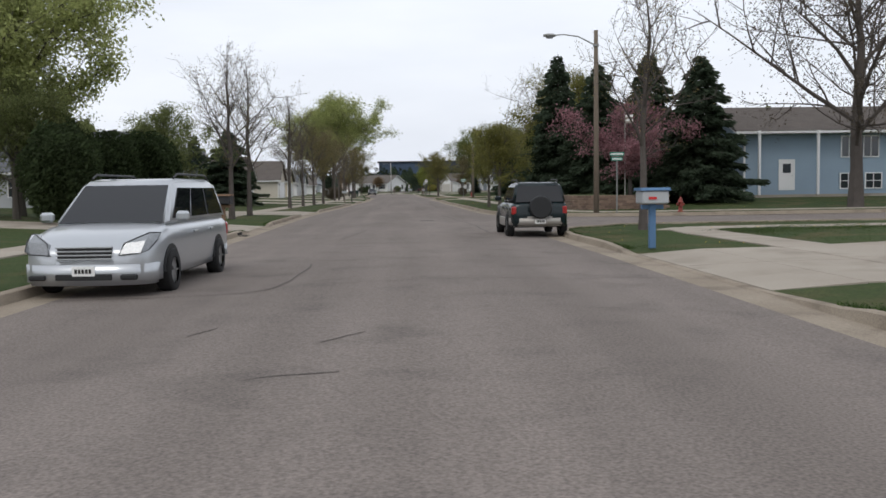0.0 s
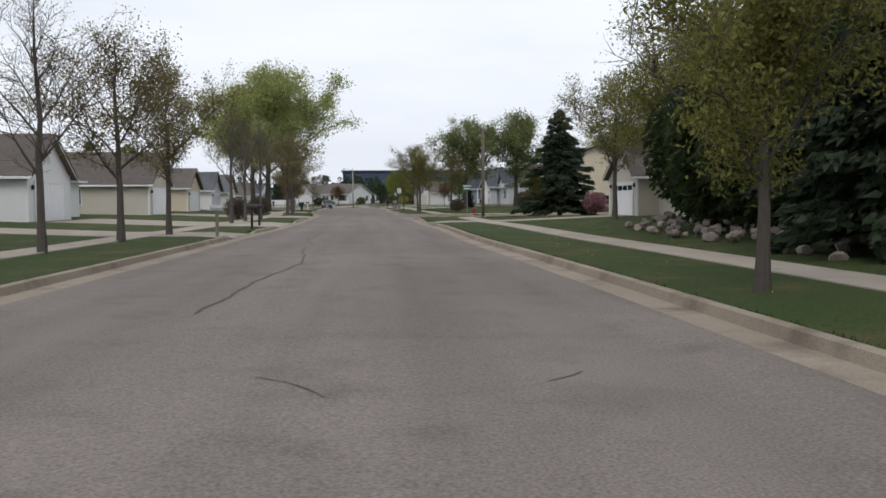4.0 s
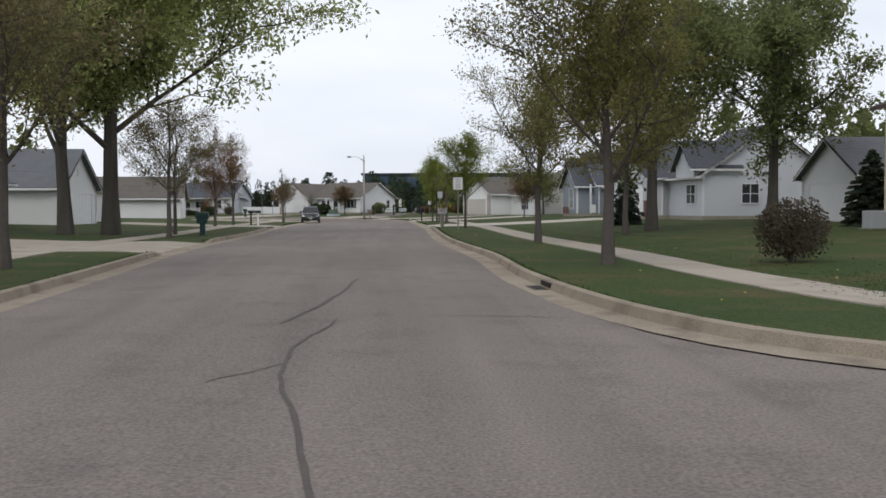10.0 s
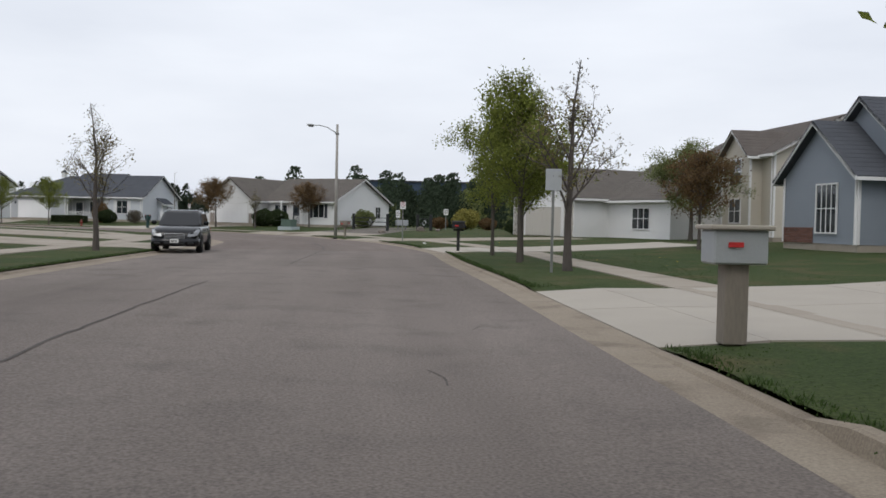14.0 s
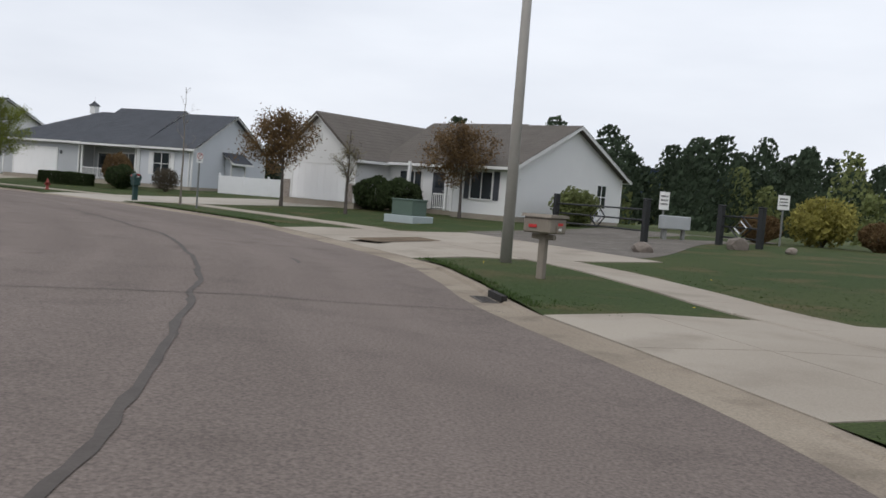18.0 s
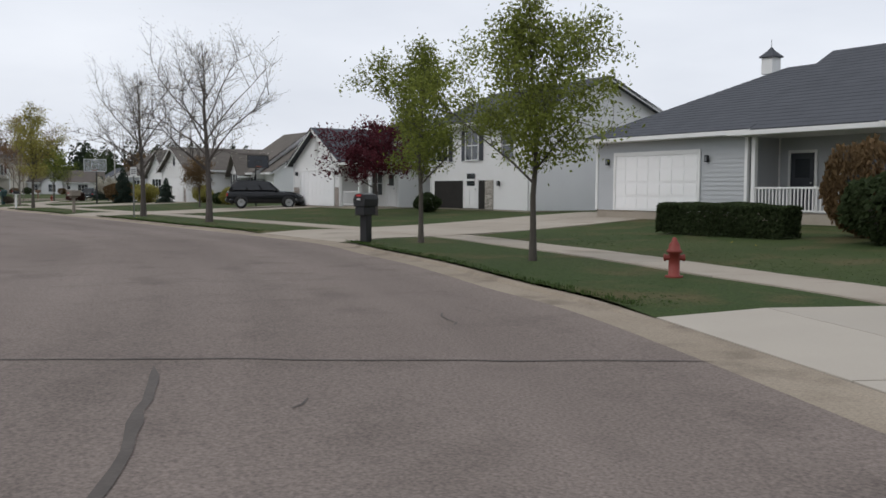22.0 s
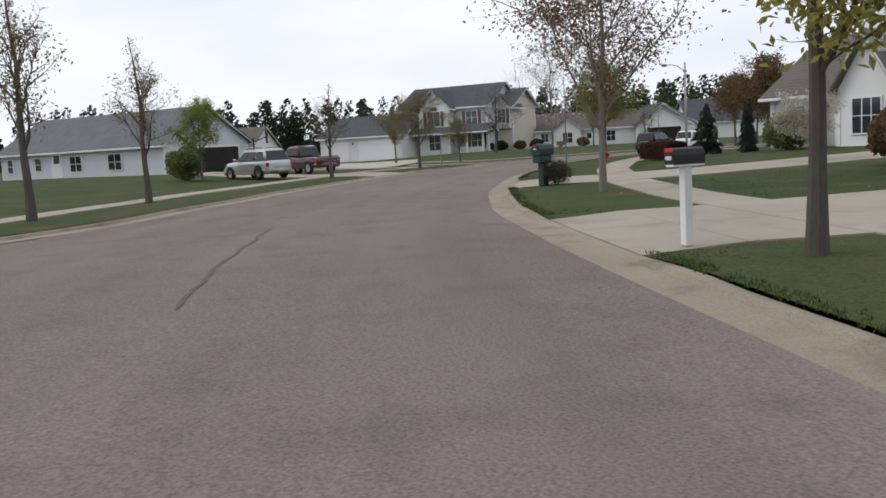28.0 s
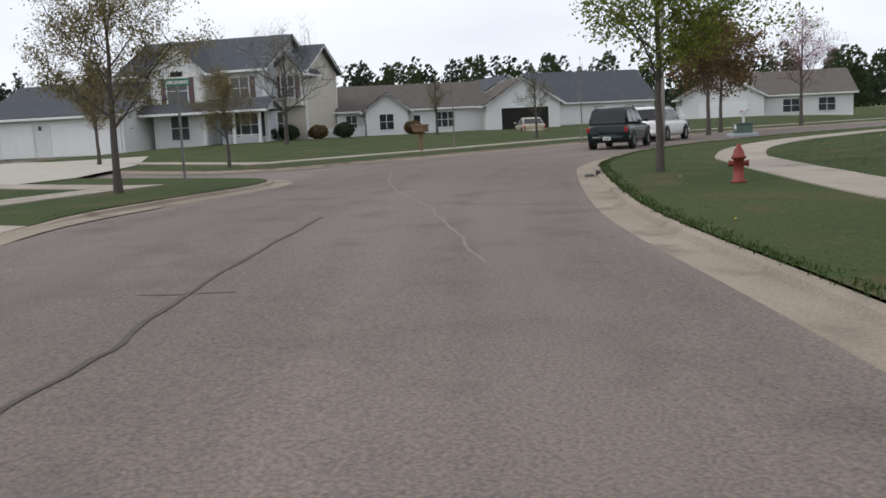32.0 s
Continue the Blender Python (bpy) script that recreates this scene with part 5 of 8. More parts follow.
def side_street(name, pts, label):
    """An outline of a side street's surface."""
    tagged(part_mesh(name, quads([(x, y, -0.012) for x, y in pts], [tuple(range(len(pts)))]), M["asphalt"]), label, "road", "", "structure")


side_street("road_side_1", [(-1.18, 26.02), (79.82, 26.58), (79.63, 53.58), (-1.3, 52.01)], "asphalt side street joining the main street")
side_street("road_side_2", [(-2.73, 121.88), (79.83, 120.85), (79.8, 148.79), (-2.67, 151.2)], "asphalt side street joining the main street")
side_street("road_side_3", [(-85.37, 296.52), (-85.24, 200.77), (-123.28, 200.16), (-122.73, 303.97)], "asphalt side street joining the curve")
side_street("road_side_4", [(-144.11, 314.04), (-201.03, 300.81), (-204.68, 325.42), (-168.35, 334.63), (-159.85, 329.35)], "asphalt side street joining the bend")

ISLANDS = {
    "r1": (1, [q for q in RIGHT if q[1] < 24] + [(0.1, 27.5), (2.0, 31.7), (6.3, 33.3), (29.8, 34.0), (74.8, 34.5)]),
    "r2": (1, [(74.7, 45.5), (29.7, 45.4), (8.7, 44.9), (3.9, 45.9), (1.3, 48.9), (0.1, 53.5)] + [q for q in RIGHT if 56.5 < q[1] < 112] + [(-1.25, 121), (-1.22, 126.9), (-0.9, 128.7), (0.0, 130.4), (1.7, 131.8), (6.3, 132.8), (30.4, 133.2), (74.8, 136)]),
    "r3": (1, [(74.8, 146.3), (30.4, 144.4), (8.3, 143.4), (3.0, 142.9), (0.2, 144), (-1.3, 147.4)] + [q for q in RIGHT if q[1] > 150]),
    "l1": (-1, [q for q in LEFT if q[0] > -89] + [(-91.5, 295.2), (-94.2, 293), (-95.6, 286.5), (-96.8, 268.4), (-98, 215.8)]),
    "l2": (-1, [(-114, 215.9), (-111.7, 268.2), (-110.6, 288), (-111.2, 294.6), (-113.2, 297.8)] + [q for q in LEFT if -142 < q[0] < -116] + [(-144.2, 313.0), (-148.6, 315.2), (-151.8, 318.2), (-154.6, 321.2), (-157, 322.2), (-159.6, 321.4), (-173.2, 315.6), (-196.6, 306)]),
    "l3": (-1, [(-198.3, 314.9), (-174.2, 320.2), (-166, 322.4), (-163.9, 325), (-165.2, 329.2)] + [q for q in LEFT if q[1] > 336]),
}
LINES = {k: smooth(v[1]) for k, v in ISLANDS.items()}
NORMS = {k: outward(LINES[k], ISLANDS[k][0]) for k in LINES}


def at(side, p, off=0.0):
    """A place beside the kerb nearest to p, off metres away from the road, and the outward direction."""
    best = min((k for k in LINES if k[0] == side), key=lambda k: ((LINES[k] - np.array(p)) ** 2).sum(1).min())
    i = nearest(LINES[best], p)
    return LINES[best][i] + NORMS[best][i] * off, NORMS[best][i], best, i


# driveways: side, kerb start, kerb end, how far in, skew of the far end, material
DRIVES = [("r", (0.2, 11.9), (0.1, 18.9), 16, 3, "concrete"), ("r", (-0.9, 112.1), (-1.1, 115.8), 13.5, 0, "concrete"), ("r", (-2.2, 204.6), (-2.3, 212.6), 18, 6, "concrete_new"), ("r", (-2.9, 235), (-3.6, 241.1), 15, 4, "concrete_new"), ("r", (-6.1, 254), (-8.6, 259.3), 14, -5, "concrete"), ("r", (-11.8, 267.7), (-18.5, 278), 7.5, 0, "concrete"), ("r", (-30.7, 289.5), (-37.6, 294.1), 17, -3, "concrete_new"), ("r", (-52.3, 300.6), (-58.4, 301.9), 18, 4, "concrete"), ("r", (-80.2, 305.2), (-85.7, 305.8), 17, 0, "concrete"), ("r", (-103, 308.1), (-108.5, 309.2), 17, 0, "concrete"), ("r", (-120.8, 312.6), (-126.1, 314.8), 17, 2, "concrete"), ("l", (-10.6, 33), (-10.7, 38.3), 13, 2, "concrete"), ("l", (-10.9, 52.8), (-10.9, 61.2), 13, 1, "concrete"), ("l", (-10.6, 91.3), (-10.4, 96.6), 13, 0, "concrete"), ("l", (-10.2, 106), (-10.2, 115.8), 13, 0, "concrete"), ("l", (-10.6, 133.4), (-10.7, 141.5), 13, 0, "concrete"), ("l", (-12.8, 166.2), (-13.2, 175), 13, 0, "concrete"), ("l", (-14.2, 206.4), (-14.4, 213), 13, 0, "concrete"), ("l", (-14.6, 232), (-14.7, 239), 12, 0, "concrete"), ("l", (-15.48, 244.78), (-19.31, 256.55), 12, 0, "concrete"), ("l", (-143.6, 312.9), (-148.4, 315.5), 17, 7, "concrete")]
drops = {k: np.ones(len(v)) for k, v in LINES.items()}
walks_cut = {k: np.zeros(len(v), bool) for k, v in LINES.items()}
for side, a, b, deep, skew, mat in DRIVES:
    pa, na, key, i = at(side, a)
    pb, nb, key2, j = at(side, b)
    if key != key2:
        continue
    i, j = sorted((i, j))
    drops[key][i:j + 1] = 0.12
    walks_cut[key][i:j + 1] = True
    for w in (1, 2):
        drops[key][max(i - w, 0)] = min(drops[key][max(i - w, 0)], 0.3 + 0.3 * w)
        drops[key][min(j + w, len(drops[key]) - 1)] = min(drops[key][min(j + w, len(drops[key]) - 1)], 0.3 + 0.3 * w)
    line, nrm = LINES[key][i:j + 1], NORMS[key][i:j + 1]
    along = (line[-1] - line[0]) / np.linalg.norm(line[-1] - line[0])
    d = tagged(new("driveway"), "pale concrete driveway crossing the verge from the street", "driveway", "driveways", "structure")
    cuts = [0.2, 1.6, 3.25] + [3.25 + (deep - 3.25) * k / 4 for k in range(1, 5)]
    side_w = np.linalg.norm(line[-1] - line[0])
    mid = (line[0] + line[-1]) / 2
    out = (nrm[0] + nrm[-1]) / np.linalg.norm(nrm[0] + nrm[-1])
    for c0, c1 in zip(cuts, cuts[1:]):
        for h in range(2):
            v = []
            for u, c in ((h / 2, c0), ((h + 1) / 2, c0), ((h + 1) / 2, c1), (h / 2, c1)):
                flare = 1 + 0.12 * max(0, 1 - c / 1.6)
                base = mid + along * (u - 0.5) * side_w * flare
                if c < 0.5:
                    k = i + int(round(u * (j - i)))
                    base = LINES[key][k]
                q = base + out * c + along * skew * (c / deep) ** 2
                e = 0.012
                v.append((q[0], q[1], (0.034 if c < 0.5 else lawn_z(c) + 0.022)))
            cen = sum((Vector(q) for q in v), Vector()) / 4
            v = [tuple(cen + (Vector(q) - cen) * 0.992) for q in v]
            me = quads(v + [(q[0], q[1], q[2] - 0.1) for q in v], [(0, 1, 2, 3), (4, 7, 6, 5), (0, 4, 5, 1), (1, 5, 6, 2), (2, 6, 7, 3), (3, 7, 4, 0)])
            bm = bmesh.new()
            bm.from_mesh(me)
            bmesh.ops.recalc_face_normals(bm, faces=bm.faces)
            bm.to_mesh(me)
            bm.free()
            part_mesh("slab", me, M[mat], d)

names_by = {"r1": "lawn_right_1", "r2": "lawn_right_2", "r3": "lawn_right_3", "l1": "lawn_left_1", "l2": "lawn_left_2", "l3": "lawn_left_3"}
OFFS = (0.19, 1.6, 3.2, 4.8, 9, 15, 22, 36, 48)
for k, line in LINES.items():
    nrm = NORMS[k]
    strip(line, nrm, OFFS, names_by[k], M["grass"], "mown spring lawn and verge with dandelions beside the street", walks_cut[k], drops[k])
    v, f = [], []
    prof = ((-0.5, 0.006, 0), (-0.02, 0.014, 0), (0.02, 0.15, 1), (0.06, 0.165, 1), (0.17, 0.165, 1), (0.2, 0.09, 1))
    m = len(prof)
    for p, q, h in zip(line, nrm, drops[k]):
        h = h * (1.0 if p[1] < 200 else 0.3 if p[0] > -100 else 0.45)
        for o, z, up in prof:
            v.append((p[0] + q[0] * o, p[1] + q[1] * o, z if not up else 0.018 + (z - 0.018) * h))
    for i in range(len(line) - 1):
        for j in range(m - 1):
            a = i * m + j
            f.append((a, a + 1, a + m + 1, a + m))
    me = quads(v, f)
    bm = bmesh.new()
    bm.from_mesh(me)
    bmesh.ops.recalc_face_normals(bm, faces=bm.faces)
    if sum(x.normal.z for x in bm.faces) < 0:
        bmesh.ops.reverse_faces(bm, faces=bm.faces)
    bm.to_mesh(me)
    bm.free()
    tagged(part_mesh("kerb_" + names_by[k], me, M["kerb"]), "weathered concrete kerb and gutter, dropped at the driveways", "kerb", "", "structure")


# ---------------------------------------------------------------- plants
grow("street_bare", tree_meshes(1, 8.5, 3.0, 2.1, 0.13, 7, 1800, 0.045, lean=0.9, limbs=14), "twig", "leaf_bud")
grow("street_bud", tree_meshes(2, 7.8, 3.2, 2.0, 0.14, 6, 14000, 0.062, lean=0.8, limbs=12), "twig", "leaf_bud")
grow("street_dense", tree_meshes(19, 8.0, 3.5, 1.8, 0.15, 7, 26000, 0.06, lean=0.8, limbs=15), "twig", "leaf_moss")
grow("street_green", tree_meshes(3, 6.6, 2.3, 1.7, 0.085, 6, 15000, 0.065, lean=0.9, limbs=13), "bark", "leaf_fresh")
grow("street_olive", tree_meshes(4, 5.8, 2.2, 1.4, 0.12, 6, 15000, 0.065, lean=0.9, limbs=14), "bark", "leaf_olive")
grow("big_pale", tree_meshes(5, 17, 7.6, 3.2, 0.34, 6, 52000, 0.15, lean=0.7, limbs=17), "bark", "leaf_pale")
grow("big_bare", tree_meshes(6, 10.5, 4.9, 2.3, 0.19, 8, 3500, 0.055, lean=0.9, limbs=17), "twig", "leaf_white")
grow("round_green", tree_meshes(7, 11, 4.8, 2.4, 0.24, 6, 24000, 0.12, lean=0.6, limbs=14), "bark", "leaf_green")
grow("red_crab", tree_meshes(8, 4.6, 2.3, 1.1, 0.1, 4, 9000, 0.09, lean=0.5), "twig", "leaf_red")
grow("pink_crab", tree_meshes(9, 5.5, 2.9, 1.2, 0.13, 4, 12000, 0.09, lean=0.5), "twig", "leaf_pink")
grow("pink_bud", tree_meshes(18, 8.4, 3.0, 2.2, 0.13, 6, 5000, 0.06, lean=0.9, limbs=13), "twig", "leaf_pink")
grow("bronze_maple", tree_meshes(10, 5.2, 2.0, 1.5, 0.09, 6, 8500, 0.08, lean=0.7, limbs=14), "twig", "leaf_bronze")
grow("yellow_tree", tree_meshes(11, 8.5, 2.7, 1.8, 0.11, 6, 8000, 0.085, lean=0.9, shape=1.3, limbs=13), "bark", "leaf_yellow")
grow("cone_bare", tree_meshes(12, 7.0, 1.9, 1.6, 0.13, 5, 1800, 0.06, lean=1.3, shape=1.5, limbs=14), "twig", "leaf_bud")
grow("rust_tree", tree_meshes(15, 8.6, 2.8, 1.3, 0.12, 7, 13000, 0.055, lean=1.1, limbs=16), "twig", "leaf_rust")
grow("tawny_tree", tree_meshes(16, 8.2, 4.2, 1.4, 0.1, 6, 12000, 0.062, lean=1.0, limbs=15), "bark_pale", "leaf_rust")
grow("big_olive", tree_meshes(17, 13, 5.6, 2.6, 0.24, 6, 34000, 0.11, lean=0.7, limbs=16), "bark", "leaf_olive")
grow("slim_bud", tree_meshes(30, 7.6, 2.7, 2.1, 0.07, 6, 3200, 0.05, lean=0.95, limbs=13), "bark_pale", "leaf_white")
grow("big_twiggy", tree_meshes(31, 15, 7.6, 2.4, 0.3, 7, 22000, 0.07, lean=0.8, limbs=18), "twig", "leaf_twig")
grow("white_crab", tree_meshes(13, 4.2, 2.0, 1.0, 0.1, 4, 9000, 0.08, lean=0.6), "twig", "leaf_white")
grow("sapling", tree_meshes(14, 5.5, 0.8, 2.2, 0.05, 2, 0, 0.05, lean=0.9, limbs=6), "bark_pale", "leaf_bud")
grow("spruce", spruce_meshes(20, 10, 3.0, 26000, 0.26), "bark", "needle")
grow("spruce_blue", spruce_meshes(21, 6, 2.1, 14000, 0.19), "bark", "needle_blue")
grow("thuja", shrub_meshes(22, 4.6, 6.5, 16000, 0.17), "bark", "leaf_dark")
grow("shrub_round", shrub_meshes(23, 1.5, 1.1, 3500, 0.07, True), "bark", "leaf_dark")
grow("shrub_bare", shrub_meshes(24, 1.6, 1.4, 5000, 0.045), "twig", "leaf_twig")
grow("shrub_yellow", shrub_meshes(25, 1.7, 1.3, 3000, 0.08), "twig", "leaf_yellow")
grow("shrub_pink", shrub_meshes(26, 2.4, 2.2, 4500, 0.09), "twig", "leaf_pink")
grow("shrub_bronze", shrub_meshes(27, 2.0, 1.4, 4500, 0.08, True), "twig", "leaf_bronze")
grow("shrub_green", shrub_meshes(28, 1.8, 1.5, 3500, 0.09), "twig", "leaf_green")

BARE, BUD, GREEN = "bare street tree with fine grey-brown twigs in the verge", "street tree with small brown opening buds in the verge", "young street tree with fresh yellow-green leaves in the verge"
# right verge and gardens, from the start onwards
for kind, x, y, s, lab in (
        ("street_bare", 2.8, 28.65, 1.0, BARE), ("street_olive", 1.1, 57, 1.0, "dense olive-green young tree in the verge"), ("street_olive", 1.3, 67.2, 0.95, "dense olive-green young tree in the verge"),
        ("big_bare", 8.2, 86.5, 1.15, "tall pale budding tree behind the verge trees"), ("pink_crab", 9.4, 57.4, 1.2, "pink-blossomed crab apple above the retaining wall"),
        ("big_twiggy", 20.45, 50.37, 1.25, "large spreading bare tree on a lawn"), ("street_bud", 9.57, 106.9, 1.15, BUD), ("street_bud", 14.6, 113.6, 1.2, BUD), ("street_bud", 13.6, 105.5, 1.1, BUD), ("big_olive", 11.2, 98.2, 0.85, "broad leafing olive-green tree behind the hedge"),
        ("street_olive", 8.3, 125.7, 0.62, "small thin tree beside a dark spruce"),
        ("street_dense", 0.5, 157.2, 1.0, BUD), ("street_dense", 0.9, 171, 0.92, BUD), ("round_green", 8.0, 180.4, 1.2, "leafing green tree on a lawn"), ("round_green", 15.6, 184, 1.3, "tall leafing green tree between houses"),
        ("big_pale", 30.43, 185.1, 0.75, "pale leafing tree behind the tan house"), ("round_green", 33.57, 178.79, 1.0, "green tree behind the houses"), ("street_bud", 5.7, 176.4, 1.0, BUD),
        ("street_green", -0.05, 197.7, 1.05, GREEN), ("bronze_maple", 9.2, 236, 0.95, "young maple with pinkish-brown leaves on a lawn"), ("round_green", 13.5, 250, 0.6, "olive tree between the houses"), ("street_green", -0.6, 226.5, 0.85, GREEN), ("cone_bare", -0.2, 220, 0.95, "narrow bare street tree in the verge"), ("street_green", -1.1, 231.4, 0.95, GREEN), ("street_green", -0.9, 225, 1.05, GREEN),
        ("bronze_maple", -24.63, 296.7, 1.1, "bronze-leaved young maple on the lawn by the garage"), ("bronze_maple", -14.11, 294.16, 1.0, "bronze-green young maple by the porch"), ("cone_bare", -19.6, 291.7, 0.66, "thin pale young tree on the lawn"),
        ("sapling", -11.13, 291.26, 0.5, "small bare sapling on the lawn"),
        ("sapling", -27.63, 290, 1.15, "thin bare sapling with wrapped trunk in the verge"), ("street_green", -43.64, 299, 0.87, GREEN), ("street_green", -49.9, 301.6, 0.87, GREEN),
        ("red_crab", -66.26, 313.43, 1.05, "dark red-leaved crab apple on a lawn"), ("big_bare", -67.8, 305.2, 0.8, "spreading bare street tree with upswept limbs"), ("big_bare", -77.5, 306.75, 0.76, "spreading bare street tree with upswept limbs"),
        ("bronze_maple", -89.3, 316.5, 0.72, "small budding tree on a lawn"), ("yellow_tree", -101.3, 309.5, 1.0, "upright tree with yellow-green spring leaves in the verge"), ("tawny_tree", -115.0, 313.2, 1.0, "spreading tree with sparse tawny spring leaves in the verge"),
        ("slim_bud", -129.6, 317.6, 0.85, "upright tree with sparse pale leaves in the verge"), ("street_green", -147.6, 328.4, 1.1, GREEN), ("sapling", -134.7, 320.3, 1.0, "slim budding tree in the verge"),
        ("bronze_maple", -168, 350.9, 1.35, "bronze-leaved tree beside the pavement"), ("pink_bud", -175.2, 367.2, 1.0, "pale pink flowering tree by the pavement"), ("bronze_maple", -171.6, 355.6, 1.3, "bronze-leaved tree beside the pavement"),
        ("white_crab", -119.6, 323.2, 0.6, "white-blossomed ornamental tree by a house"), ("round_green", -146, 346, 0.55, "olive tree behind the house"), ("bronze_maple", -144, 338, 1.2, "bronze-leaved tree behind the hedge"), ("street_green", -134.43, 337.44, 0.9, "narrow green tree on a lawn")):
    d = min(((LINES[k] - np.array((x, y))) ** 2).sum(1).min() for k in LINES) ** 0.5
    plant(kind, x, y, lab, "tree", s, (x * 37 + y * 11) % 360, lawn_z(d) - 0.03)
# left verge
for kind, x, y, s, lab in (
        ("big_pale", -23.82, 45.87, 0.86, "leafing tree over the corner of a garden"), ("round_green", -22.29, 41.88, 0.62, "rounded green tree in a front garden"), ("round_green", -22, 68, 0.72, "pale green leafing tree in a front garden"), ("street_bare", -13.5, 46.3, 1.1, BARE), ("street_bare", -13.7, 52.6, 1.1, BARE),
        ("street_bare", -13.9, 71.8, 1.1, BARE), ("street_bare", -13.8, 80, 0.95, BARE), ("street_bud", -13.6, 87.2, 1.0, BUD), ("street_bud", -13.3, 93.5, 0.95, BUD), ("street_bare", -13.7, 113, 0.95, BARE), ("street_bare", -13.6, 118.5, 0.9, BARE),
        ("street_bare", -13.4, 125.5, 1.0, BARE), ("street_bud", -13.6, 149.5, 1.1, BUD), ("street_bud", -13.8, 157.4, 1.1, BUD), ("big_pale", -21.4, 182.5, 1.05, "very tall spreading tree with pale green spring leaves"), ("big_pale", -19.6, 184, 1.25, "very tall spreading tree with pale green spring leaves"), ("street_bud", -15.6, 180, 0.9, BUD),
        ("street_bare", -16.54, 185, 0.8, BARE), ("rust_tree", -18.83, 207, 0.95, "rust-budded bushy tree in the verge"), ("rust_tree", -18.5, 212.9, 0.95, "rust-budded bushy tree in the verge"), ("cone_bare", -16.3, 228.5, 0.85, GREEN),
        ("cone_bare", -119.5, 298.3, 1.05, "conical bare street tree in the verge"), ("street_green", -145.4, 302.9, 0.75, "small pale green tree by a shrub"), ("cone_bare", -126.5, 301, 0.9, "conical bare street tree in the verge"), ("cone_bare", -142.9, 309.8, 0.8, "slim bare street tree in the verge"),
        ("street_bud", -155.1, 317.7, 0.72, "upright tree with olive-brown leaves at the street corner"), ("street_bud", -181.3, 321.5, 0.72, "bushy bronze-green tree before the garages"),  ("street_bud", -166.9, 324, 0.52, "bronze-green tree before the two-storey house"), ("big_bare", -188.2, 334.2, 0.72, "pale birch-like tree before the house"), ("cone_bare", -191.7, 347.3, 0.75, "slim bare tree before the low house"),
        ("sapling", -172.5, 337.5, 0.9, "thin bare sapling in the verge"), ("sapling", -171.5, 345, 0.9, "thin bare sapling in the verge"), ("cone_bare", -179.53, 347.7, 0.7, "slim bare tree in a front garden"), ("cone_bare", -86.74, 286.5, 1.1, "bare tree at the side street corner"), ("cone_bare", -164.86, 280.53, 1.2, "bare tree beyond the side street")):
    d = min(((LINES[k] - np.array((x, y))) ** 2).sum(1).min() for k in LINES) ** 0.5
    plant(kind, x, y, lab, "tree", s, (x * 53 + y * 7) % 360, lawn_z(d) - 0.03)
# spruces and dark hedges
for kind, x, y, s, w in (("spruce", 7.6, 74, 1.2, 1.0), ("spruce", 9.8, 68.8, 1.05, 1.15), ("spruce", 12.5, 64.8, 1.05, 1.2), ("spruce", 14.2, 58.4, 0.95, 1.3), ("spruce", 16.73, 68.98, 0.9, 1.0), ("spruce_blue", -24.19, 84.79, 1.05, 1.0), ("spruce", -20.2, 80, 0.66, 1.7), ("spruce", 10.1, 125.6, 0.86, 1.25), ("spruce_blue", 9.5, 191.5, 0.62, 0.85), ("spruce", 17.2, 176.6, 0.36, 1.3), ("spruce_blue", -109.84, 320.28, 0.55, 0.8), ("spruce_blue", -139.6, 331.0, 0.5, 0.85), ("spruce_blue", -103.15, 321, 0.36, 1.0), ("spruce_blue", -136.7, 331.9, 0.5, 0.38), ("spruce_blue", -136.2, 331.3, 0.47, 0.38)):
    d = min(((LINES[k] - np.array((x, y))) ** 2).sum(1).min() for k in LINES) ** 0.5
    plant(kind, x, y, "dark green spruce with drooping boughs to the ground", "spruce tree", s, x * 31 % 360, lawn_z(d) - 0.03, w, name="spruce_tree")
for x, y, s in ((8.1, 77, 1.0), (8.2, 81.2, 1.1), (8.5, 85.6, 1.1), (9.0, 89.8, 1.05), (10.6, 93.6, 0.85), (-18.75, 37.62, 0.62), (-20.28, 42.61, 0.72), (-19.7, 46.62, 0.66), (-19.29, 51.44, 0.7), (-19.91, 56.3, 0.7)):
    plant("thuja", x, y, "tall dense dark green hedge shrub", "hedge", s, x * 77 % 360, 0.3, name="hedge_shrub")
plant("big_olive", 10.6, 82, "tall leafing tree behind the hedge", "tree", 0.95, 40, 0.3)
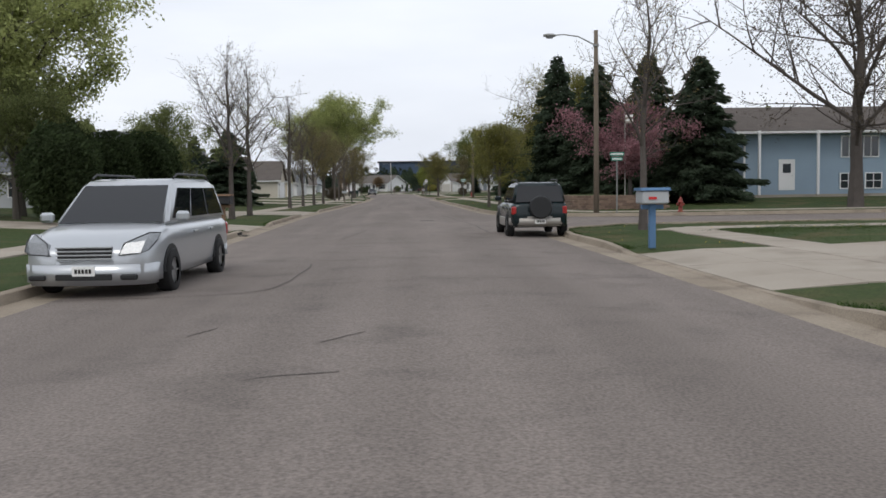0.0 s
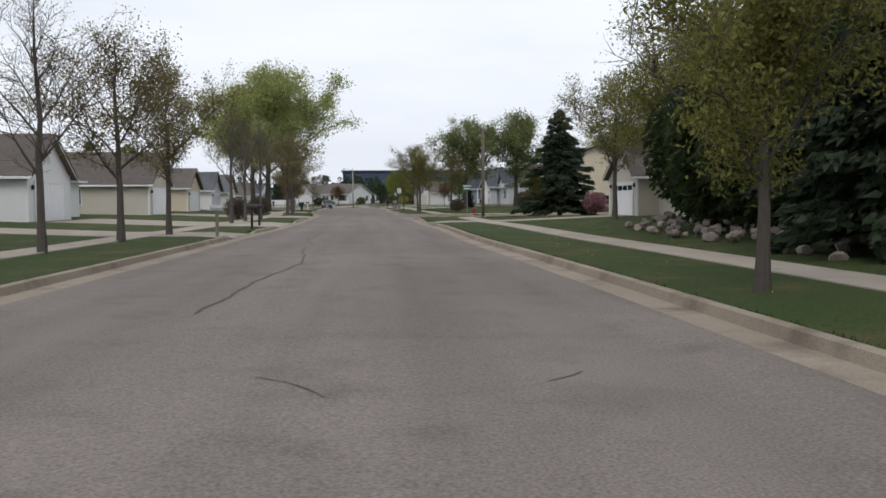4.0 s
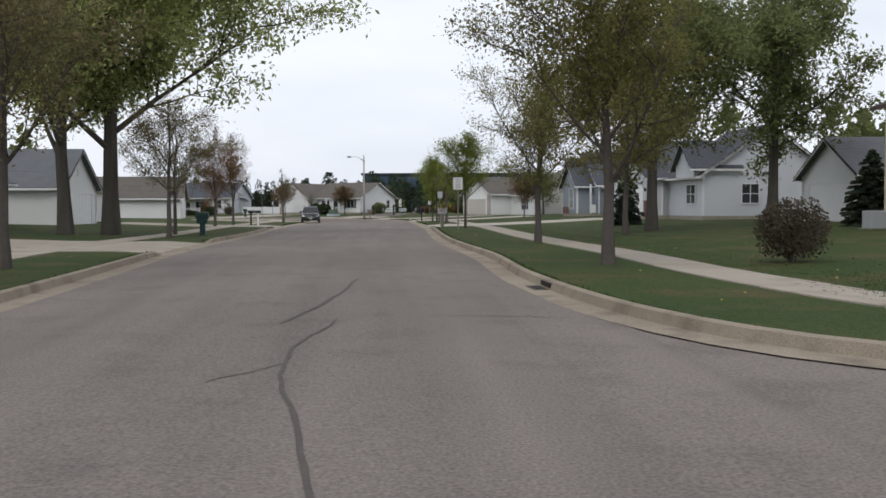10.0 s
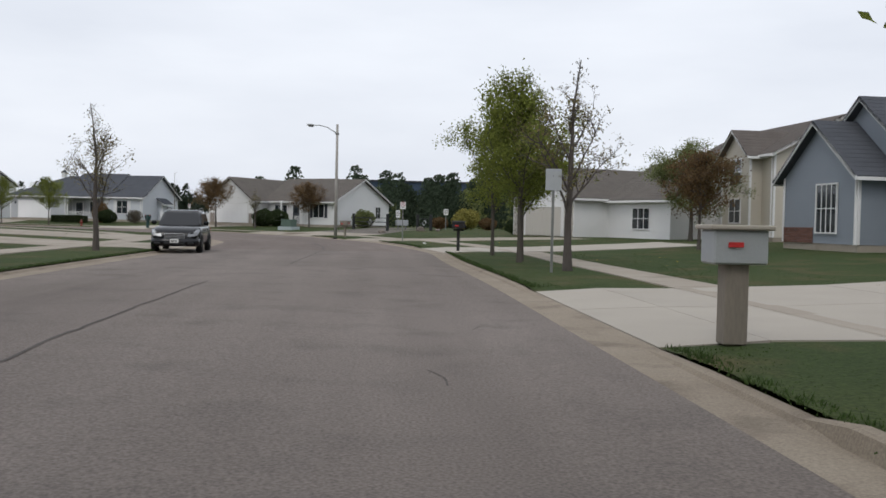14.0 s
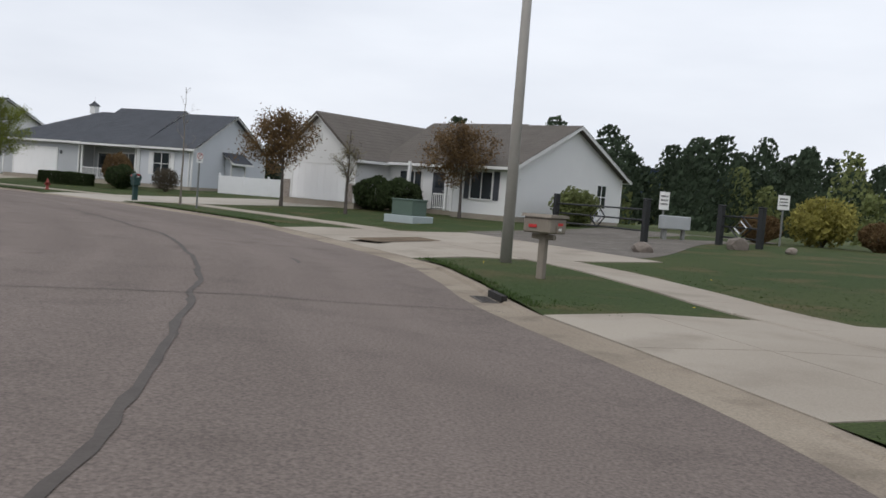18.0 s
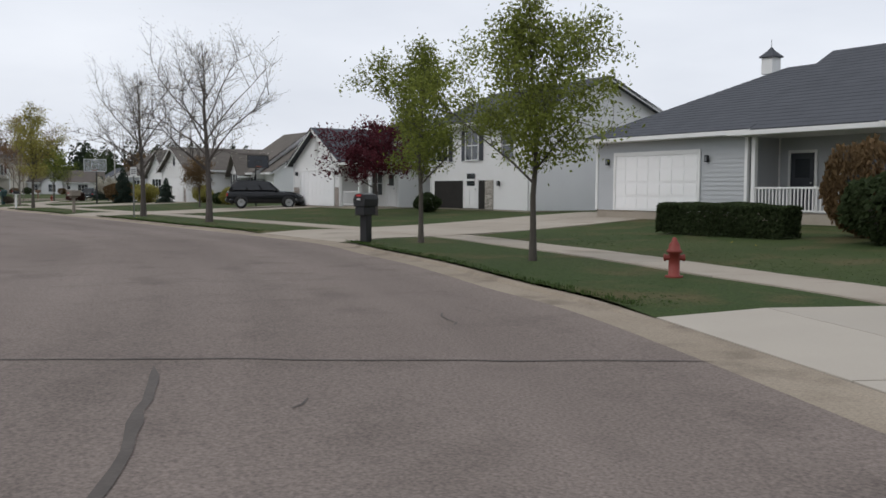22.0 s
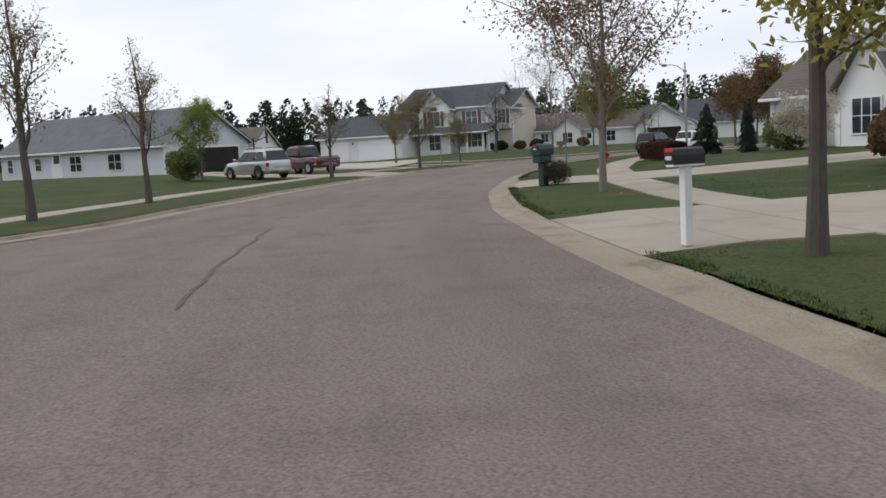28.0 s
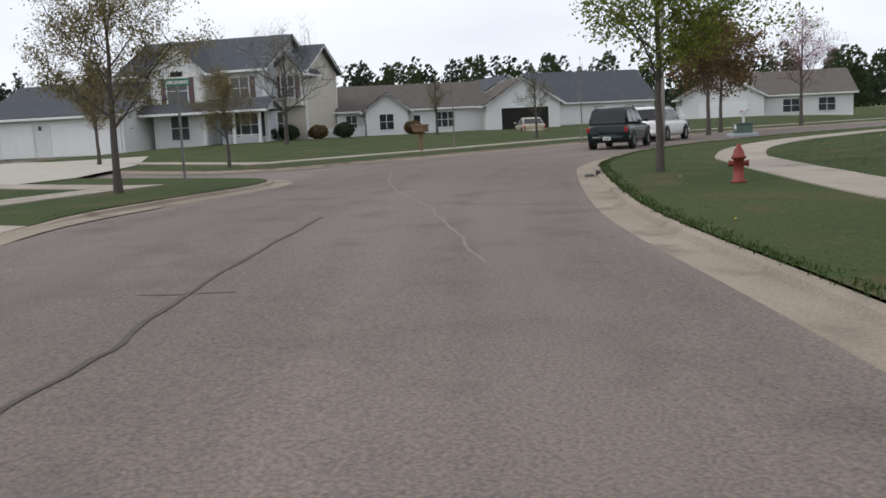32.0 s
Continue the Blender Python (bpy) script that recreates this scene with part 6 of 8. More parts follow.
for kind, x, y, s, lab in (
        ("shrub_bare", -15, 124.5, 1.3, "rounded twiggy shrub on the lawn"), ("shrub_bare", -15.67, 143.12, 1.4, "rounded twiggy shrub on the lawn"), ("shrub_bare", -16.66, 153.24, 1.2, "rounded twiggy shrub on the lawn"), ("shrub_pink", 11.87, 121.18, 0.8, "pink flowering shrub beside a garage"), ("shrub_bare", 4.67, 156.45, 1.1, "upright bare shrub on the lawn"), ("shrub_bare", 12.96, 160.39, 1.5, "twiggy shrub against the tan house"),
        ("shrub_round", 15.2, 217.9, 1.15, "clipped dark shrub by a house"), ("shrub_round", 15.7, 219.6, 1.2, "clipped dark shrub by a house"), ("shrub_round", 17.0, 224.2, 1.1, "clipped dark shrub by a house"), ("shrub_round", 16.9, 226.6, 1.0, "clipped dark shrub by a house"), ("shrub_yellow", 2.66, 288.89, 1.7, "yellow-green bush on the park lawn"), ("shrub_bronze", -0.14, 288.01, 0.9, "low bronze shrub on the park lawn"), ("shrub_bronze", 4.86, 287.78, 0.9, "low bronze shrub on the park lawn"), ("shrub_round", 4.91, 267.72, 1.1, "clipped round shrub at the garage corner"), ("shrub_bare", -7.96, 295.69, 1.2, "pale flowering shrub beside the gable wall"),
        ("shrub_round", -19.56, 298.19, 1.75, "spreading green shrub before the porch"), ("shrub_round", -17.85, 297.01, 1.7, "spreading green shrub before the porch"), ("shrub_green", -8.14, 293.69, 1.3, "pale green open shrub beside the gable wall"), ("shrub_bronze", -40.93, 308.77, 1.75, "tall bronze-green shrub by the porch"), ("shrub_round", -39.54, 306.79, 1.5, "rounded dark shrub by the house"), ("shrub_bare", -36.24, 306.6, 1.2, "bare twiggy shrub at the house corner"),
        ("shrub_yellow", -105.13, 320.16, 1.3, "yellow-green shrub by the garage"), ("shrub_yellow", -98.94, 322.1, 1.1, "yellow-green shrub by the garage"), ("shrub_bronze", -111.04, 320.46, 1.3, "bronze shrub by a driveway"), ("shrub_bronze", -113.57, 321.92, 1.2, "bronze shrub by a driveway"), ("shrub_yellow", -91.53, 320.33, 1.0, "yellow-green shrub by the house"), ("shrub_round", -93.54, 320.5, 0.8, "clipped shrub by the house"), ("shrub_green", -147, 302, 1.3, "green shrub beside a garage wall"), ("shrub_green", -133.0, 331.6, 1.3, "rounded olive shrub by the house wall"), ("shrub_bare", -120.15, 313.95, 0.6, "bare twining shrub beside the mailbox"),
        ("shrub_round", -202.24, 337.68, 1.1, "clipped dark shrub before the porch"), ("shrub_round", -201.68, 339.33, 1.1, "clipped dark shrub before the porch"), ("shrub_bronze", -200.66, 341.43, 0.8, "russet shrub before the porch"), ("shrub_round", -199.83, 343.31, 1.1, "clipped dark shrub before the porch"), ("shrub_bronze", -198.72, 349.03, 0.8, "dark red shrub by the low house"), ("shrub_green", -11.63, 33.26, 0.5, "low leafy plant round a mailbox post"), ("shrub_round", -23.21, 30.87, 1.2, "clipped hedge under a window"), ("shrub_round", -65.8, 316.44, 0.9, "clipped shrub by a white house"), ("shrub_bronze", -73.39, 323.34, 1.1, "dark shrub against a white house"), ("shrub_bronze", -76.3, 322.91, 1.1, "dark shrub against a white house")):
    d = min(((LINES[k] - np.array((x, y))) ** 2).sum(1).min() for k in LINES) ** 0.5
    plant(kind, x, y, lab, "shrub", s, x * 91 % 360, lawn_z(d) - 0.02, 0.6 if "tall bronze" in lab else 1.0, names=("stem", "foliage"))



def box_hedge(x, y, turn, length, depth, h, mat, label, seed, z=0.3):
    """A clipped hedge: stems inside a block of small leaves with an uneven face."""
    rng = random.Random(seed)
    t = thing("hedge", pose(x, y, z, 0, 0, turn), label, "hedge")
    wood_bm = bmesh.new()
    for k in range(int(length / 0.35)):
        a = (k + 0.5) * 0.35
        add_tube(wood_bm, [(a, 0, -0.1), (a + rng.uniform(-0.1, 0.1), rng.uniform(-0.2, 0.2), h * 0.8)], [0.02, 0.008], 4, False)
    part("stem", wood_bm, M["twig"], t)
    v, f = [], []
    for k in range(int(3400 * length * (depth + h) / 2)):
        face = rng.random()
        p = [rng.uniform(0, length), rng.uniform(-0.5, 0.5) * depth, rng.uniform(0.06, 1) * h]
        q = rng.random() ** 2 * 0.16
        if face < 0.5:
            p[1] = (-depth / 2 + q) * (1 if rng.random() < 0.7 else -1)
        elif face < 0.85:
            p[2] = h - q
        else:
            p[0] = q if rng.random() < 0.5 else length - q
        n = noise.noise(Vector((p[0] * 1.3, p[1] * 2 + seed, p[2] * 1.7))) * 0.11
        c = Vector((p[0], p[1] * (1 + n), p[2] * (1 + n) - 0.06 * (abs(p[1]) / depth * 2) ** 4))
        u = Vector((rng.gauss(0, 1), rng.gauss(0, 1), rng.gauss(0, 1))).normalized()
        w = u.orthogonal().normalized()
        e = u.cross(w)
        s = rng.uniform(0.04, 0.075)
        b = len(v)
        v += [tuple(c - w * s), tuple(c + e * s * 0.6), tuple(c + w * s), tuple(c - e * s * 0.6)]
        f.append((b, b + 1, b + 2, b + 3))
    part_mesh("foliage", quads(v, f), M[mat], t)


box_hedge(-139.3, 327.2, -8, 4.2, 1.1, 0.88, "leaf_russet", "clipped russet barberry hedge on a lawn", 61, 0.25)
box_hedge(-46.6, 308.5, -11.5, 4.4, 0.8, 0.85, "leaf_dark", "clipped dark green box hedge before the porch", 62, 0.35)

# ---------------------------------------------------------------- houses, right side
W2 = (2, 1)
house("blue_house", 18.9, 63.29, -0, "two-level blue sided house with white posts and a hipped brown roof", [(0, 16, 0, 9, 0, 4.6, "x", 1.7, "blue_siding")],
      [("door", 0, "f", 3, 0.3, 0.95, 2.05), ("post", 0, "f", 0.6, 0, 1.2, 4.4), ("post", 0, "f", 4.7, 0, 1.2, 4.4), ("post", 0, "f", 12, 0, 1.2, 4.4), ("window", 0, "f", 8.2, 2.6, 2.6, 1.4, (5, 0)), ("window", 0, "f", 7.4, 0.4, 1.1, 1.0, (2, 1)), ("window", 0, "f", 9.2, 0.4, 1.1, 1.0, (2, 1)), ("window", 0, "f", 13, 2.6, 1.6, 1.3, W2)], roof="shingle_brown", z=0.75, eave=0.9)
house("white_garage_house", 12.3, 118.46, -90.3, "low cream house with a gabled two-car garage", [(0, 7, 0, 8, 0, 2.7, "y", 1.9, "cream_siding"), (7, 18, 1.5, 10, 0, 2.6, "x", 1.9, "cream_siding")],
      [("garage", 0, "f", 3.6, 0, 4.9, 2.15, ("garage_white", True)), ("lampfix", 0, "f", 0.6, 1.9, 0, 0), ("lampfix", 0, "f", 6.6, 1.9, 0, 0), ("window", 1, "f", 10, 0.9, 1.6, 1.2, W2), ("window", 1, "f", 14.5, 0.9, 2.2, 1.3, (3, 1)), ("vent", 0, "f", 3.5, 3.5, 0.5, 0.6)], roof="shingle_brown", z=0.4)
house("tan_house", 15.96, 161.75, -0.2, "two-storey tan sided house with brown trim and a brown roof", [(0, 12, 0, 11.4, 0, 5.2, "y", 2.1, "tan_siding")],
      [("window", 0, "f", 3.2, 3.1, 1.1, 1.1, (1, 1, "trim_white", "trim_brown")), ("window", 0, "f", 8.4, 3.1, 1.1, 1.1, (1, 1, "trim_white", "trim_brown")), ("window", 0, "f", 3, 0.4, 1.7, 1.1, W2), ("window", 0, "f", 7.5, 0.4, 1.2, 1.1, W2), ("window", 0, "l", 3.5, 3.1, 0.7, 1.3, (1, 1)), ("window", 0, "l", 8.5, 3.1, 0.7, 1.3, (1, 1)), ("window", 0, "l", 2.5, 0.4, 0.8, 1.3, (1, 1)), ("window", 0, "l", 9.5, 0.3, 0.8, 1.6, (1, 1)), ("chimney", 0, "f", 9, 6.4, 0.5, 1.6)], roof="shingle_brown", trim="trim_brown", z=0.5)
house("white_house", 20.2, 190.5, -90, "low white sided house with a grey roof behind trees", [(0, 7, 0, 8, 0, 2.7, "y", 2.0), (7, 13, 1, 9, 0, 2.7, "x", 1.9)], [("garage", 0, "f", 3.5, 0, 4.9, 2.15), ("window", 1, "f", 10, 0.9, 1.8, 1.3, W2)], z=0.6)
house("grey_blue_house", 14.05, 210.5, -86, "grey-blue sided house with a gabled bay, porch and white double garage", [(-1.4, 6.2, 0, 8, 0, 2.95, "y", 1.95, "pale_siding"), (-6.0, 6.2, 1.0, 10, 0, 2.95, "y", 3.0, "pale_siding"), (-20.2, -6.0, 4.0, 12.5, 0, 2.95, "x", 3.2, "pale_siding"), (-26.4, -20.2, 1.5, 9, 0, 3.05, "y", 2.3, "slate_siding"), (-26.9, -18.1, 3.2, 12, 0, 3.1, "y", 3.3, "slate_siding"), (6.2, 12.6, 1.6, 11, 0, 2.95, "x", 3.3, "pale_siding"), (9.2, 12.4, 1.0, 4, 2.7, 3.6, "y", 1.6, "pale_siding")],
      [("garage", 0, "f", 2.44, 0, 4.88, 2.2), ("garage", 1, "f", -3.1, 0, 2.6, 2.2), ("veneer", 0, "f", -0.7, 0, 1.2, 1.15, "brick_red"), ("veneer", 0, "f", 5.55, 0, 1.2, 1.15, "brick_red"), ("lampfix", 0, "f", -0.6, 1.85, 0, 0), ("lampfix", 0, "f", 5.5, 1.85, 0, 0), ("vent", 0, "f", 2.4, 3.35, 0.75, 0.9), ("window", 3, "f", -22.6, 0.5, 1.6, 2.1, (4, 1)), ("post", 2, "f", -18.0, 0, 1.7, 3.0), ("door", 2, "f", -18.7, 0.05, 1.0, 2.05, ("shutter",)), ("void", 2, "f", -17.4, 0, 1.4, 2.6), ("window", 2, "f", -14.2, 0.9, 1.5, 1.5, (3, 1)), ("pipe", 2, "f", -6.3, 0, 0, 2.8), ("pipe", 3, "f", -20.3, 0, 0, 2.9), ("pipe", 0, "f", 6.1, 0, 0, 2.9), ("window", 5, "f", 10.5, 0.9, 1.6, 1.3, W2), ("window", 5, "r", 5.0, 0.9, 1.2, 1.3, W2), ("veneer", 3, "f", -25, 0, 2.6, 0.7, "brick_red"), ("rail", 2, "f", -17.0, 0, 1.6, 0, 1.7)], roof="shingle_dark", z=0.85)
house("cream_two_storey_house", 17.0, 263.0, -86, "cream two-storey house with a gabled dormer and brown roof behind trees", [(0, 14, 0.4, 9, 0, 5.3, "x", 2.3, "cream_siding"), (8.4, 12.4, -0.4, 4, 0, 5.3, "y", 1.5, "cream_siding")], [("window", 0, "f", 3, 3.4, 1.4, 1.4, (2, 1)), ("window", 1, "f", 10.4, 3.4, 1.6, 1.6, (2, 1)), ("window", 1, "f", 10.4, 0.9, 1.6, 1.5, (2, 1)), ("window", 0, "r", 5, 3.0, 1.4, 1.4, (2, 1)), ("pipe", 0, "f", 13.8, 0, 0, 5.0)], roof="shingle_brown", z=0.9)
house("brick_garage_house", 4.6, 266.23, -66.5, "white sided house with brick garage front and a tan garage door", [(0, 8.2, 0, 9, 0, 2.9, "y", 2.2), (8.2, 15, 3, 12, 0, 2.8, "x", 2.6)],
      [("veneer", 0, "f", 0.75, 0, 1.5, 2.85, "brick_pale"), ("veneer", 0, "f", 7.6, 0, 1.2, 2.85, "brick_pale"), ("garage", 0, "f", 4.2, 0, 4.9, 2.15, ("garage_tan",)), ("lampfix", 0, "f", 0.9, 1.9, 0, 0), ("vent", 0, "f", 4.1, 3.5, 0.5, 0.8), ("window", 1, "f", 12, 0.7, 1.8, 1.4, (3, 1))], roof="shingle_tan", z=0.55)
house("porch_house", -25.68, 302.82, -32.2, "white sided ranch house with a columned porch and brown-grey roof", [(0, 6.5, -1.2, 8.5, 0, 2.7, "y", 2.4), (6.5, 13, 1.5, 10, 0, 2.7, "x", 2.5), (13, 17, -0.2, 10.8, 0, 2.6, "x", 2.5)],
      [("garage", 0, "f", 3.4, 0, 4.7, 2.15), ("veneer", 0, "f", 0.45, 0, 0.7, 1.1), ("veneer", 0, "f", 6.2, 0, 0.5, 1.1), ("vent", 0, "f", 3.2, 3.4, 0.5, 0.7), ("window", 1, "f", 8.4, 0.6, 1.7, 1.5, (3, 0)), ("door", 1, "f", 10.6, 0.05, 0.95, 2.05, ("shutter",)), ("window", 1, "f", 12, 0.4, 0.8, 1.7, (2, 1)), ("post", 1, "f", 9.6, 0, 1.5, 2.6), ("post", 1, "f", 12.4, 0, 1.5, 2.6), ("rail", 1, "f", 12.2, 0, 1.4, 0, 1.5), ("window", 2, "f", 15, 0.8, 1.4, 1.4, (2, 0, "trim_white", "shutter")), ("window", 2, "r", 8.5, 0.8, 1.0, 1.3, W2), ("pipe", 2, "f", 16.8, 0, 0, 2.5), ("pipe", 1, "f", 12.8, 0, 0, 2.6)], roof="shingle_tan", z=0.8)
house("cupola_house", -54.5, 315.65, -11.5, "pale grey sided ranch house with a porch, dark shingles and cupola", [(0, 7.6, 0, 10.4, 0, 2.95, "x", 2.55, "grey_siding", 0, "l"), (7.6, 13.2, 1.7, 10.4, 0, 2.95, "x", 2.95, "grey_siding", 1.7), (13.2, 18.1, 0, 10.4, 0, 2.95, "x", 2.75, "pale_siding"), (17.5, 18.7, 4.4, 6.4, 0, 2.3, "y", 0.45, "pale_siding")],
      [("garage", 0, "f", 3.3, 0, 4.3, 2.15), ("lampfix", 0, "f", 0.7, 1.8, 0, 0), ("lampfix", 0, "f", 5.9, 1.8, 0, 0), ("door", 1, "f", 8.6, 0.05, 0.95, 2.05, ("shutter",)), ("window", 1, "f", 11.0, 0.6, 1.8, 1.6, (2, 0)), ("rail", 1, "f", 10.4, 0, 5.2, 0, 1.6), ("post", 1, "f", 7.85, 0, 1.6, 2.9), ("post", 1, "f", 12.95, 0, 1.6, 2.9), ("window", 2, "f", 15.4, 0.8, 1.4, 1.6, (2, 1, "trim_white", "trim_white")), ("pipe", 2, "f", 13.4, 0, 0, 2.8), ("pipe", 2, "f", 17.9, 0, 0, 2.8)], roof="shingle_dark", z=0.8)
cup = thing("cupola", pose(-49.2, 319.9, 6.5, 0, 0, -11.5) @ Matrix.Scale(0.66, 4), "small white louvred cupola with a dark cap on a roof ridge", "cupola")
part("base", box(-0.4, 0.4, -0.4, 0.4, -0.35, 0.65, 0.02), M["trim_white"], cup)
part("cap", loft([[(sx * w, sy * w, zz) for sx, sy in ((-1, -1), (1, -1), (1, 1), (-1, 1))] for w, zz in ((0.52, 0.65), (0.5, 0.72), (0.18, 1.05), (0.02, 1.3))]), M["shingle_dark"], cup)
part("weathervane", tube([(0, 0, 1.25), (0, 0, 1.75)], 0.015, 5), M["black"], cup)
house("white_split_house", -70.2, 320.7, -13, "white two-storey house with a flat shade-coloured entry and dark roof", [(0.2, 9.9, 0, 9, 0, 4.6, "x", 2.0)],
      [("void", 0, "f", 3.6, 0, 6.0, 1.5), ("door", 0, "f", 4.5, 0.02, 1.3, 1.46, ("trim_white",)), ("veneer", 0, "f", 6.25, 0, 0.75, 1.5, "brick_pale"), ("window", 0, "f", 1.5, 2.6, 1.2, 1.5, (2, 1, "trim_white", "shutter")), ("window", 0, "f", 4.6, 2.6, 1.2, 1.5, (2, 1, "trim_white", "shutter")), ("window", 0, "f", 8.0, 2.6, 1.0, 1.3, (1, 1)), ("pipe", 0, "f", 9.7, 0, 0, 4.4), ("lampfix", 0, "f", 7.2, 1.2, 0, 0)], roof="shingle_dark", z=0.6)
house("garage_porch_house", -81.4, 319.6, -11, "white house with a garage gable, railed porch and dark roof", [(-1.2, 5.9, 0, 8, 0, 2.75, "y", 2.0), (5.9, 9.5, 1.9, 8.0, 0, 2.75, "x", 2.3, None, 1.9)],
      [("garage", 0, "f", 2.44, 0, 4.88, 2.15), ("lampfix", 0, "f", -0.6, 1.9, 0, 0), ("lampfix", 0, "f", 5.3, 1.9, 0, 0), ("veneer", 0, "f", 5.4, 0, 0.95, 1.15), ("veneer", 0, "f", -0.75, 0, 0.8, 1.15), ("vent", 0, "f", 2.35, 3.2, 0.5, 0.9), ("window", 1, "f", 7.0, 0.7, 1.3, 1.4, (2, 1)), ("door", 1, "f", 8.7, 0.05, 0.95, 2.05), ("post", 1, "f", 8.1, 0, 1.8, 2.7), ("post", 1, "f", 9.4, 0, 1.8, 2.7), ("rail", 1, "f", 7.05, 0, 2.1, 0, 1.8), ("pipe", 0, "f", 5.8, 0, 0, 2.7)], roof="shingle_dark", z=0.58)
house("arched_vent_house", -108.45, 323.7, -10, "white sided house with garage gable, arched vent and brown-grey roof", [(-1.2, 6.0, 0, 9.5, 0, 2.9, "y", 1.8), (6.0, 10.4, 4.3, 13.7, 0, 2.75, "x", 3.2), (10.4, 12.4, 5.1, 12.9, 0, 2.75, "x", 2.65), (7.0, 9.1, 3.5, 6, 0, 2.75, "y", 1.35)],
      [("garage", 0, "f", 2.44, 0, 4.88, 2.15), ("vent", 0, "f", 2.4, 3.2, 0.45, 0.9, "shutter"), ("lampfix", 0, "f", 5.4, 1.9, 0, 0), ("veneer", 0, "f", -0.7, 0, 0.9, 1.1), ("veneer", 0, "f", 5.5, 0, 0.8, 1.1), ("window", 3, "f", 8.05, 0.75, 1.2, 1.7, (2, 0, "trim_white", "shutter")), ("window", 1, "f", 9.8, 0.8, 0.7, 1.4, (1, 1, "trim_white", "shutter")), ("door", 1, "f", 6.5, 0.05, 0.9, 2.05), ("pipe", 0, "f", 5.9, 0, 0, 2.8), ("lampfix", 0, "r", 2, 1.9, 0, 0)], roof="shingle_tan", z=0.42)
house("tan_gable_house", -135.6, 332.2, 13, "grey-cream sided house with a porch gable and brown-grey roof", [(0, 5.4, 0.4, 9, 0, 2.8, "x", 2.9, "pale_siding"), (5.4, 8.4, -1.0, 5, 0, 2.9, "y", 2.3, "white_siding"), (8.4, 12.5, 0.8, 9, 0, 2.8, "x", 2.6, "pale_siding")],
      [("window", 1, "f", 6.9, 0.6, 1.5, 1.6, (3, 1)), ("window", 2, "f", 10.6, 0.6, 1.6, 1.5, (3, 1)), ("door", 0, "f", 4.6, 0.05, 0.95, 2.05), ("post", 0, "f", 3.7, 0, 1.1, 2.7), ("post", 0, "f", 5.1, 0, 1.1, 2.7), ("window", 0, "f", 1.6, 0.8, 1.2, 1.3, W2), ("pipe", 0, "f", 0.2, 0, 0, 2.7)], roof="shingle_tan", z=0.5)

# ---------------------------------------------------------------- houses, left side
LEFT_HOUSES = ((-23.08, 11.87, "white_siding", "shingle_grey", "white sided house with a grey roof and garage"), (-26.3, 43.85, "cream_siding", "shingle_brown", "cream house half hidden behind dark shrubs"), (-24.3, 69.3, "grey_siding", "shingle_grey", "pale grey house with a steep front gable"), (-23.69, 90.79, "pale_siding", "shingle_grey", "pale grey house with a grey roof and garage"), (-23.12, 112.65, "white_siding", "shingle_brown", "white house with a brown roof and garage"), (-22.6, 137.64, "cream_siding", "shingle_brown", "cream sided garage house with a brown roof"), (-24.55, 162.81, "tan_siding", "shingle_tan", "tan house behind tall pale trees"), (-25.62, 183.54, "white_siding", "shingle_grey", "white house with a gabled garage"), (-26.89, 205.32, "white_siding", "shingle_grey", "white house with a gabled garage"))
for i, (x, y, wm, rm, lab) in enumerate(LEFT_HOUSES):
    g = 2.0 + 0.25 * (i % 3)
    house("house", x - 2.5, y - 7, 90, lab, [(0, 7, -2, 8, 0, 2.7, "y", g, wm), (7, 15, 0, 9, 0, 2.7, "x", 2.2, wm)],
          [("garage", 0, "f", 3.5, 0, 4.8, 2.15), ("lampfix", 0, "f", 0.6, 1.8, 0, 0), ("vent", 0, "f", 3.5, 3.4, 0.5, 0.6), ("window", 1, "f", 12.2, 0.8, 2.0, 1.4, (3, 1)), ("door", 1, "f", 8.6, 0.05, 0.95, 2.05), ("window", 0, "l", 4, 0.9, 1.1, 1.2, W2)], roof=rm, z=0.45)
house("long_white_house", -178.86, 286.29, 44.3, "long low white house with a deck and an open garage", [(0, 20, 0, 9, 0, 2.6, "x", 2.7, "pale_siding")],
      [("window", 0, "f", 1.2, 0.9, 0.7, 1.1, (1, 1)), ("window", 0, "f", 3.2, 0.9, 0.7, 1.1, (1, 1)), ("window", 0, "f", 5.0, 1.0, 0.8, 1.0, (1, 1)), ("door", 0, "f", 7.4, 0.3, 1.2, 2.0), ("window", 0, "f", 9.8, 0.8, 1.4, 1.2, W2), ("window", 0, "f", 14.5, 0.8, 1.5, 1.2, W2), ("garage", 0, "r", 5.6, 0, 4.6, 2.15, ("garage_white", False, True))], roof="shingle_grey", z=0.3)
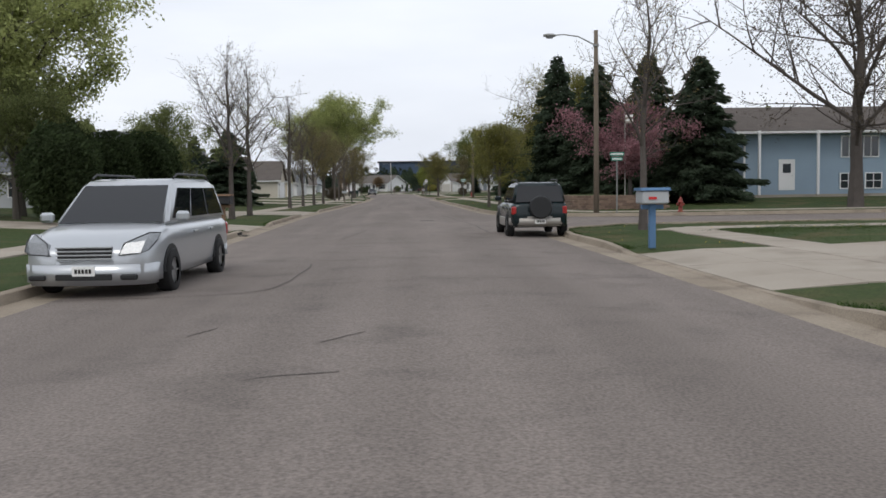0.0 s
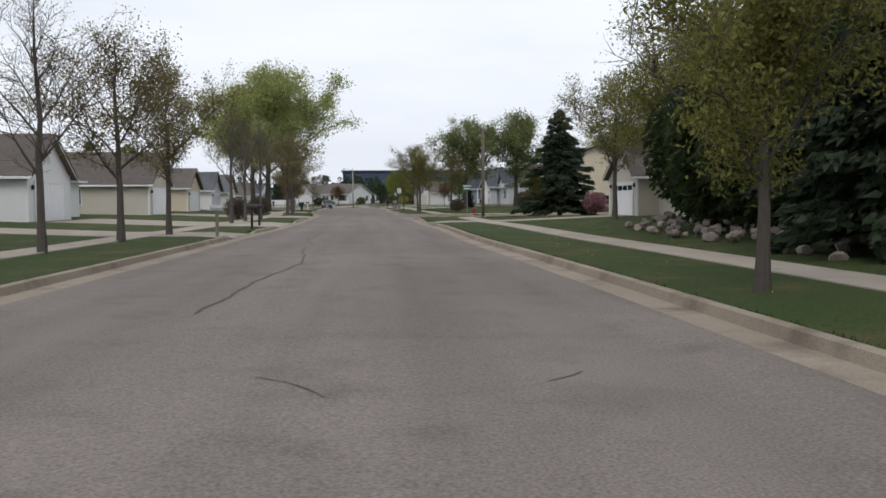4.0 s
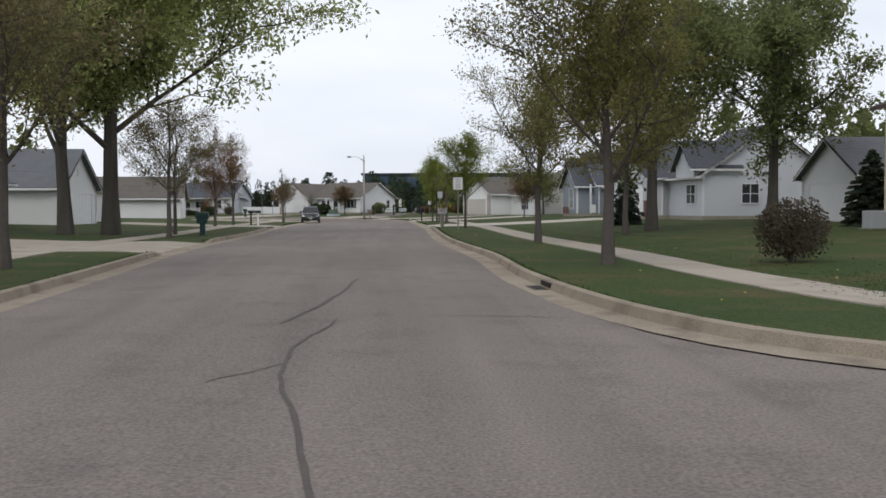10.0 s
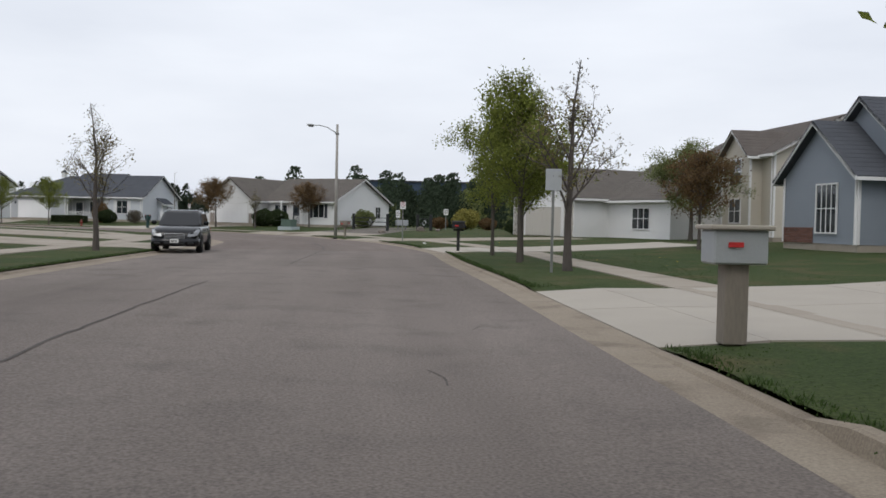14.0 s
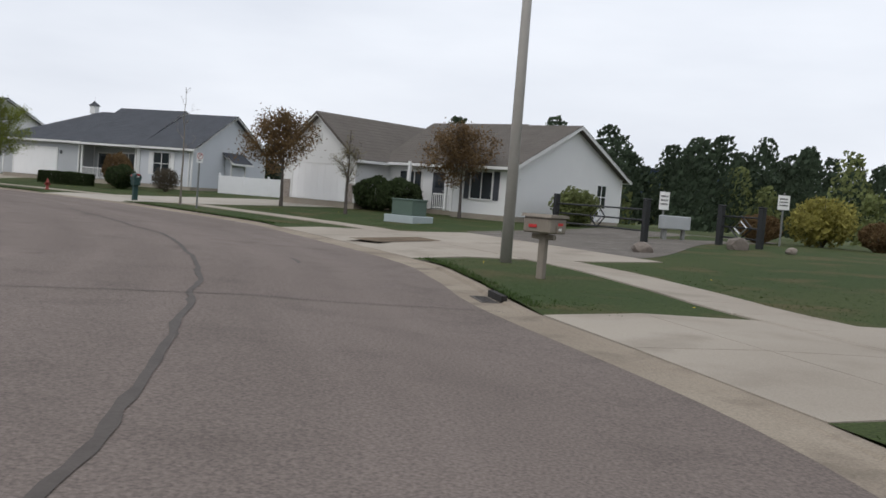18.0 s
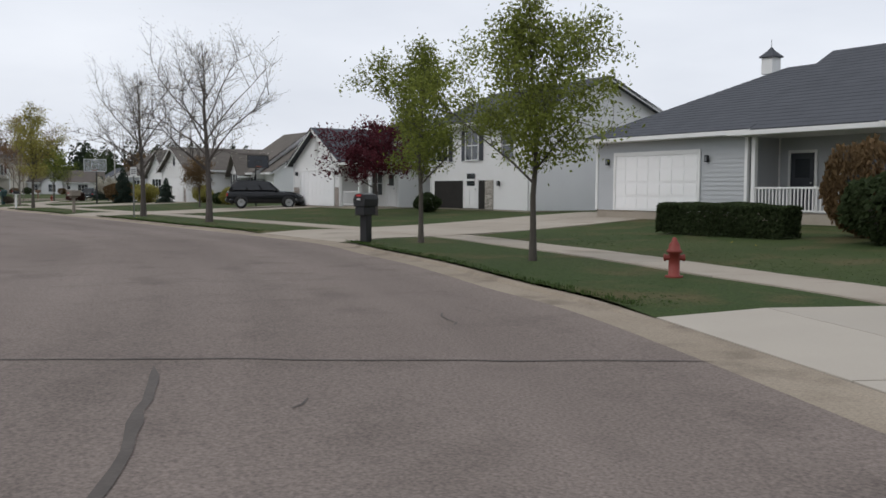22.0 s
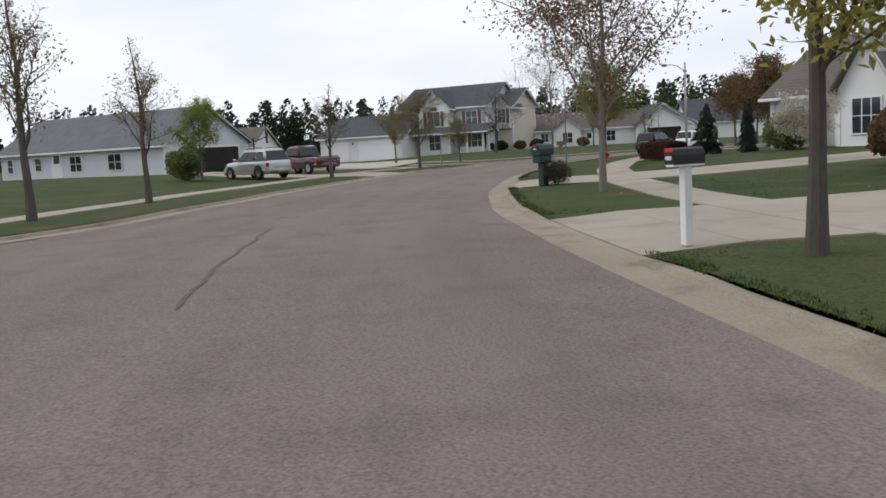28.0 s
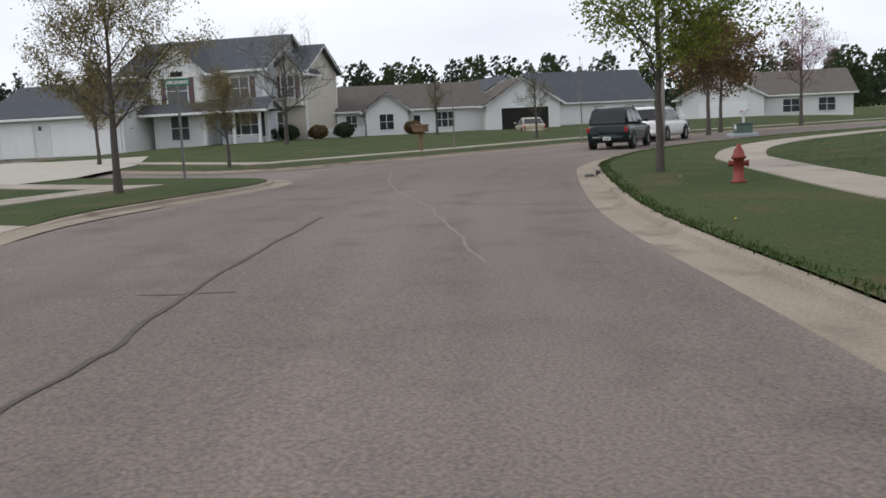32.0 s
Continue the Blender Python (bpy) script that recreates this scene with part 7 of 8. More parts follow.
house("two_storey_house", -210.3, 327.7, 47, "large two-storey white house with a front gable, shutters and porch", [(0.8, 11.4, 0, 8.6, 0, 5.3, "x", 2.3, "pale_siding"), (3.8, 7.6, -1.3, 2, 0, 5.3, "y", 1.75, "white_siding"), (11.4, 13.2, 2.6, 8.8, 0, 5.2, "x", 1.7, "cream_siding"), (-7.2, 3.2, -4.2, 5, 0, 2.7, "x", 2.1, "white_siding"), (7.6, 12.0, -2.0, 0.2, 2.5, 2.62, "x", 0.55, "white_siding"), (3.4, 7.6, -2.1, -1.2, 2.6, 2.68, "x", 0.3, "white_siding"), (11.2, 13.1, 2.1, 4.5, 2.7, 5.2, "y", 1.0, "cream_siding")],
      # The small dark sheet over the gable window paints in its arched head.
      [("window", 1, "f", 5.7, 3.15, 1.5, 1.65, (2, 1, "trim_white", "maroon_paint")), ("void", 1, "f", 5.7, 4.92, 0.9, 0.32), ("window", 1, "f", 5.7, 0.75, 1.3, 1.55, (2, 1)), ("door", 0, "f", 8.3, 0.1, 0.95, 2.05, ("blue_siding",)), ("window", 0, "f", 10.2, 0.8, 1.4, 1.5, (2, 1, "trim_white", "shutter")), ("window", 0, "f", 9.6, 3.3, 1.3, 1.4, (2, 1, "trim_white", "maroon_paint")), ("post", 0, "f", 7.8, 0, 1.9, 2.5), ("post", 0, "f", 9.9, 0, 1.9, 2.5), ("post", 0, "f", 11.7, 0, 1.9, 2.5), ("rail", 0, "f", 10.4, 0, 2.7, 0, 1.9), ("window", 6, "f", 12.15, 3.3, 0.9, 1.4, (2, 1, "trim_white", "maroon_paint")), ("window", 0, "r", 2.0, 0.8, 1.0, 1.5, (1, 1)), ("garage", 3, "f", -4.8, 0, 2.5, 2.15), ("garage", 3, "f", 0.2, 0, 4.7, 2.15), ("lampfix", 3, "f", -2.9, 1.8, 0, 0), ("pipe", 3, "f", 3.0, 0, 0, 2.6), ("pipe", 0, "f", 11.3, 0, 0, 5.1)], roof="shingle_dark", z=0.2, size=1.17)
house("ranch_house", -206.98, 345.9, 67, "low white ranch house with brown roof and small gables", [(0, 13, 0, 8.5, 0, 2.6, "x", 2.1), (2.5, 6, -1.6, 3, 0, 2.6, "y", 1.3), (13, 19.5, -2.0, 8.5, 0, 2.6, "y", 2.1)],
      [("window", 1, "f", 4.2, 0.8, 1.2, 1.3, (2, 1)), ("window", 0, "f", 9.5, 0.8, 1.7, 1.3, (3, 1)), ("door", 0, "f", 7, 0.05, 0.95, 2.05), ("garage", 2, "f", 16.4, 0, 4.2, 2.15, ("garage_white", False, True)), ("window", 0, "f", 1.2, 0.8, 0.9, 1.3, (2, 1))], roof="shingle_brown", z=0.3)
house("dark_roof_house", -213.98, 362.75, 75, "white house with a broad dark blue-grey roof", [(0, 9, -2, 9, 0, 2.8, "y", 2.8), (9, 22, 0, 10, 0, 2.8, "x", 3.2)], [("window", 0, "f", 4.5, 0.8, 2.0, 1.5, (3, 1)), ("garage", 1, "f", 18, 0, 4.8, 2.15), ("window", 0, "f", 4.5, 3.2, 1.2, 1.0, (2, 1))], roof="shingle_dark", z=0.3)
for x, y, t, rm in ((-214.46, 293.62, 65, "shingle_tan"), (-209.66, 324.98, 85, "shingle_grey"), (-204, 384, 50, "shingle_tan"), (-190, 400, 42, "shingle_grey"), (-125.43, 370.07, -39.2, "shingle_dark"), (-183.34, 402.58, -75, "shingle_tan"), (-29.97, 236.13, 99.2, "shingle_tan"), (-189.5, 259.1, 41, "shingle_brown"), (-145.21, 259.79, 20.8, "shingle_brown")):
    house("house", x, y, t, "plain white house farther along the streets", [(0, 8, -1.5, 8, 0, 2.7, "y", 2.2), (8, 17, 0, 9, 0, 2.7, "x", 2.3)], [("garage", 0, "f", 4, 0, 4.8, 2.15), ("window", 1, "f", 11, 0.8, 1.6, 1.3, W2), ("window", 1, "f", 14.5, 0.8, 1.6, 1.3, W2)], roof=rm, z=0.1)

# ---------------------------------------------------------------- vehicles
vehicle("minivan", -9.13, 15.57, -91.6, "silver minivan parked at the kerb", 5.0, 1.9, 1.74, 1.04, 0.98, (0.01, 0.07, 0.6, 0.79), "silver_paint", wheel_r=0.33, base=(0.2, 0.8), rails=True, nose=0.27)
vehicle("suv", -0.72, 29.2, 90.4, "dark green SUV with silver cladding parked at the kerb", 4.3, 1.74, 1.66, 1.06, 1.02, (0.015, 0.06, 0.5, 0.68), "green_paint", "clad", 0.36, (0.2, 0.81), rails=True, spare=True, ground=0.3)
vehicle("suv", -13.9, 232, -84.9, "dark SUV on the street at the bend", 4.6, 1.85, 1.72, 1.08, 1.08, (0.03, 0.1, 0.52, 0.7), "black_gloss", None, 0.37, (0.19, 0.81), rails=True, ground=0.3)
vehicle("suv", -82.6, 317.5, 60, "black SUV parked on a driveway before a garage", 4.85, 1.9, 1.8, 1.12, 1.1, (0.03, 0.09, 0.55, 0.7), "black_gloss", None, 0.38, (0.19, 0.81), rails=True, ground=0.32, z=0.36)
vehicle("suv", -146.9, 306, 212, "silver SUV parked on a driveway", 4.5, 1.82, 1.72, 1.06, 1.04, (0.03, 0.1, 0.54, 0.71), "silver_paint", "clad", 0.36, (0.19, 0.81), rails=True, ground=0.3, z=0.22)
vehicle("pickup_truck", -153.4, 309.4, 212, "maroon pickup truck parked on a driveway", 5.5, 1.95, 1.85, 1.18, 1.14, (0.36, 0.4, 0.6, 0.73), "maroon_paint", None, 0.39, (0.19, 0.81), category="truck", bed=1.1, ground=0.36, z=0.22)
vehicle("suv", -162.4, 339.9, 126, "dark green SUV parked at the kerb", 4.5, 1.8, 1.75, 1.08, 1.06, (0.02, 0.06, 0.52, 0.7), "green_paint", None, 0.37, (0.19, 0.81), rails=True, ground=0.3)
vehicle("suv", -167.0, 346.4, 118, "white SUV parked at the kerb", 4.7, 1.85, 1.75, 1.08, 1.06, (0.02, 0.07, 0.53, 0.7), "white_paint", None, 0.37, (0.19, 0.81), rails=True, ground=0.3)
vehicle("sedan", -191.25, 355.41, 155, "gold sedan parked on a driveway", 4.7, 1.78, 1.42, 0.92, 0.9, (0.12, 0.28, 0.52, 0.74), "gold_paint", None, 0.32, (0.19, 0.81), z=0.12)

# ---------------------------------------------------------------- street things
mailbox(0.86, 20.34, 90.4, "pale grey mailbox on a blue painted post", "blue_post", "box_grey", "wide", 1.0)
mailbox(-11.22, 32.86, -89.7, "black mailbox on a brown post with planting", "wood_brown", "plastic_black", "wide", 0.95)
mailbox(-11, 91.8, -90.3, "pale wooden mailbox post by a driveway", "wood_grey", "box_grey")
mailbox(-10.92, 101.81, -90.3, "black mailbox on a dark post", "black", "plastic_black")
mailbox(-11.3, 107.9, -90.3, "black mailbox on a dark post", "black", "plastic_black")
mailbox(-17, 212.8, -90.4, "black mailbox on a dark post", "black", "plastic_black")
mailbox(-14.95, 184.39, -90.5, "dark green mailbox on a dark post", "plastic_green", "plastic_green", "barrel", 1.0)
mailbox(-15.93, 209.55, -90.8, "black mailbox on a white post", "trim_white", "plastic_black")
mailbox(-1.33, 204.3, 89.2, "stone-coloured pillar mailbox with a flat cap", "wood_grey", "box_grey", "stone", 1.05)
mailbox(-2.13, 236.6, 84.4, "black mailbox with red flag on a thin dark post", "black", "plastic_black", "wide", 1.05)
mailbox(-8.75, 264.2, 59.5, "weathered grey-brown wooden mailbox on a wooden post", "wood_grey", "wood_grey", "wide", 0.88)
mailbox(-30.65, 291.2, 45.5, "dark green plastic mailbox with red flag", "plastic_green", "plastic_green", "barrel", 1.15)
mailbox(-51.3, 300.8, 15.5, "black plastic mailbox with red flag", "plastic_black", "plastic_black", "barrel", 1.1)
mailbox(-86.9, 306.8, 8.7, "weathered wooden mailbox with a red strip", "wood_grey", "wood_grey", "wide", 1.0)
mailbox(-103.1, 308.9, 9, "dark mailbox on a white post", "trim_white", "plastic_black")
mailbox(-120.3, 313.55, 24.3, "dark green plastic mailbox with twining plant", "plastic_green", "plastic_green", "barrel", 1.1)
mailbox(-172.0, 358.0, 95, "white mailbox on a white post", "trim_white", "trim_white")
mailbox(-171.39, 334.97, -55, "brown wooden mailbox at the verge", "wood_brown", "wood_brown", "wide", 0.95)
hydrant(9.6, 47.3, 180)
hydrant(5.37, 145.1, 179.6)
hydrant(-39.7, 298, 40.2, s=0.85)
hydrant(-143.6, 326.6, 44.7, s=0.9)
street_lamp(4.9, 46, -0, "weathered wooden street lamp pole at the corner", 9.2, "pole_wood", 2.0, 0.15)
street_lamp(4.76, 132.3, 89.7, "weathered wooden street lamp pole at the corner", 7.6, "pole_wood", 1.2, 0.15)
street_lamp(-9.7, 268, 29.7, "grey street lamp pole with a long arm", 9.0, "pole_grey", 2.0, 0.14)
street_lamp(-91.9, 293.7, 190.7, "grey street lamp pole at a side street corner", 9.0, "pole_grey", 2.0, 0.14)
street_lamp(-163.3, 343.2, 105, "pale street lamp pole beside the pavement", 7.4, "pole_grey", 2.0, 0.11)
flag = thing("flagpole", pose(8.77, 56.1, 0.9, 0, 0, 0.3), "thin pale flagpole with a small striped flag on a lawn", "flagpole")
part("pole", tube([(0, 0, 0), (0, 0, 5.2)], [0.035, 0.025], 8), M["pole_grey"], flag)
for k in range(4):
    part("stripe", box(0.03, 0.5, -0.008 - 0.02 * math.sin(k), 0.008 - 0.02 * math.sin(k), 4.45 + k * 0.13, 4.58 + k * 0.13), M["brick_wall" if k % 2 == 0 else "sign_white"], flag)
part("ball", tube([(0, 0, 5.2), (0, 0, 5.26), (0, 0, 5.32)], [0.02, 0.06, 0.02], 8), M["gold_paint"], flag)
sign_post(6.13, 46.8, -0, "green street name signs on a post", [(0.75, 0.2, 3.05, "sign_green", "street"), (0.6, 0.2, 2.8, "sign_green", "street")], 3.1, name="street_sign")
sign_post(3.25, 131.09, -0.3, "green street name signs on a post", [(0.75, 0.2, 2.62, "sign_green", "street"), (0.6, 0.2, 2.4, "sign_green", "street")], 2.7, name="street_sign")
sign_post(-159.4, 320.4, 65, "green street name signs on a post", [(0.75, 0.2, 2.9, "sign_green", "street")], 2.95, name="street_sign")
sign_post(-0.9, 192.2, -0.7, "white speed limit sign reading 25 on a steel post", [(0.61, 0.762, 2.9, "sign_white", "speed")], 3.35)
sign_post(-0.85, 219, -0.9, "white sign on a steel post seen from behind", [(0.45, 0.6, 2.6, "box_grey", "")], 2.9)
sign_post(-4.5, 254, 9.5, "white no-parking sign on a steel post", [(0.36, 0.46, 2.35, "sign_white", "nopark")], 2.6)
sign_post(-25.5, 287.05, 50.6, "white no-parking sign on a steel post", [(0.32, 0.46, 2.35, "sign_white", "nopark")], 2.6)
sign_post(-77, 306, 70.8, "white no-parking sign on a steel post", [(0.32, 0.46, 2.35, "sign_white", "bars")], 2.6)
sign_post(0.35, 286.3, 9.7, "white park rules sign by the gate", [(0.5, 0.6, 2.3, "sign_white", "bars")], 2.7)
utility_box(-15.55, 287.3, -31.6, "green metal utility box on a pale pad", 1.25, 1.0, 0.95, 0.3)
utility_box(-165.7, 351.0, 65, "green metal utility box beside the pavement", 0.85, 0.6, 0.75, -0.1)
hoop(-109.6, 317.8, 61, "basketball hoop with clear backboard on a black pole", frame_mat="box_grey", board="board_clear")
hoop(-85.4, 318.6, 70, "basketball hoop with a dark smoked backboard beside a parked SUV", 3.6, 0.3, size=0.78)
hoop(-151.8, 306.2, 172, "small dark basketball hoop beside an open garage", 2.75, size=0.85)
picket_fence(-34.37, 311.66, -7.8, 7, "tall solid white vinyl fence beside a house", 1.75, True)
picket_fence(-205.76, 343.39, 70, 4, "white vinyl fence between houses", 1.3)
def park_gate(x, y, turn, length, label):
    gate = thing("park_gate", pose(x, y, 0.5, 0, 0, turn), label, "gate")
    for k in (0, length):
        p = part("post", box(k - 0.11, k + 0.11, -0.11, 0.11, -0.4, 1.5, 0.02), M["black"], gate)
        part("cap", box(k - 0.13, k + 0.13, -0.13, 0.13, 1.5, 1.57, 0.03), M["black"], p)
    c = length / 2
    for zz in (0.35, 0.75, 1.15):
        part("bar", tube([(0.12, 0, zz), (length - 0.12, 0, zz)], 0.035, 6), M["black"], gate)
    for w in (0.3, 0.55):
        part("diamond", tube([(c, 0, 0.75 - w * 0.8), (c + w, 0, 0.75), (c, 0, 0.75 + w * 0.8), (c - w, 0, 0.75), (c, 0, 0.75 - w * 0.8)], 0.035, 6), M["metal" if w < 0.4 else "black"], gate)


park_gate(-8.98, 286.95, -57.5, 6.4, "black metal bar gate with a diamond emblem between timber posts")
park_gate(-2.6, 283.02, -49.8, 1.9, "short black metal gate leaf between two timber posts")
sign_post(-4.51, 286.01, 10.2, "white park rules sign on a steel post", [(0.42, 0.75, 2.0, "sign_white", "bars")], 2.4)

# far distance
bm = bmesh.new()
add_box(bm, -25, 70, 640, 700, -0.3, 20)
blue = thing("far_building", pose(0, 0, 0), "long dark blue flat-roofed building far beyond the street", "building")
part("wall", bm, M["building_blue"], blue)
part("roof_edge", box(-26, 71, 639, 701, 20, 20.8), M["shutter"], blue)


def wood(name, x0, y0, x1, y1, n, h, mat, seed, label, clumps=150, big=0.55):
    """A far wood: many clumps of needles and leaves in an uneven belt."""
    rng = random.Random(seed)
    v, f = [], []
    for k in range(n):
        t = rng.random()
        cx, cy = x0 + (x1 - x0) * t + rng.gauss(0, 9), y0 + (y1 - y0) * t + rng.gauss(0, 9)
        hh = h * rng.uniform(0.55, 1.15)
        for j in range(clumps):
            g = rng.random()
            r = hh * 0.24 * (1 - g) ** 0.6 + 0.5
            a = rng.uniform(0, math.tau)
            c = Vector((cx + math.cos(a) * r * rng.random() ** 0.5, cy + math.sin(a) * r * rng.random() ** 0.5, hh * (0.08 + 0.92 * g)))
            s = rng.uniform(0.6, 1.5) * big
            u = Vector((rng.gauss(0, 1), rng.gauss(0, 1), rng.gauss(0, 0.6))).normalized()
            w = u.orthogonal().normalized()
            q = u.cross(w)
            b = len(v)
            v += [tuple(c - w * s), tuple(c - q * s * 0.6), tuple(c + w * s), tuple(c + q * s * 0.6)]
            f.append((b, b + 1, b + 2, b + 3))
    return tagged(part_mesh(name, quads(v, f), M[mat]), label, "wood", "", "stuff")


wood("pine_wood", -14, 336, 62, 350, 110, 8.2, "needle", 41, "dark belt of pines behind the park lawn", 620, 0.24)
wood("budding_wood", -18, 332, 40, 340, 26, 6.5, "leaf_green", 47, "young leafing trees among the pines", 420, 0.2)
wood("pine_wood_far", -420, 230, -330, 520, 330, 17, "far_wood", 42, "dark distant belt of pines behind the houses")
wood("pine_wood_north", -330, 560, 40, 620, 330, 15, "far_wood", 43, "dark distant belt of trees behind the houses")
wood("leaf_wood", -300, 340, -235, 480, 110, 11, "leaf_dark", 44, "mixed green trees behind the far houses", 300, 0.34)
wood("leaf_wood_east", 42, 120, 60, 330, 130, 11, "leaf_green", 45, "green trees behind the houses")
wood("leaf_wood_west", -60, 0, -58, 260, 150, 11, "leaf_green", 46, "green trees behind the houses")
v, f = [], []
n = 60
for k in range(n + 1):
    a = radians(60 + 260 * k / n)
    r = 1500
    x, y = -100 + r * math.cos(a), 300 + r * math.sin(a)
    h = 34 + 16 * noise.noise(Vector((k * 0.21, 3, 0))) + 9 * noise.noise(Vector((k * 0.9, 7, 0)))
    v += [(x, y, -0.3), (x * 1.0, y, h), (x * 1.25, y * 1.25 - 60, -0.3)]
for k in range(n):
    a = k * 3
    f += [(a, a + 3, a + 4, a + 1), (a + 1, a + 4, a + 5, a + 2)]
tagged(part_mesh("backdrop_hills", quads(v, f), M["hill"], smooth=True), "low wooded hills on the horizon", "hills", "", "structure")




# ---------------------------------------------------------------- small things beside the street
def ac_unit(x, y, z, turn):
    u = thing("air_conditioner", pose(x, y, z, 0, 0, turn), "pale grey air conditioner unit beside a house wall", "air conditioner")
    part("casing", box(-0.4, 0.4, -0.4, 0.4, 0.05, 0.8, 0.03), M["box_grey"], u)
    part("pad", box(-0.5, 0.5, -0.5, 0.5, -0.12, 0.05), M["concrete"], u)
    part("fan_guard", tube([(0, 0, 0.8), (0, 0, 0.84)], [0.33, 0.3], 14), M["black"], u)
    for k in range(7):
        part("slat", box(-0.36, 0.36, -0.415, -0.401, 0.14 + k * 0.09, 0.18 + k * 0.09), M["galv"], u)


ac_unit(15.61, 169.67, 0.5, 90)
ac_unit(15.21, 172.47, 0.5, 90)
ac_unit(-108.05, 336.28, 0.4, 0)

bench = thing("park_sign_box", pose(-4.11, 285.02, 0.5, 0, 0, 20.2), "grey utility pedestal with two legs by the park drive", "utility box")
part("casing", box(-0.6, 0.6, -0.25, 0.25, 0.45, 1.0, 0.03), M["box_grey"], bench)
for k in (-0.4, 0.4):
    part("leg", box(k - 0.06, k + 0.06, -0.08, 0.08, -0.1, 0.45), M["galv"], bench)


def rock_mesh(seed):
    rng = random.Random(seed)
    bm = bmesh.new()
    bmesh.ops.create_icosphere(bm, subdivisions=2, radius=0.5)
    cuts = [Vector((rng.gauss(0, 1), rng.gauss(0, 1), rng.gauss(0, 1))).normalized() for k in range(7)]
    for v in bm.verts:
        k = 1 + 0.35 * noise.noise(v.co * 2.2 + Vector((seed, 0, 0)))
        v.co = Vector((v.co.x * 1.2, v.co.y * 0.9, v.co.z * 0.75)) * k
        for n in cuts:
            v.co -= n * max(0.0, v.co.dot(n) - 0.3)
    me = bpy.data.meshes.new("rock")
    bm.to_mesh(me)
    bm.free()
    me.materials.append(M["rock"])
    return me


ROCKS = [rock_mesh(k) for k in range(4)]
rng = random.Random(5)
spots = [(-6, 275.63, 0.6), (-2.38, 280.02, 0.9), (-0.78, 279.01, 0.45)]
for k in range(150):
    y = 62 + 31 * k / 149 + rng.uniform(-0.2, 0.2)
    spots.append((float(np.interp(y, (62, 75, 85, 93), (5.75, 5.5, 5.7, 6.3))) + rng.random() ** 1.2 * 2.2, y, rng.uniform(0.2, 0.5)))
for k, (x, y, s) in enumerate(spots):
    b = tagged(part_mesh("boulder", ROCKS[k % 4], None), "rough brown-grey boulder set in the lawn", "boulder", "landscape boulders")
    d = min(((LINES[j] - np.array((x, y))) ** 2).sum(1).min() for j in LINES) ** 0.5
    b.matrix_basis = pose(x, y, lawn_z(d) + 0.18 * s + (max(0, x - 5.6) * 0.2 if 60 < y < 95 else 0), 0, 0, k * 67) @ Matrix.Scale(s, 4)

# retaining wall of split blocks at the corner garden
wall = tagged(new("retaining_wall"), "low dry-stacked retaining wall of tan concrete blocks at the corner", "retaining wall")
block = box(-0.2, 0.2, -0.12, 0.12, 0, 0.145, 0.018)
block_me = bpy.data.meshes.new("block")
block.to_mesh(block_me)
block.free()
block_me.materials.append(M["block_tan"])
face = smooth([(6.21, 64.79), (5.21, 56.79), (5.6, 53.2), (7.3, 51.79), (10.29, 51.29)], 0.1)
run = np.concatenate([[0], np.cumsum(np.linalg.norm(np.diff(face, axis=0), axis=1))])
face = np.stack([np.interp(np.arange(0, run[-1], 0.403), run, face[:, c]) for c in (0, 1)], 1)
for row in range(6):
    for k in range(0, len(face) - 1):
        p = face[k] + (face[k + 1] - face[k]) * (0.5 if row % 2 else 0.0)
        q = face[k + 1] - face[k]
        o = part_mesh("block", block_me, None, wall)
        o.matrix_basis = pose(p[0], p[1] + 0.012 * row, 0.1 + row * 0.147, 0, 0, math.degrees(math.atan2(q[1], q[0])) + rng.uniform(-2, 2))
v, f = [], []
for k, p in enumerate(face):
    d = np.gradient(face, axis=0)[k]
    n = np.array([-d[1], d[0]]) / np.linalg.norm(d)
    if n @ (np.array((14, 60)) - p) < 0:
        n = -n
    e = min(1.0, (len(face) - 1 - k) / 6)
    v += [(*(p + n * 0.1), 0.1 + 0.83 * e), (*(p + n * 2.5), 0.2 + 0.78 * e), (*(p + n * 9), 0.6)]
for k in range(len(face) - 1):
    a = k * 3
    f += [(a, a + 3, a + 4, a + 1), (a + 1, a + 4, a + 5, a + 2)]
tagged(part_mesh("lawn_terrace", quads(v, f), M["grass"]), "raised garden lawn behind the retaining wall", "lawn", "", "structure")


# ---------------------------------------------------------------- marks on the road
def road_z(x, y):
    mid = (ra + la) / 2
    i = int(np.argmin(((mid - np.array((x, y))) ** 2).sum(1)))
    w = la[i] - ra[i]
    u = float(np.clip((np.array((x, y)) - ra[i]) @ w / (w @ w), 0, 1))
    return float(np.interp(u, (0, 0.25, 0.5, 0.75, 1), (0, 0.03, 0.042, 0.03, 0)))


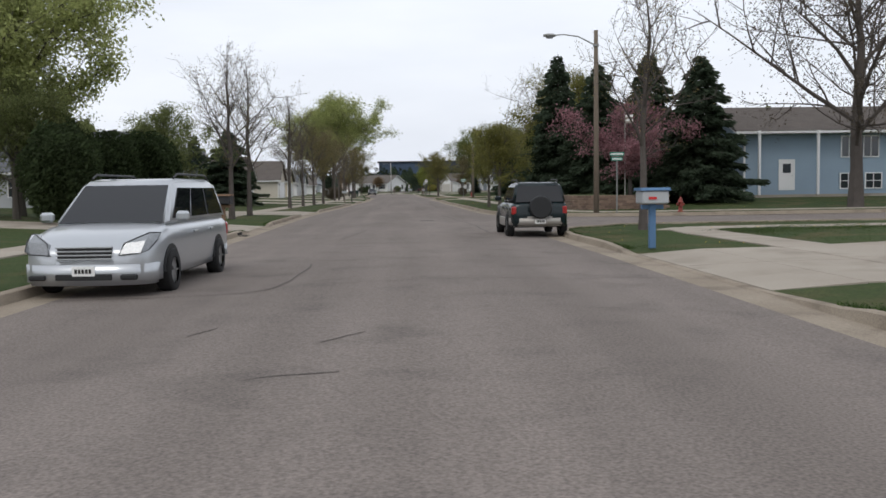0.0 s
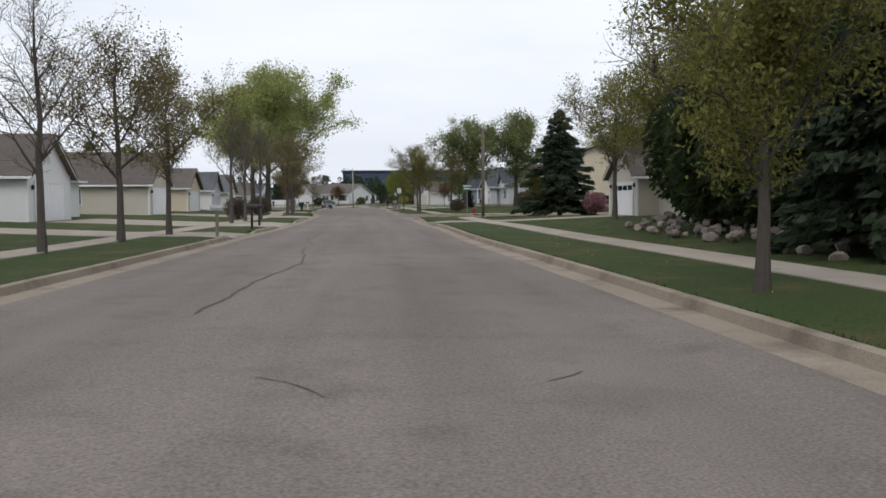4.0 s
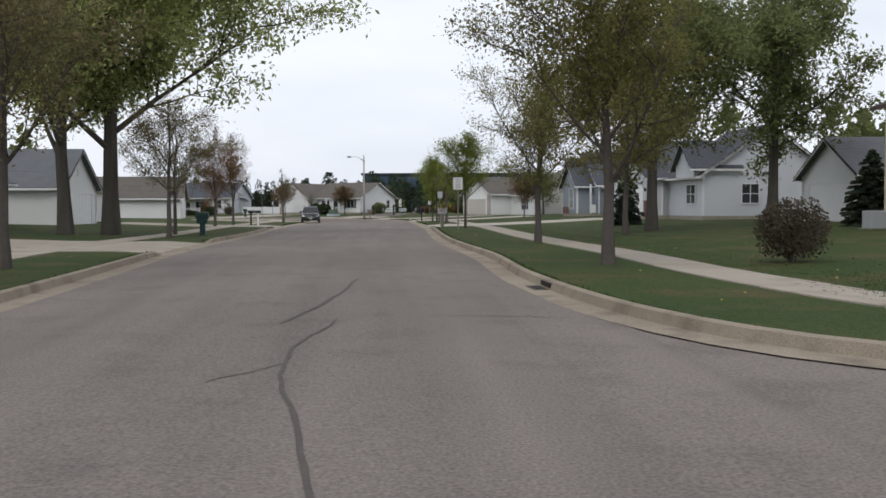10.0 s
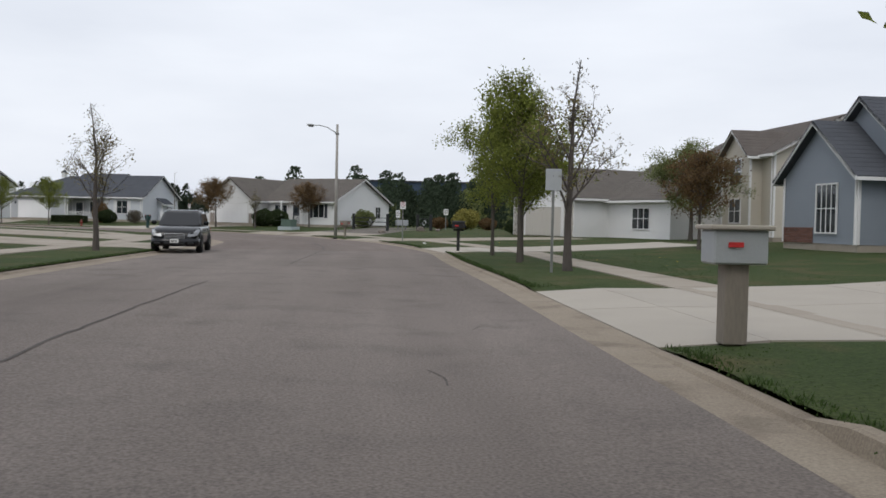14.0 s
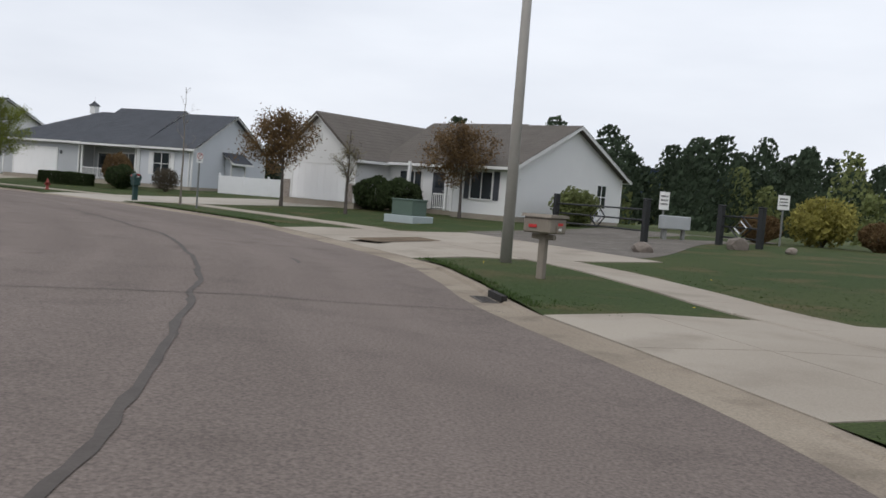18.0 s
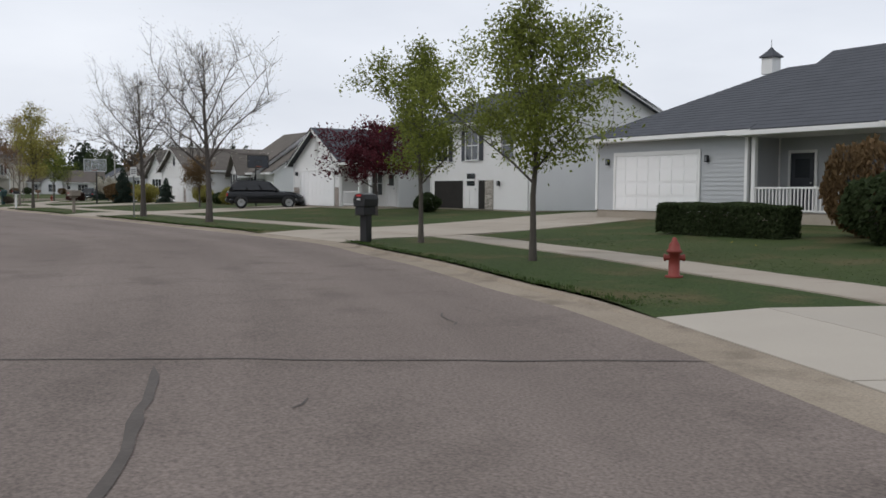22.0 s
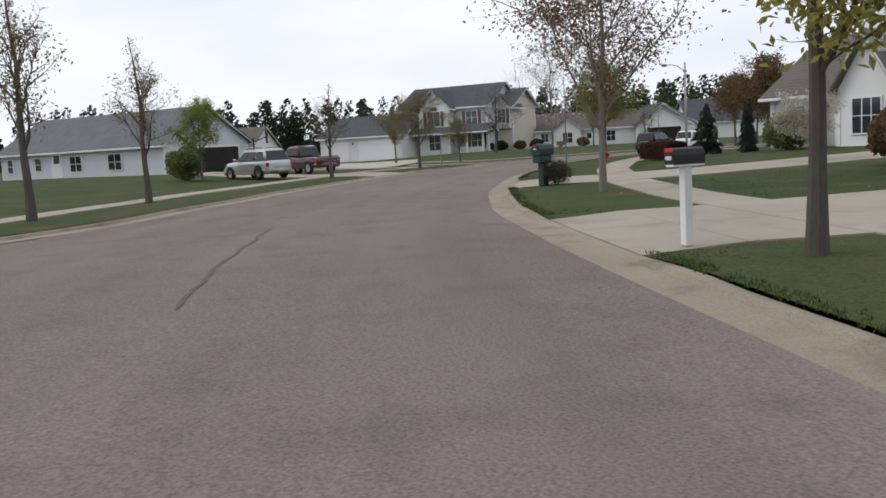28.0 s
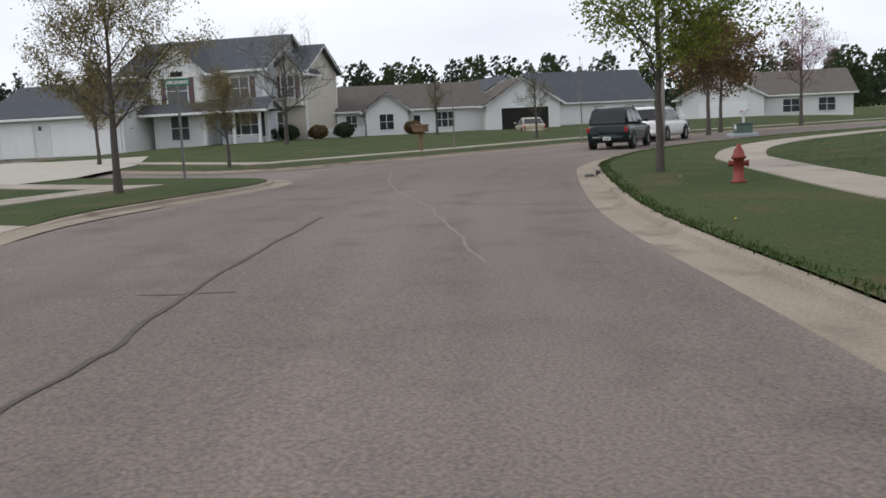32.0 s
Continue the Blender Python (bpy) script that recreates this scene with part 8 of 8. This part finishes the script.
def crack(points, width, mat="tar", seed=0, lift=0.007, name="tar_seam", label="dark sealed crack across the asphalt street", category="road seam", group="sealed cracks"):
    """A sealed crack: a wandering band of tar a few millimetres proud of the road."""
    line = smooth(points, 0.3)
    v, f = [], []
    d = np.gradient(line, axis=0)
    for k, (p, q) in enumerate(zip(line, d)):
        n = np.array([-q[1], q[0]]) / (np.linalg.norm(q) + 1e-9)
        wob = 0.09 * noise.noise(Vector((k * 0.23, seed * 3.1, 0))) + 0.04 * noise.noise(Vector((k * 0.9, seed, 2)))
        w = width * (0.75 + 0.7 * abs(noise.noise(Vector((k * 0.5, seed, 5)))))
        if k in (0, len(line) - 1):
            w = 0.01
        for s in (-1, 1):
            c = p + n * (wob + s * w / 2)
            v.append((c[0], c[1], road_z(c[0], c[1]) + lift))
    for k in range(len(line) - 1):
        f.append((2 * k, 2 * k + 1, 2 * k + 3, 2 * k + 2))
    me = quads(v, f)
    if me.polygons[0].normal.z < 0:
        me.flip_normals()
    tagged(part_mesh(name, me, M[mat]), label, category, group, "structure")


CRACKS = [
    ([(-2.8, 51.5), (-2.7, 48.0), (-2.5, 44.5), (-2.4, 42.4), (-2.3, 41.1), (-2.2, 40.0), (-2.0, 36), (-2.0, 32.5), (-1.9, 29.5)], 0.13), ([(-7.2, 56.3), (-6.9, 53.6), (-5.4, 50.3), (-4.7, 47.9)], 0.07), ([(-9.9, 46.6), (-6.9, 47.2), (-4.2, 48), (-1.7, 48.5)], 0.05),
    ([(-9.9, 32.2), (-7.8, 32.4), (-5.8, 32.6), (-4.3, 32.7), (-1.9, 32), (0.2, 31.4)], 0.06), ([(-6.2, 32.7), (-6.3, 30), (-6.5, 28.3), (-6.7, 26.7)], 0.12), ([(-4.6, 28.6), (-3.7, 28.8), (-2, 29.2), (-0.6, 29.2)], 0.05),
    ([(-9.9, 12.8), (-7.5, 13.1), (-6.8, 13.6), (-6.6, 15), (-6.5, 18.5)], 0.07), ([(-6.0, 14.2), (-4, 14.9), (-2.2, 14.7), (0, 14.6)], 0.05), ([(-6.9, 66), (-6.8, 69.5), (-6.6, 72.9)], 0.12), ([(-9.6, 68.4), (-7, 68.6), (-3.5, 69), (-1.4, 69)], 0.04),
    ([(-6.6, 72.9), (-6.4, 74.7), (-6.3, 76.0), (-6.7, 81.4), (-6.8, 83.3)], 0.12), ([(-10, 75.3), (-7.7, 75.7), (-6.2, 76.0), (-4.0, 75.6), (-1.0, 75.1)], 0.07), ([(-6.7, 85.7), (-7.1, 89.1), (-7.0, 93.3), (-6.8, 96.5)], 0.13),
    ([(-6.7, 97.5), (-6.6, 100.7), (-6.6, 101.8), (-6.6, 103.3)], 0.1), ([(-10, 102.6), (-7.6, 103.2), (-5.3, 103.7), (-2.2, 103.1), (-1.4, 102.8), (-1.1, 101.6)], 0.08), ([(-9.9, 107.7), (-7.9, 108.0), (-3.7, 107.9), (-1.4, 107.5)], 0.05),
    ([(-10, 129.4), (-7.4, 129.8), (-6.0, 129.9), (-4.5, 129.6), (-2.7, 129.0), (-1.4, 128.2)], 0.07), ([(-5.2, 129.9), (-4.7, 132.2), (-4.0, 133.6), (-2.9, 136.2), (-2.3, 137.2), (1, 139)], 0.08), ([(-4.6, 138.5), (-5.2, 141.5), (-5.6, 144.4), (-5.3, 147.5)], 0.09), ([(-5.1, 128), (-5.2, 127), (-5.2, 125.5)], 0.1),
    ([(-6.0, 147), (-5.7, 149.2), (-5.5, 151.3), (-5.4, 154.4)], 0.14), ([(-11, 156), (-7.9, 155.3), (-4.7, 154.4), (-2.4, 153.7)], 0.05), ([(-4.4, 147.7), (-3.6, 147.8), (-2.2, 147.6)], 0.05),
    ([(-8.6, 192), (-8.5, 196.9), (-9.2, 204.0), (-9.4, 214.4)], 0.11), ([(-12, 193.6), (-9.1, 193.9), (-5.9, 193.9), (-3.0, 193.6)], 0.06), ([(-12, 208.4), (-8, 208.8), (-2.6, 208.4)], 0.04), ([(-11, 174), (-7, 174.3), (-2.4, 174)], 0.04),
    ([(-8.5, 222), (-8.4, 227.8), (-8.4, 229.0), (-8.4, 233.0), (-8.3, 234.6)], 0.14), ([(-9.2, 234.3), (-7.8, 234.3)], 0.08), ([(-5.2, 234.1), (-3.7, 234.1)], 0.05),
    ([(-8.3, 235.1), (-8.8, 240.8), (-9.5, 245.2), (-9.7, 247.0), (-10.2, 249.1), (-10.5, 250.6), (-11.5, 253.8), (-12.7, 257.1), (-13.9, 260.2), (-15.2, 262.9), (-18.0, 267.9), (-20.0, 270.3)], 0.19), ([(-14.5, 246.8), (-11.4, 248.5), (-9.6, 249.5), (-5.9, 250.9)], 0.06),
    ([(-16.5, 256), (-13.5, 257.5), (-12.3, 258.1), (-11.3, 258.3), (-8.5, 259.4)], 0.06), ([(-13.9, 264.7), (-13.5, 264.1), (-13.3, 263.5)], 0.18), ([(-13.0, 265.1), (-12.5, 265.1)], 0.06),
    ([(-22.4, 268.6), (-20.6, 269.7), (-19.5, 270.3), (-15.7, 271.2)], 0.07), ([(-20.0, 270.3), (-22.9, 273.8), (-25.3, 276.5), (-26.7, 278.2)], 0.17), ([(-28.5, 276.8), (-27.5, 277.9), (-26.4, 279.6), (-24.6, 282.7)], 0.07),
    ([(-28.1, 280.4), (-29.5, 281.8), (-32.4, 284.3), (-33.3, 284.9), (-35.8, 286.7), (-38.5, 288.3)], 0.17), ([(-41.4, 285.4), (-39.7, 287.5), (-37.8, 289.6), (-35.6, 292.2)], 0.08), ([(-45.6, 290.5), (-44.5, 292.4), (-43, 295)], 0.05),
    ([(-62, 294.5), (-62.4, 298.5), (-62.6, 302.4)], 0.05), ([(-80.6, 299.5), (-83.5, 299.9), (-85.6, 300.2), (-88.9, 300.6), (-94.5, 301.5)], 0.1), ([(-84.0, 299.9), (-84.3, 301.4), (-84.7, 302.4), (-85.6, 303.2), (-85.9, 303.9), (-86.0, 305.4)], 0.06), ([(-95.1, 297.4), (-95.0, 300.5)], 0.05),
    ([(-102, 302.5), (-104.3, 302.9), (-105.8, 303.0), (-107.6, 303.4), (-109.3, 303.7), (-111.8, 304.2)], 0.13), ([(-109.3, 303.7), (-108.9, 304.8), (-109.1, 306.5), (-108.8, 308.6)], 0.05), ([(-135.3, 309.2), (-134.6, 311.6), (-133.8, 313.7), (-131.7, 316.7)], 0.07), ([(-136.5, 313.6), (-137.8, 314.4), (-140.4, 315.9), (-145.4, 319.1)], 0.11), ([(-145.4, 321.5), (-143.4, 323.1)], 0.06)
]
for k, (pts, w) in enumerate(CRACKS):
    crack(pts, w * 0.56, "tar", k)
# A windscreen reflection put onto the asphalt as a thin pale band.
crack([(-158.0, 326.6), (-150.5, 322.9), (-145.3, 321.0), (-139.4, 318.4)], 0.045, "reflection_streak", 91, 0.004, "pale_streak", "thin pale streak of a windscreen reflection painted on the asphalt", "road mark", "")
# hairline cracks and worn patches scattered along the lane
rng = random.Random(12)
mid = (ra + la) / 2
v, f = [], []
for k in range(120):
    i = rng.randrange(60, 400)
    c = ra[i] + (la[i] - ra[i]) * rng.uniform(0.06, 0.94)
    a = rng.uniform(0, math.tau)
    for j in range(rng.randint(2, 4)):
        a += rng.gauss(0, 0.3)
        s = rng.uniform(0.1, 0.35)
        e = c + np.array((math.cos(a), math.sin(a))) * s
        n = np.array((-math.sin(a), math.cos(a))) * rng.uniform(0.006, 0.016)
        b = len(v)
        v += [(*(q), road_z(*q) + 0.005) for q in (c - n, e - n * 0.8, e + n * 0.8, c + n)]
        f.append((b, b + 1, b + 2, b + 3))
        c = e
tagged(part_mesh("hairline_cracks", quads(v, f), M["tar"]), "fine dark hairline cracks in the worn asphalt", "cracks", "", "stuff")
for x, y in ((-3.75, 41.95),):
    mh = tagged(new("manhole_cover"), "round rusty iron manhole cover flush with the road", "manhole cover")
    mh.matrix_basis = pose(x, y, road_z(x, y) - 0.02)
    part("rim", tube([(0, 0, 0), (0, 0, 0.026)], 0.36, 24), M["iron"], mh)
    part("lid", tube([(0, 0, 0.026), (0, 0, 0.032)], 0.3, 24), M["asphalt_old"], mh)
for side, x, y in (("r", -0.98, 125.87), ("l", -10.45, 131.23), ("r", 5.32, 141.98), ("r", -1.37, 151.8), ("r", -8.75, 260.54), ("l", -10.51, 30.56), ("r", -148.72, 327.63)):
    p, n, key, i = at(side, (x, y))
    turn = math.degrees(math.atan2(n[1], n[0])) + 90
    dr = tagged(new("storm_drain"), "dark storm drain mouth in the kerb with an iron lip", "storm drain", "storm drains")
    dr.matrix_basis = pose(p[0], p[1], 0, 0, 0, turn)
    part("mouth", box(-0.42, 0.42, -0.08, 0.012, 0.02, 0.125), M["drain"], dr)
    part("grate", box(-0.42, 0.42, 0.03, 0.3, 0.008, 0.02), M["iron"], dr)
    for k in range(6):
        part("slot", box(-0.36 + k * 0.13, -0.3 + k * 0.13, 0.06, 0.27, 0.02, 0.023), M["drain"], dr)

# a bare patch of earth and a gravel way at the park drive
def ground_patch(name, pts, z, mat, label, category, soft=True):
    ring = np.array(pts + pts[:1], float)
    line = smooth(pts + pts[:1], 0.5) if soft else np.concatenate([np.linspace(ring[i], ring[i + 1], 8)[:-1] for i in range(len(pts))] + [ring[-1:]])
    d = [min(((LINES[k] - q) ** 2).sum(1).min() for k in LINES) ** 0.5 for q in line]
    c = line.mean(0)
    dc = min(((LINES[k] - c) ** 2).sum(1).min() for k in LINES) ** 0.5
    v = [(c[0], c[1], lawn_z(dc) + z)] + [(q[0] + 0.1 * noise.noise(Vector((i, 0, 0))), q[1] + 0.1 * noise.noise(Vector((i, 4, 0))), lawn_z(e) + z) for i, (q, e) in enumerate(zip(line, d))]
    f = [(0, i, i + 1) for i in range(1, len(line))]
    me = quads(v, f)
    if me.polygons[0].normal.z < 0:
        me.flip_normals()
    return tagged(part_mesh(name, me, M[mat]), label, category, "", "structure")


ground_patch("dirt_patch", [(-14.6, 272.4), (-13.2, 276.4), (-12.2, 275), (-13.5, 271.6)], 0.034, "dirt", "bare brown earth patch in the concrete apron", "dirt", False)
ground_patch("garage_drive", [(-201, 314.5), (-188.5, 325.5), (-176, 322.2), (-166, 318.2), (-163.5, 316), (-186, 311)], 0.03, "concrete_new", "pale concrete driveway before the garages of the large house", "driveway", False)
ground_patch("gravel_way", [(-12.3, 282.38), (-9.59, 277.05), (-6.21, 273.03), (-3.1, 282.62), (0.97, 290.4), (-6.05, 294.7), (-8.51, 288.68)], 0.012, "gravel", "worn gravel way leading through the park gate", "gravel")
pad = tagged(new("tactile_pad"), "yellow studded tactile pad at the corner ramp", "tactile pad")
pp, pn, _, _ = at("r", (1.89, 48.89), 0.65)
pad.matrix_basis = pose(pp[0], pp[1], 0.09, 0, 0, math.degrees(math.atan2(pn[1], pn[0])) + 90)
part("plate", box(-0.7, 0.7, -0.35, 0.35, 0, 0.05, 0.01), M["pad_yellow"], pad)
for k in range(10):
    for j in range(5):
        part("stud", tube([(-0.6 + k * 0.133, -0.28 + j * 0.14, 0.05), (-0.6 + k * 0.133, -0.28 + j * 0.14, 0.062)], [0.03, 0.02], 6), M["pad_yellow"], pad)
scrap = tagged(part("paper_scrap", box(-0.09, 0.09, -0.07, 0.07, 0, 0.07, 0.03), M["paper"]), "crumpled white paper scrap on the verge", "litter")
scrap.matrix_basis = pose(-3.3, 247.3, 0.12, 12, 8, 30)


# ---------------------------------------------------------------- grass tufts and dandelions
def tufts(name, n, lo, hi, height, mat, label, seed, keys, per=3):
    rg = np.random.default_rng(seed)
    keys = [(k, np.array([i for i in range(len(LINES[k])) if not walks_cut[k][i] and -5 < LINES[k][i][1] and LINES[k][i][0] < 12 and LINES[k][i][0] > -175])) for k in keys]
    total = sum(len(i) for _, i in keys)
    vs, fs, base = [], [], 0
    for k, idx in keys:
        m = int(n * len(idx) / total)
        i = idx[rg.integers(0, len(idx), m)]
        o = lo + (hi - lo) * rg.random(m) ** 1.5
        o = np.where((o > 3.15) & (o < 4.85), o + 1.7, o)
        c = LINES[k][i] + NORMS[k][i] * o[:, None] + rg.normal(0, 0.3, (m, 2)) * (o > 0.9)[:, None]
        tang = np.stack([-NORMS[k][i][:, 1], NORMS[k][i][:, 0]], 1)
        c = c + tang * rg.uniform(-0.45, 0.45, (m, 1))
        z = np.interp(o, (0, 4.8, 9, 15), (0.1, 0.12, 0.28, 0.5)) - 0.01
        for b in range(per):
            a = rg.uniform(0, math.tau, m)
            h = height * rg.uniform(0.5, 1.25, m)
            w = 0.007 + 0.008 * rg.random(m)
            q = c + rg.normal(0, 0.035, (m, 2))
            dx, dy = np.cos(a) * w, np.sin(a) * w
            lean = rg.normal(0, 0.4, (m, 2)) * h[:, None]
            p = np.stack([np.stack([q[:, 0] - dx, q[:, 1] - dy, z], 1), np.stack([q[:, 0] + dx, q[:, 1] + dy, z], 1), np.stack([q[:, 0] + lean[:, 0], q[:, 1] + lean[:, 1], z + h], 1)], 1).reshape(-1, 3)
            vs.append(p)
            fs.append(np.arange(base, base + 3 * m).reshape(-1, 3))
            base += 3 * m
    vs, fs = np.concatenate(vs), np.concatenate(fs)
    me = bpy.data.meshes.new(name)
    me.vertices.add(len(vs))
    me.vertices.foreach_set("co", vs.ravel())
    me.loops.add(len(fs) * 3)
    me.loops.foreach_set("vertex_index", fs.ravel())
    me.polygons.add(len(fs))
    me.polygons.foreach_set("loop_start", np.arange(0, len(fs) * 3, 3))
    me.polygons.foreach_set("loop_total", np.full(len(fs), 3))
    me.update()
    me.validate()
    tagged(part_mesh(name, me, M[mat]), label, "grass", "", "stuff")


tufts("grass_tufts", 150000, 0.2, 9, 0.017, "grass_blade", "short green grass blades over the verges and lawns", 3, ("r1", "r2", "r3"))
tufts("grass_tufts_far_side", 30000, 0.2, 5.5, 0.02, "grass_blade", "short green grass blades over the opposite verges", 4, ("l1", "l2"))
tufts("kerb_grass", 26000, 0.17, 0.4, 0.06, "grass_blade", "uneven grass edge hanging over the kerb", 5, ("r1", "r2", "r3", "l1"))
rg = np.random.default_rng(9)
v, f = [], []
for k in range(900):
    key = ("r1", "r2", "r2", "r3", "l1")[k % 5]
    line, nrm = LINES[key], NORMS[key]
    i = int(rg.integers(0, len(line)))
    o = rg.uniform(0.4, 9)
    if walks_cut[key][i] or 3.1 < o < 4.9:
        continue
    c = line[i] + nrm[i] * o
    r = rg.uniform(0.016, 0.028)
    z = lawn_z(o) + rg.uniform(0.04, 0.08)
    b = len(v)
    v += [(c[0] + r * math.cos(a), c[1] + r * math.sin(a), z) for a in (0, 1.05, 2.1, 3.14, 4.2, 5.24)] + [(c[0], c[1], z + 0.015)]
    f += [(b + j, b + (j + 1) % 6, b + 6) for j in range(6)]
tagged(part_mesh("dandelions", quads(v, f), M["dandelion"]), "small yellow dandelion heads in the grass", "flowers", "", "stuff")

# ---------------------------------------------------------------- pavement slabs
slab_bm = box(-0.745, 0.745, -0.7, 0.7, -0.09, 0.03, 0.012)
slab_me = bpy.data.meshes.new("slab")
slab_bm.to_mesh(slab_me)
slab_bm.free()
slab_me.materials.append(M["concrete"])
rest_v, rest_f = [], []
for key, line in LINES.items():
    walk_line = tagged(new("pavement_" + names_by[key][5:]), "pale weathered concrete pavement slabs beside the verge", "pavement", "", "structure")
    pts = line + NORMS[key] * 4.0
    keep = np.array([((line - q) ** 2).sum(1).min() > 3.7 ** 2 for q in pts])
    pts = pts[keep]
    step = np.concatenate([[0], np.cumsum(np.linalg.norm(np.diff(pts, axis=0), axis=1))])
    s = 0.75
    while s < step[-1]:
        p = np.array([np.interp(s, step, pts[:, c]) for c in (0, 1)])
        q = np.array([np.interp(s + 0.3, step, pts[:, c]) for c in (0, 1)]) - np.array([np.interp(s - 0.3, step, pts[:, c]) for c in (0, 1)])
        # a slab lies on the verge, never out on the street
        edge = min(LINES, key=lambda k: ((LINES[k] - p) ** 2).sum(1).min())
        i = nearest(LINES[edge], p)
        if np.dot(p - LINES[edge][i], NORMS[edge][i]) < 3.0:
            s += 1.5
            continue
        turn = math.degrees(math.atan2(q[1], q[0]))
        m = pose(p[0], p[1], lawn_z(4.0) + 0.002 * math.sin(s * 2.3), 0, 0, turn)
        near = key in ("r2", "r3", "r1") and 0 < p[1] and -150 < p[0] < 12
        if near:
            part_mesh("slab", slab_me, None, walk_line).matrix_basis = m
        else:
            b = len(rest_v)
            rest_v += [tuple(m @ Vector(c)) for c in ((-0.742, -0.7, 0.03), (0.742, -0.7, 0.03), (0.742, 0.7, 0.03), (-0.742, 0.7, 0.03), (-0.742, -0.7, -0.09), (0.742, -0.7, -0.09), (0.742, 0.7, -0.09), (-0.742, 0.7, -0.09))]
            rest_f += [(b, b + 1, b + 2, b + 3), (b, b + 4, b + 5, b + 1), (b + 1, b + 5, b + 6, b + 2), (b + 2, b + 6, b + 7, b + 3), (b + 3, b + 7, b + 4, b)]
        s += 1.5
tagged(part_mesh("pavement_far", quads(rest_v, rest_f), M["concrete"]), "pale weathered concrete pavement slabs across the street", "pavement", "", "stuff")
for key in LINES:
    o = bpy.data.objects.get("pavement_" + names_by[key][5:])
    if o is not None and not o.children:
        bpy.data.objects.remove(o)
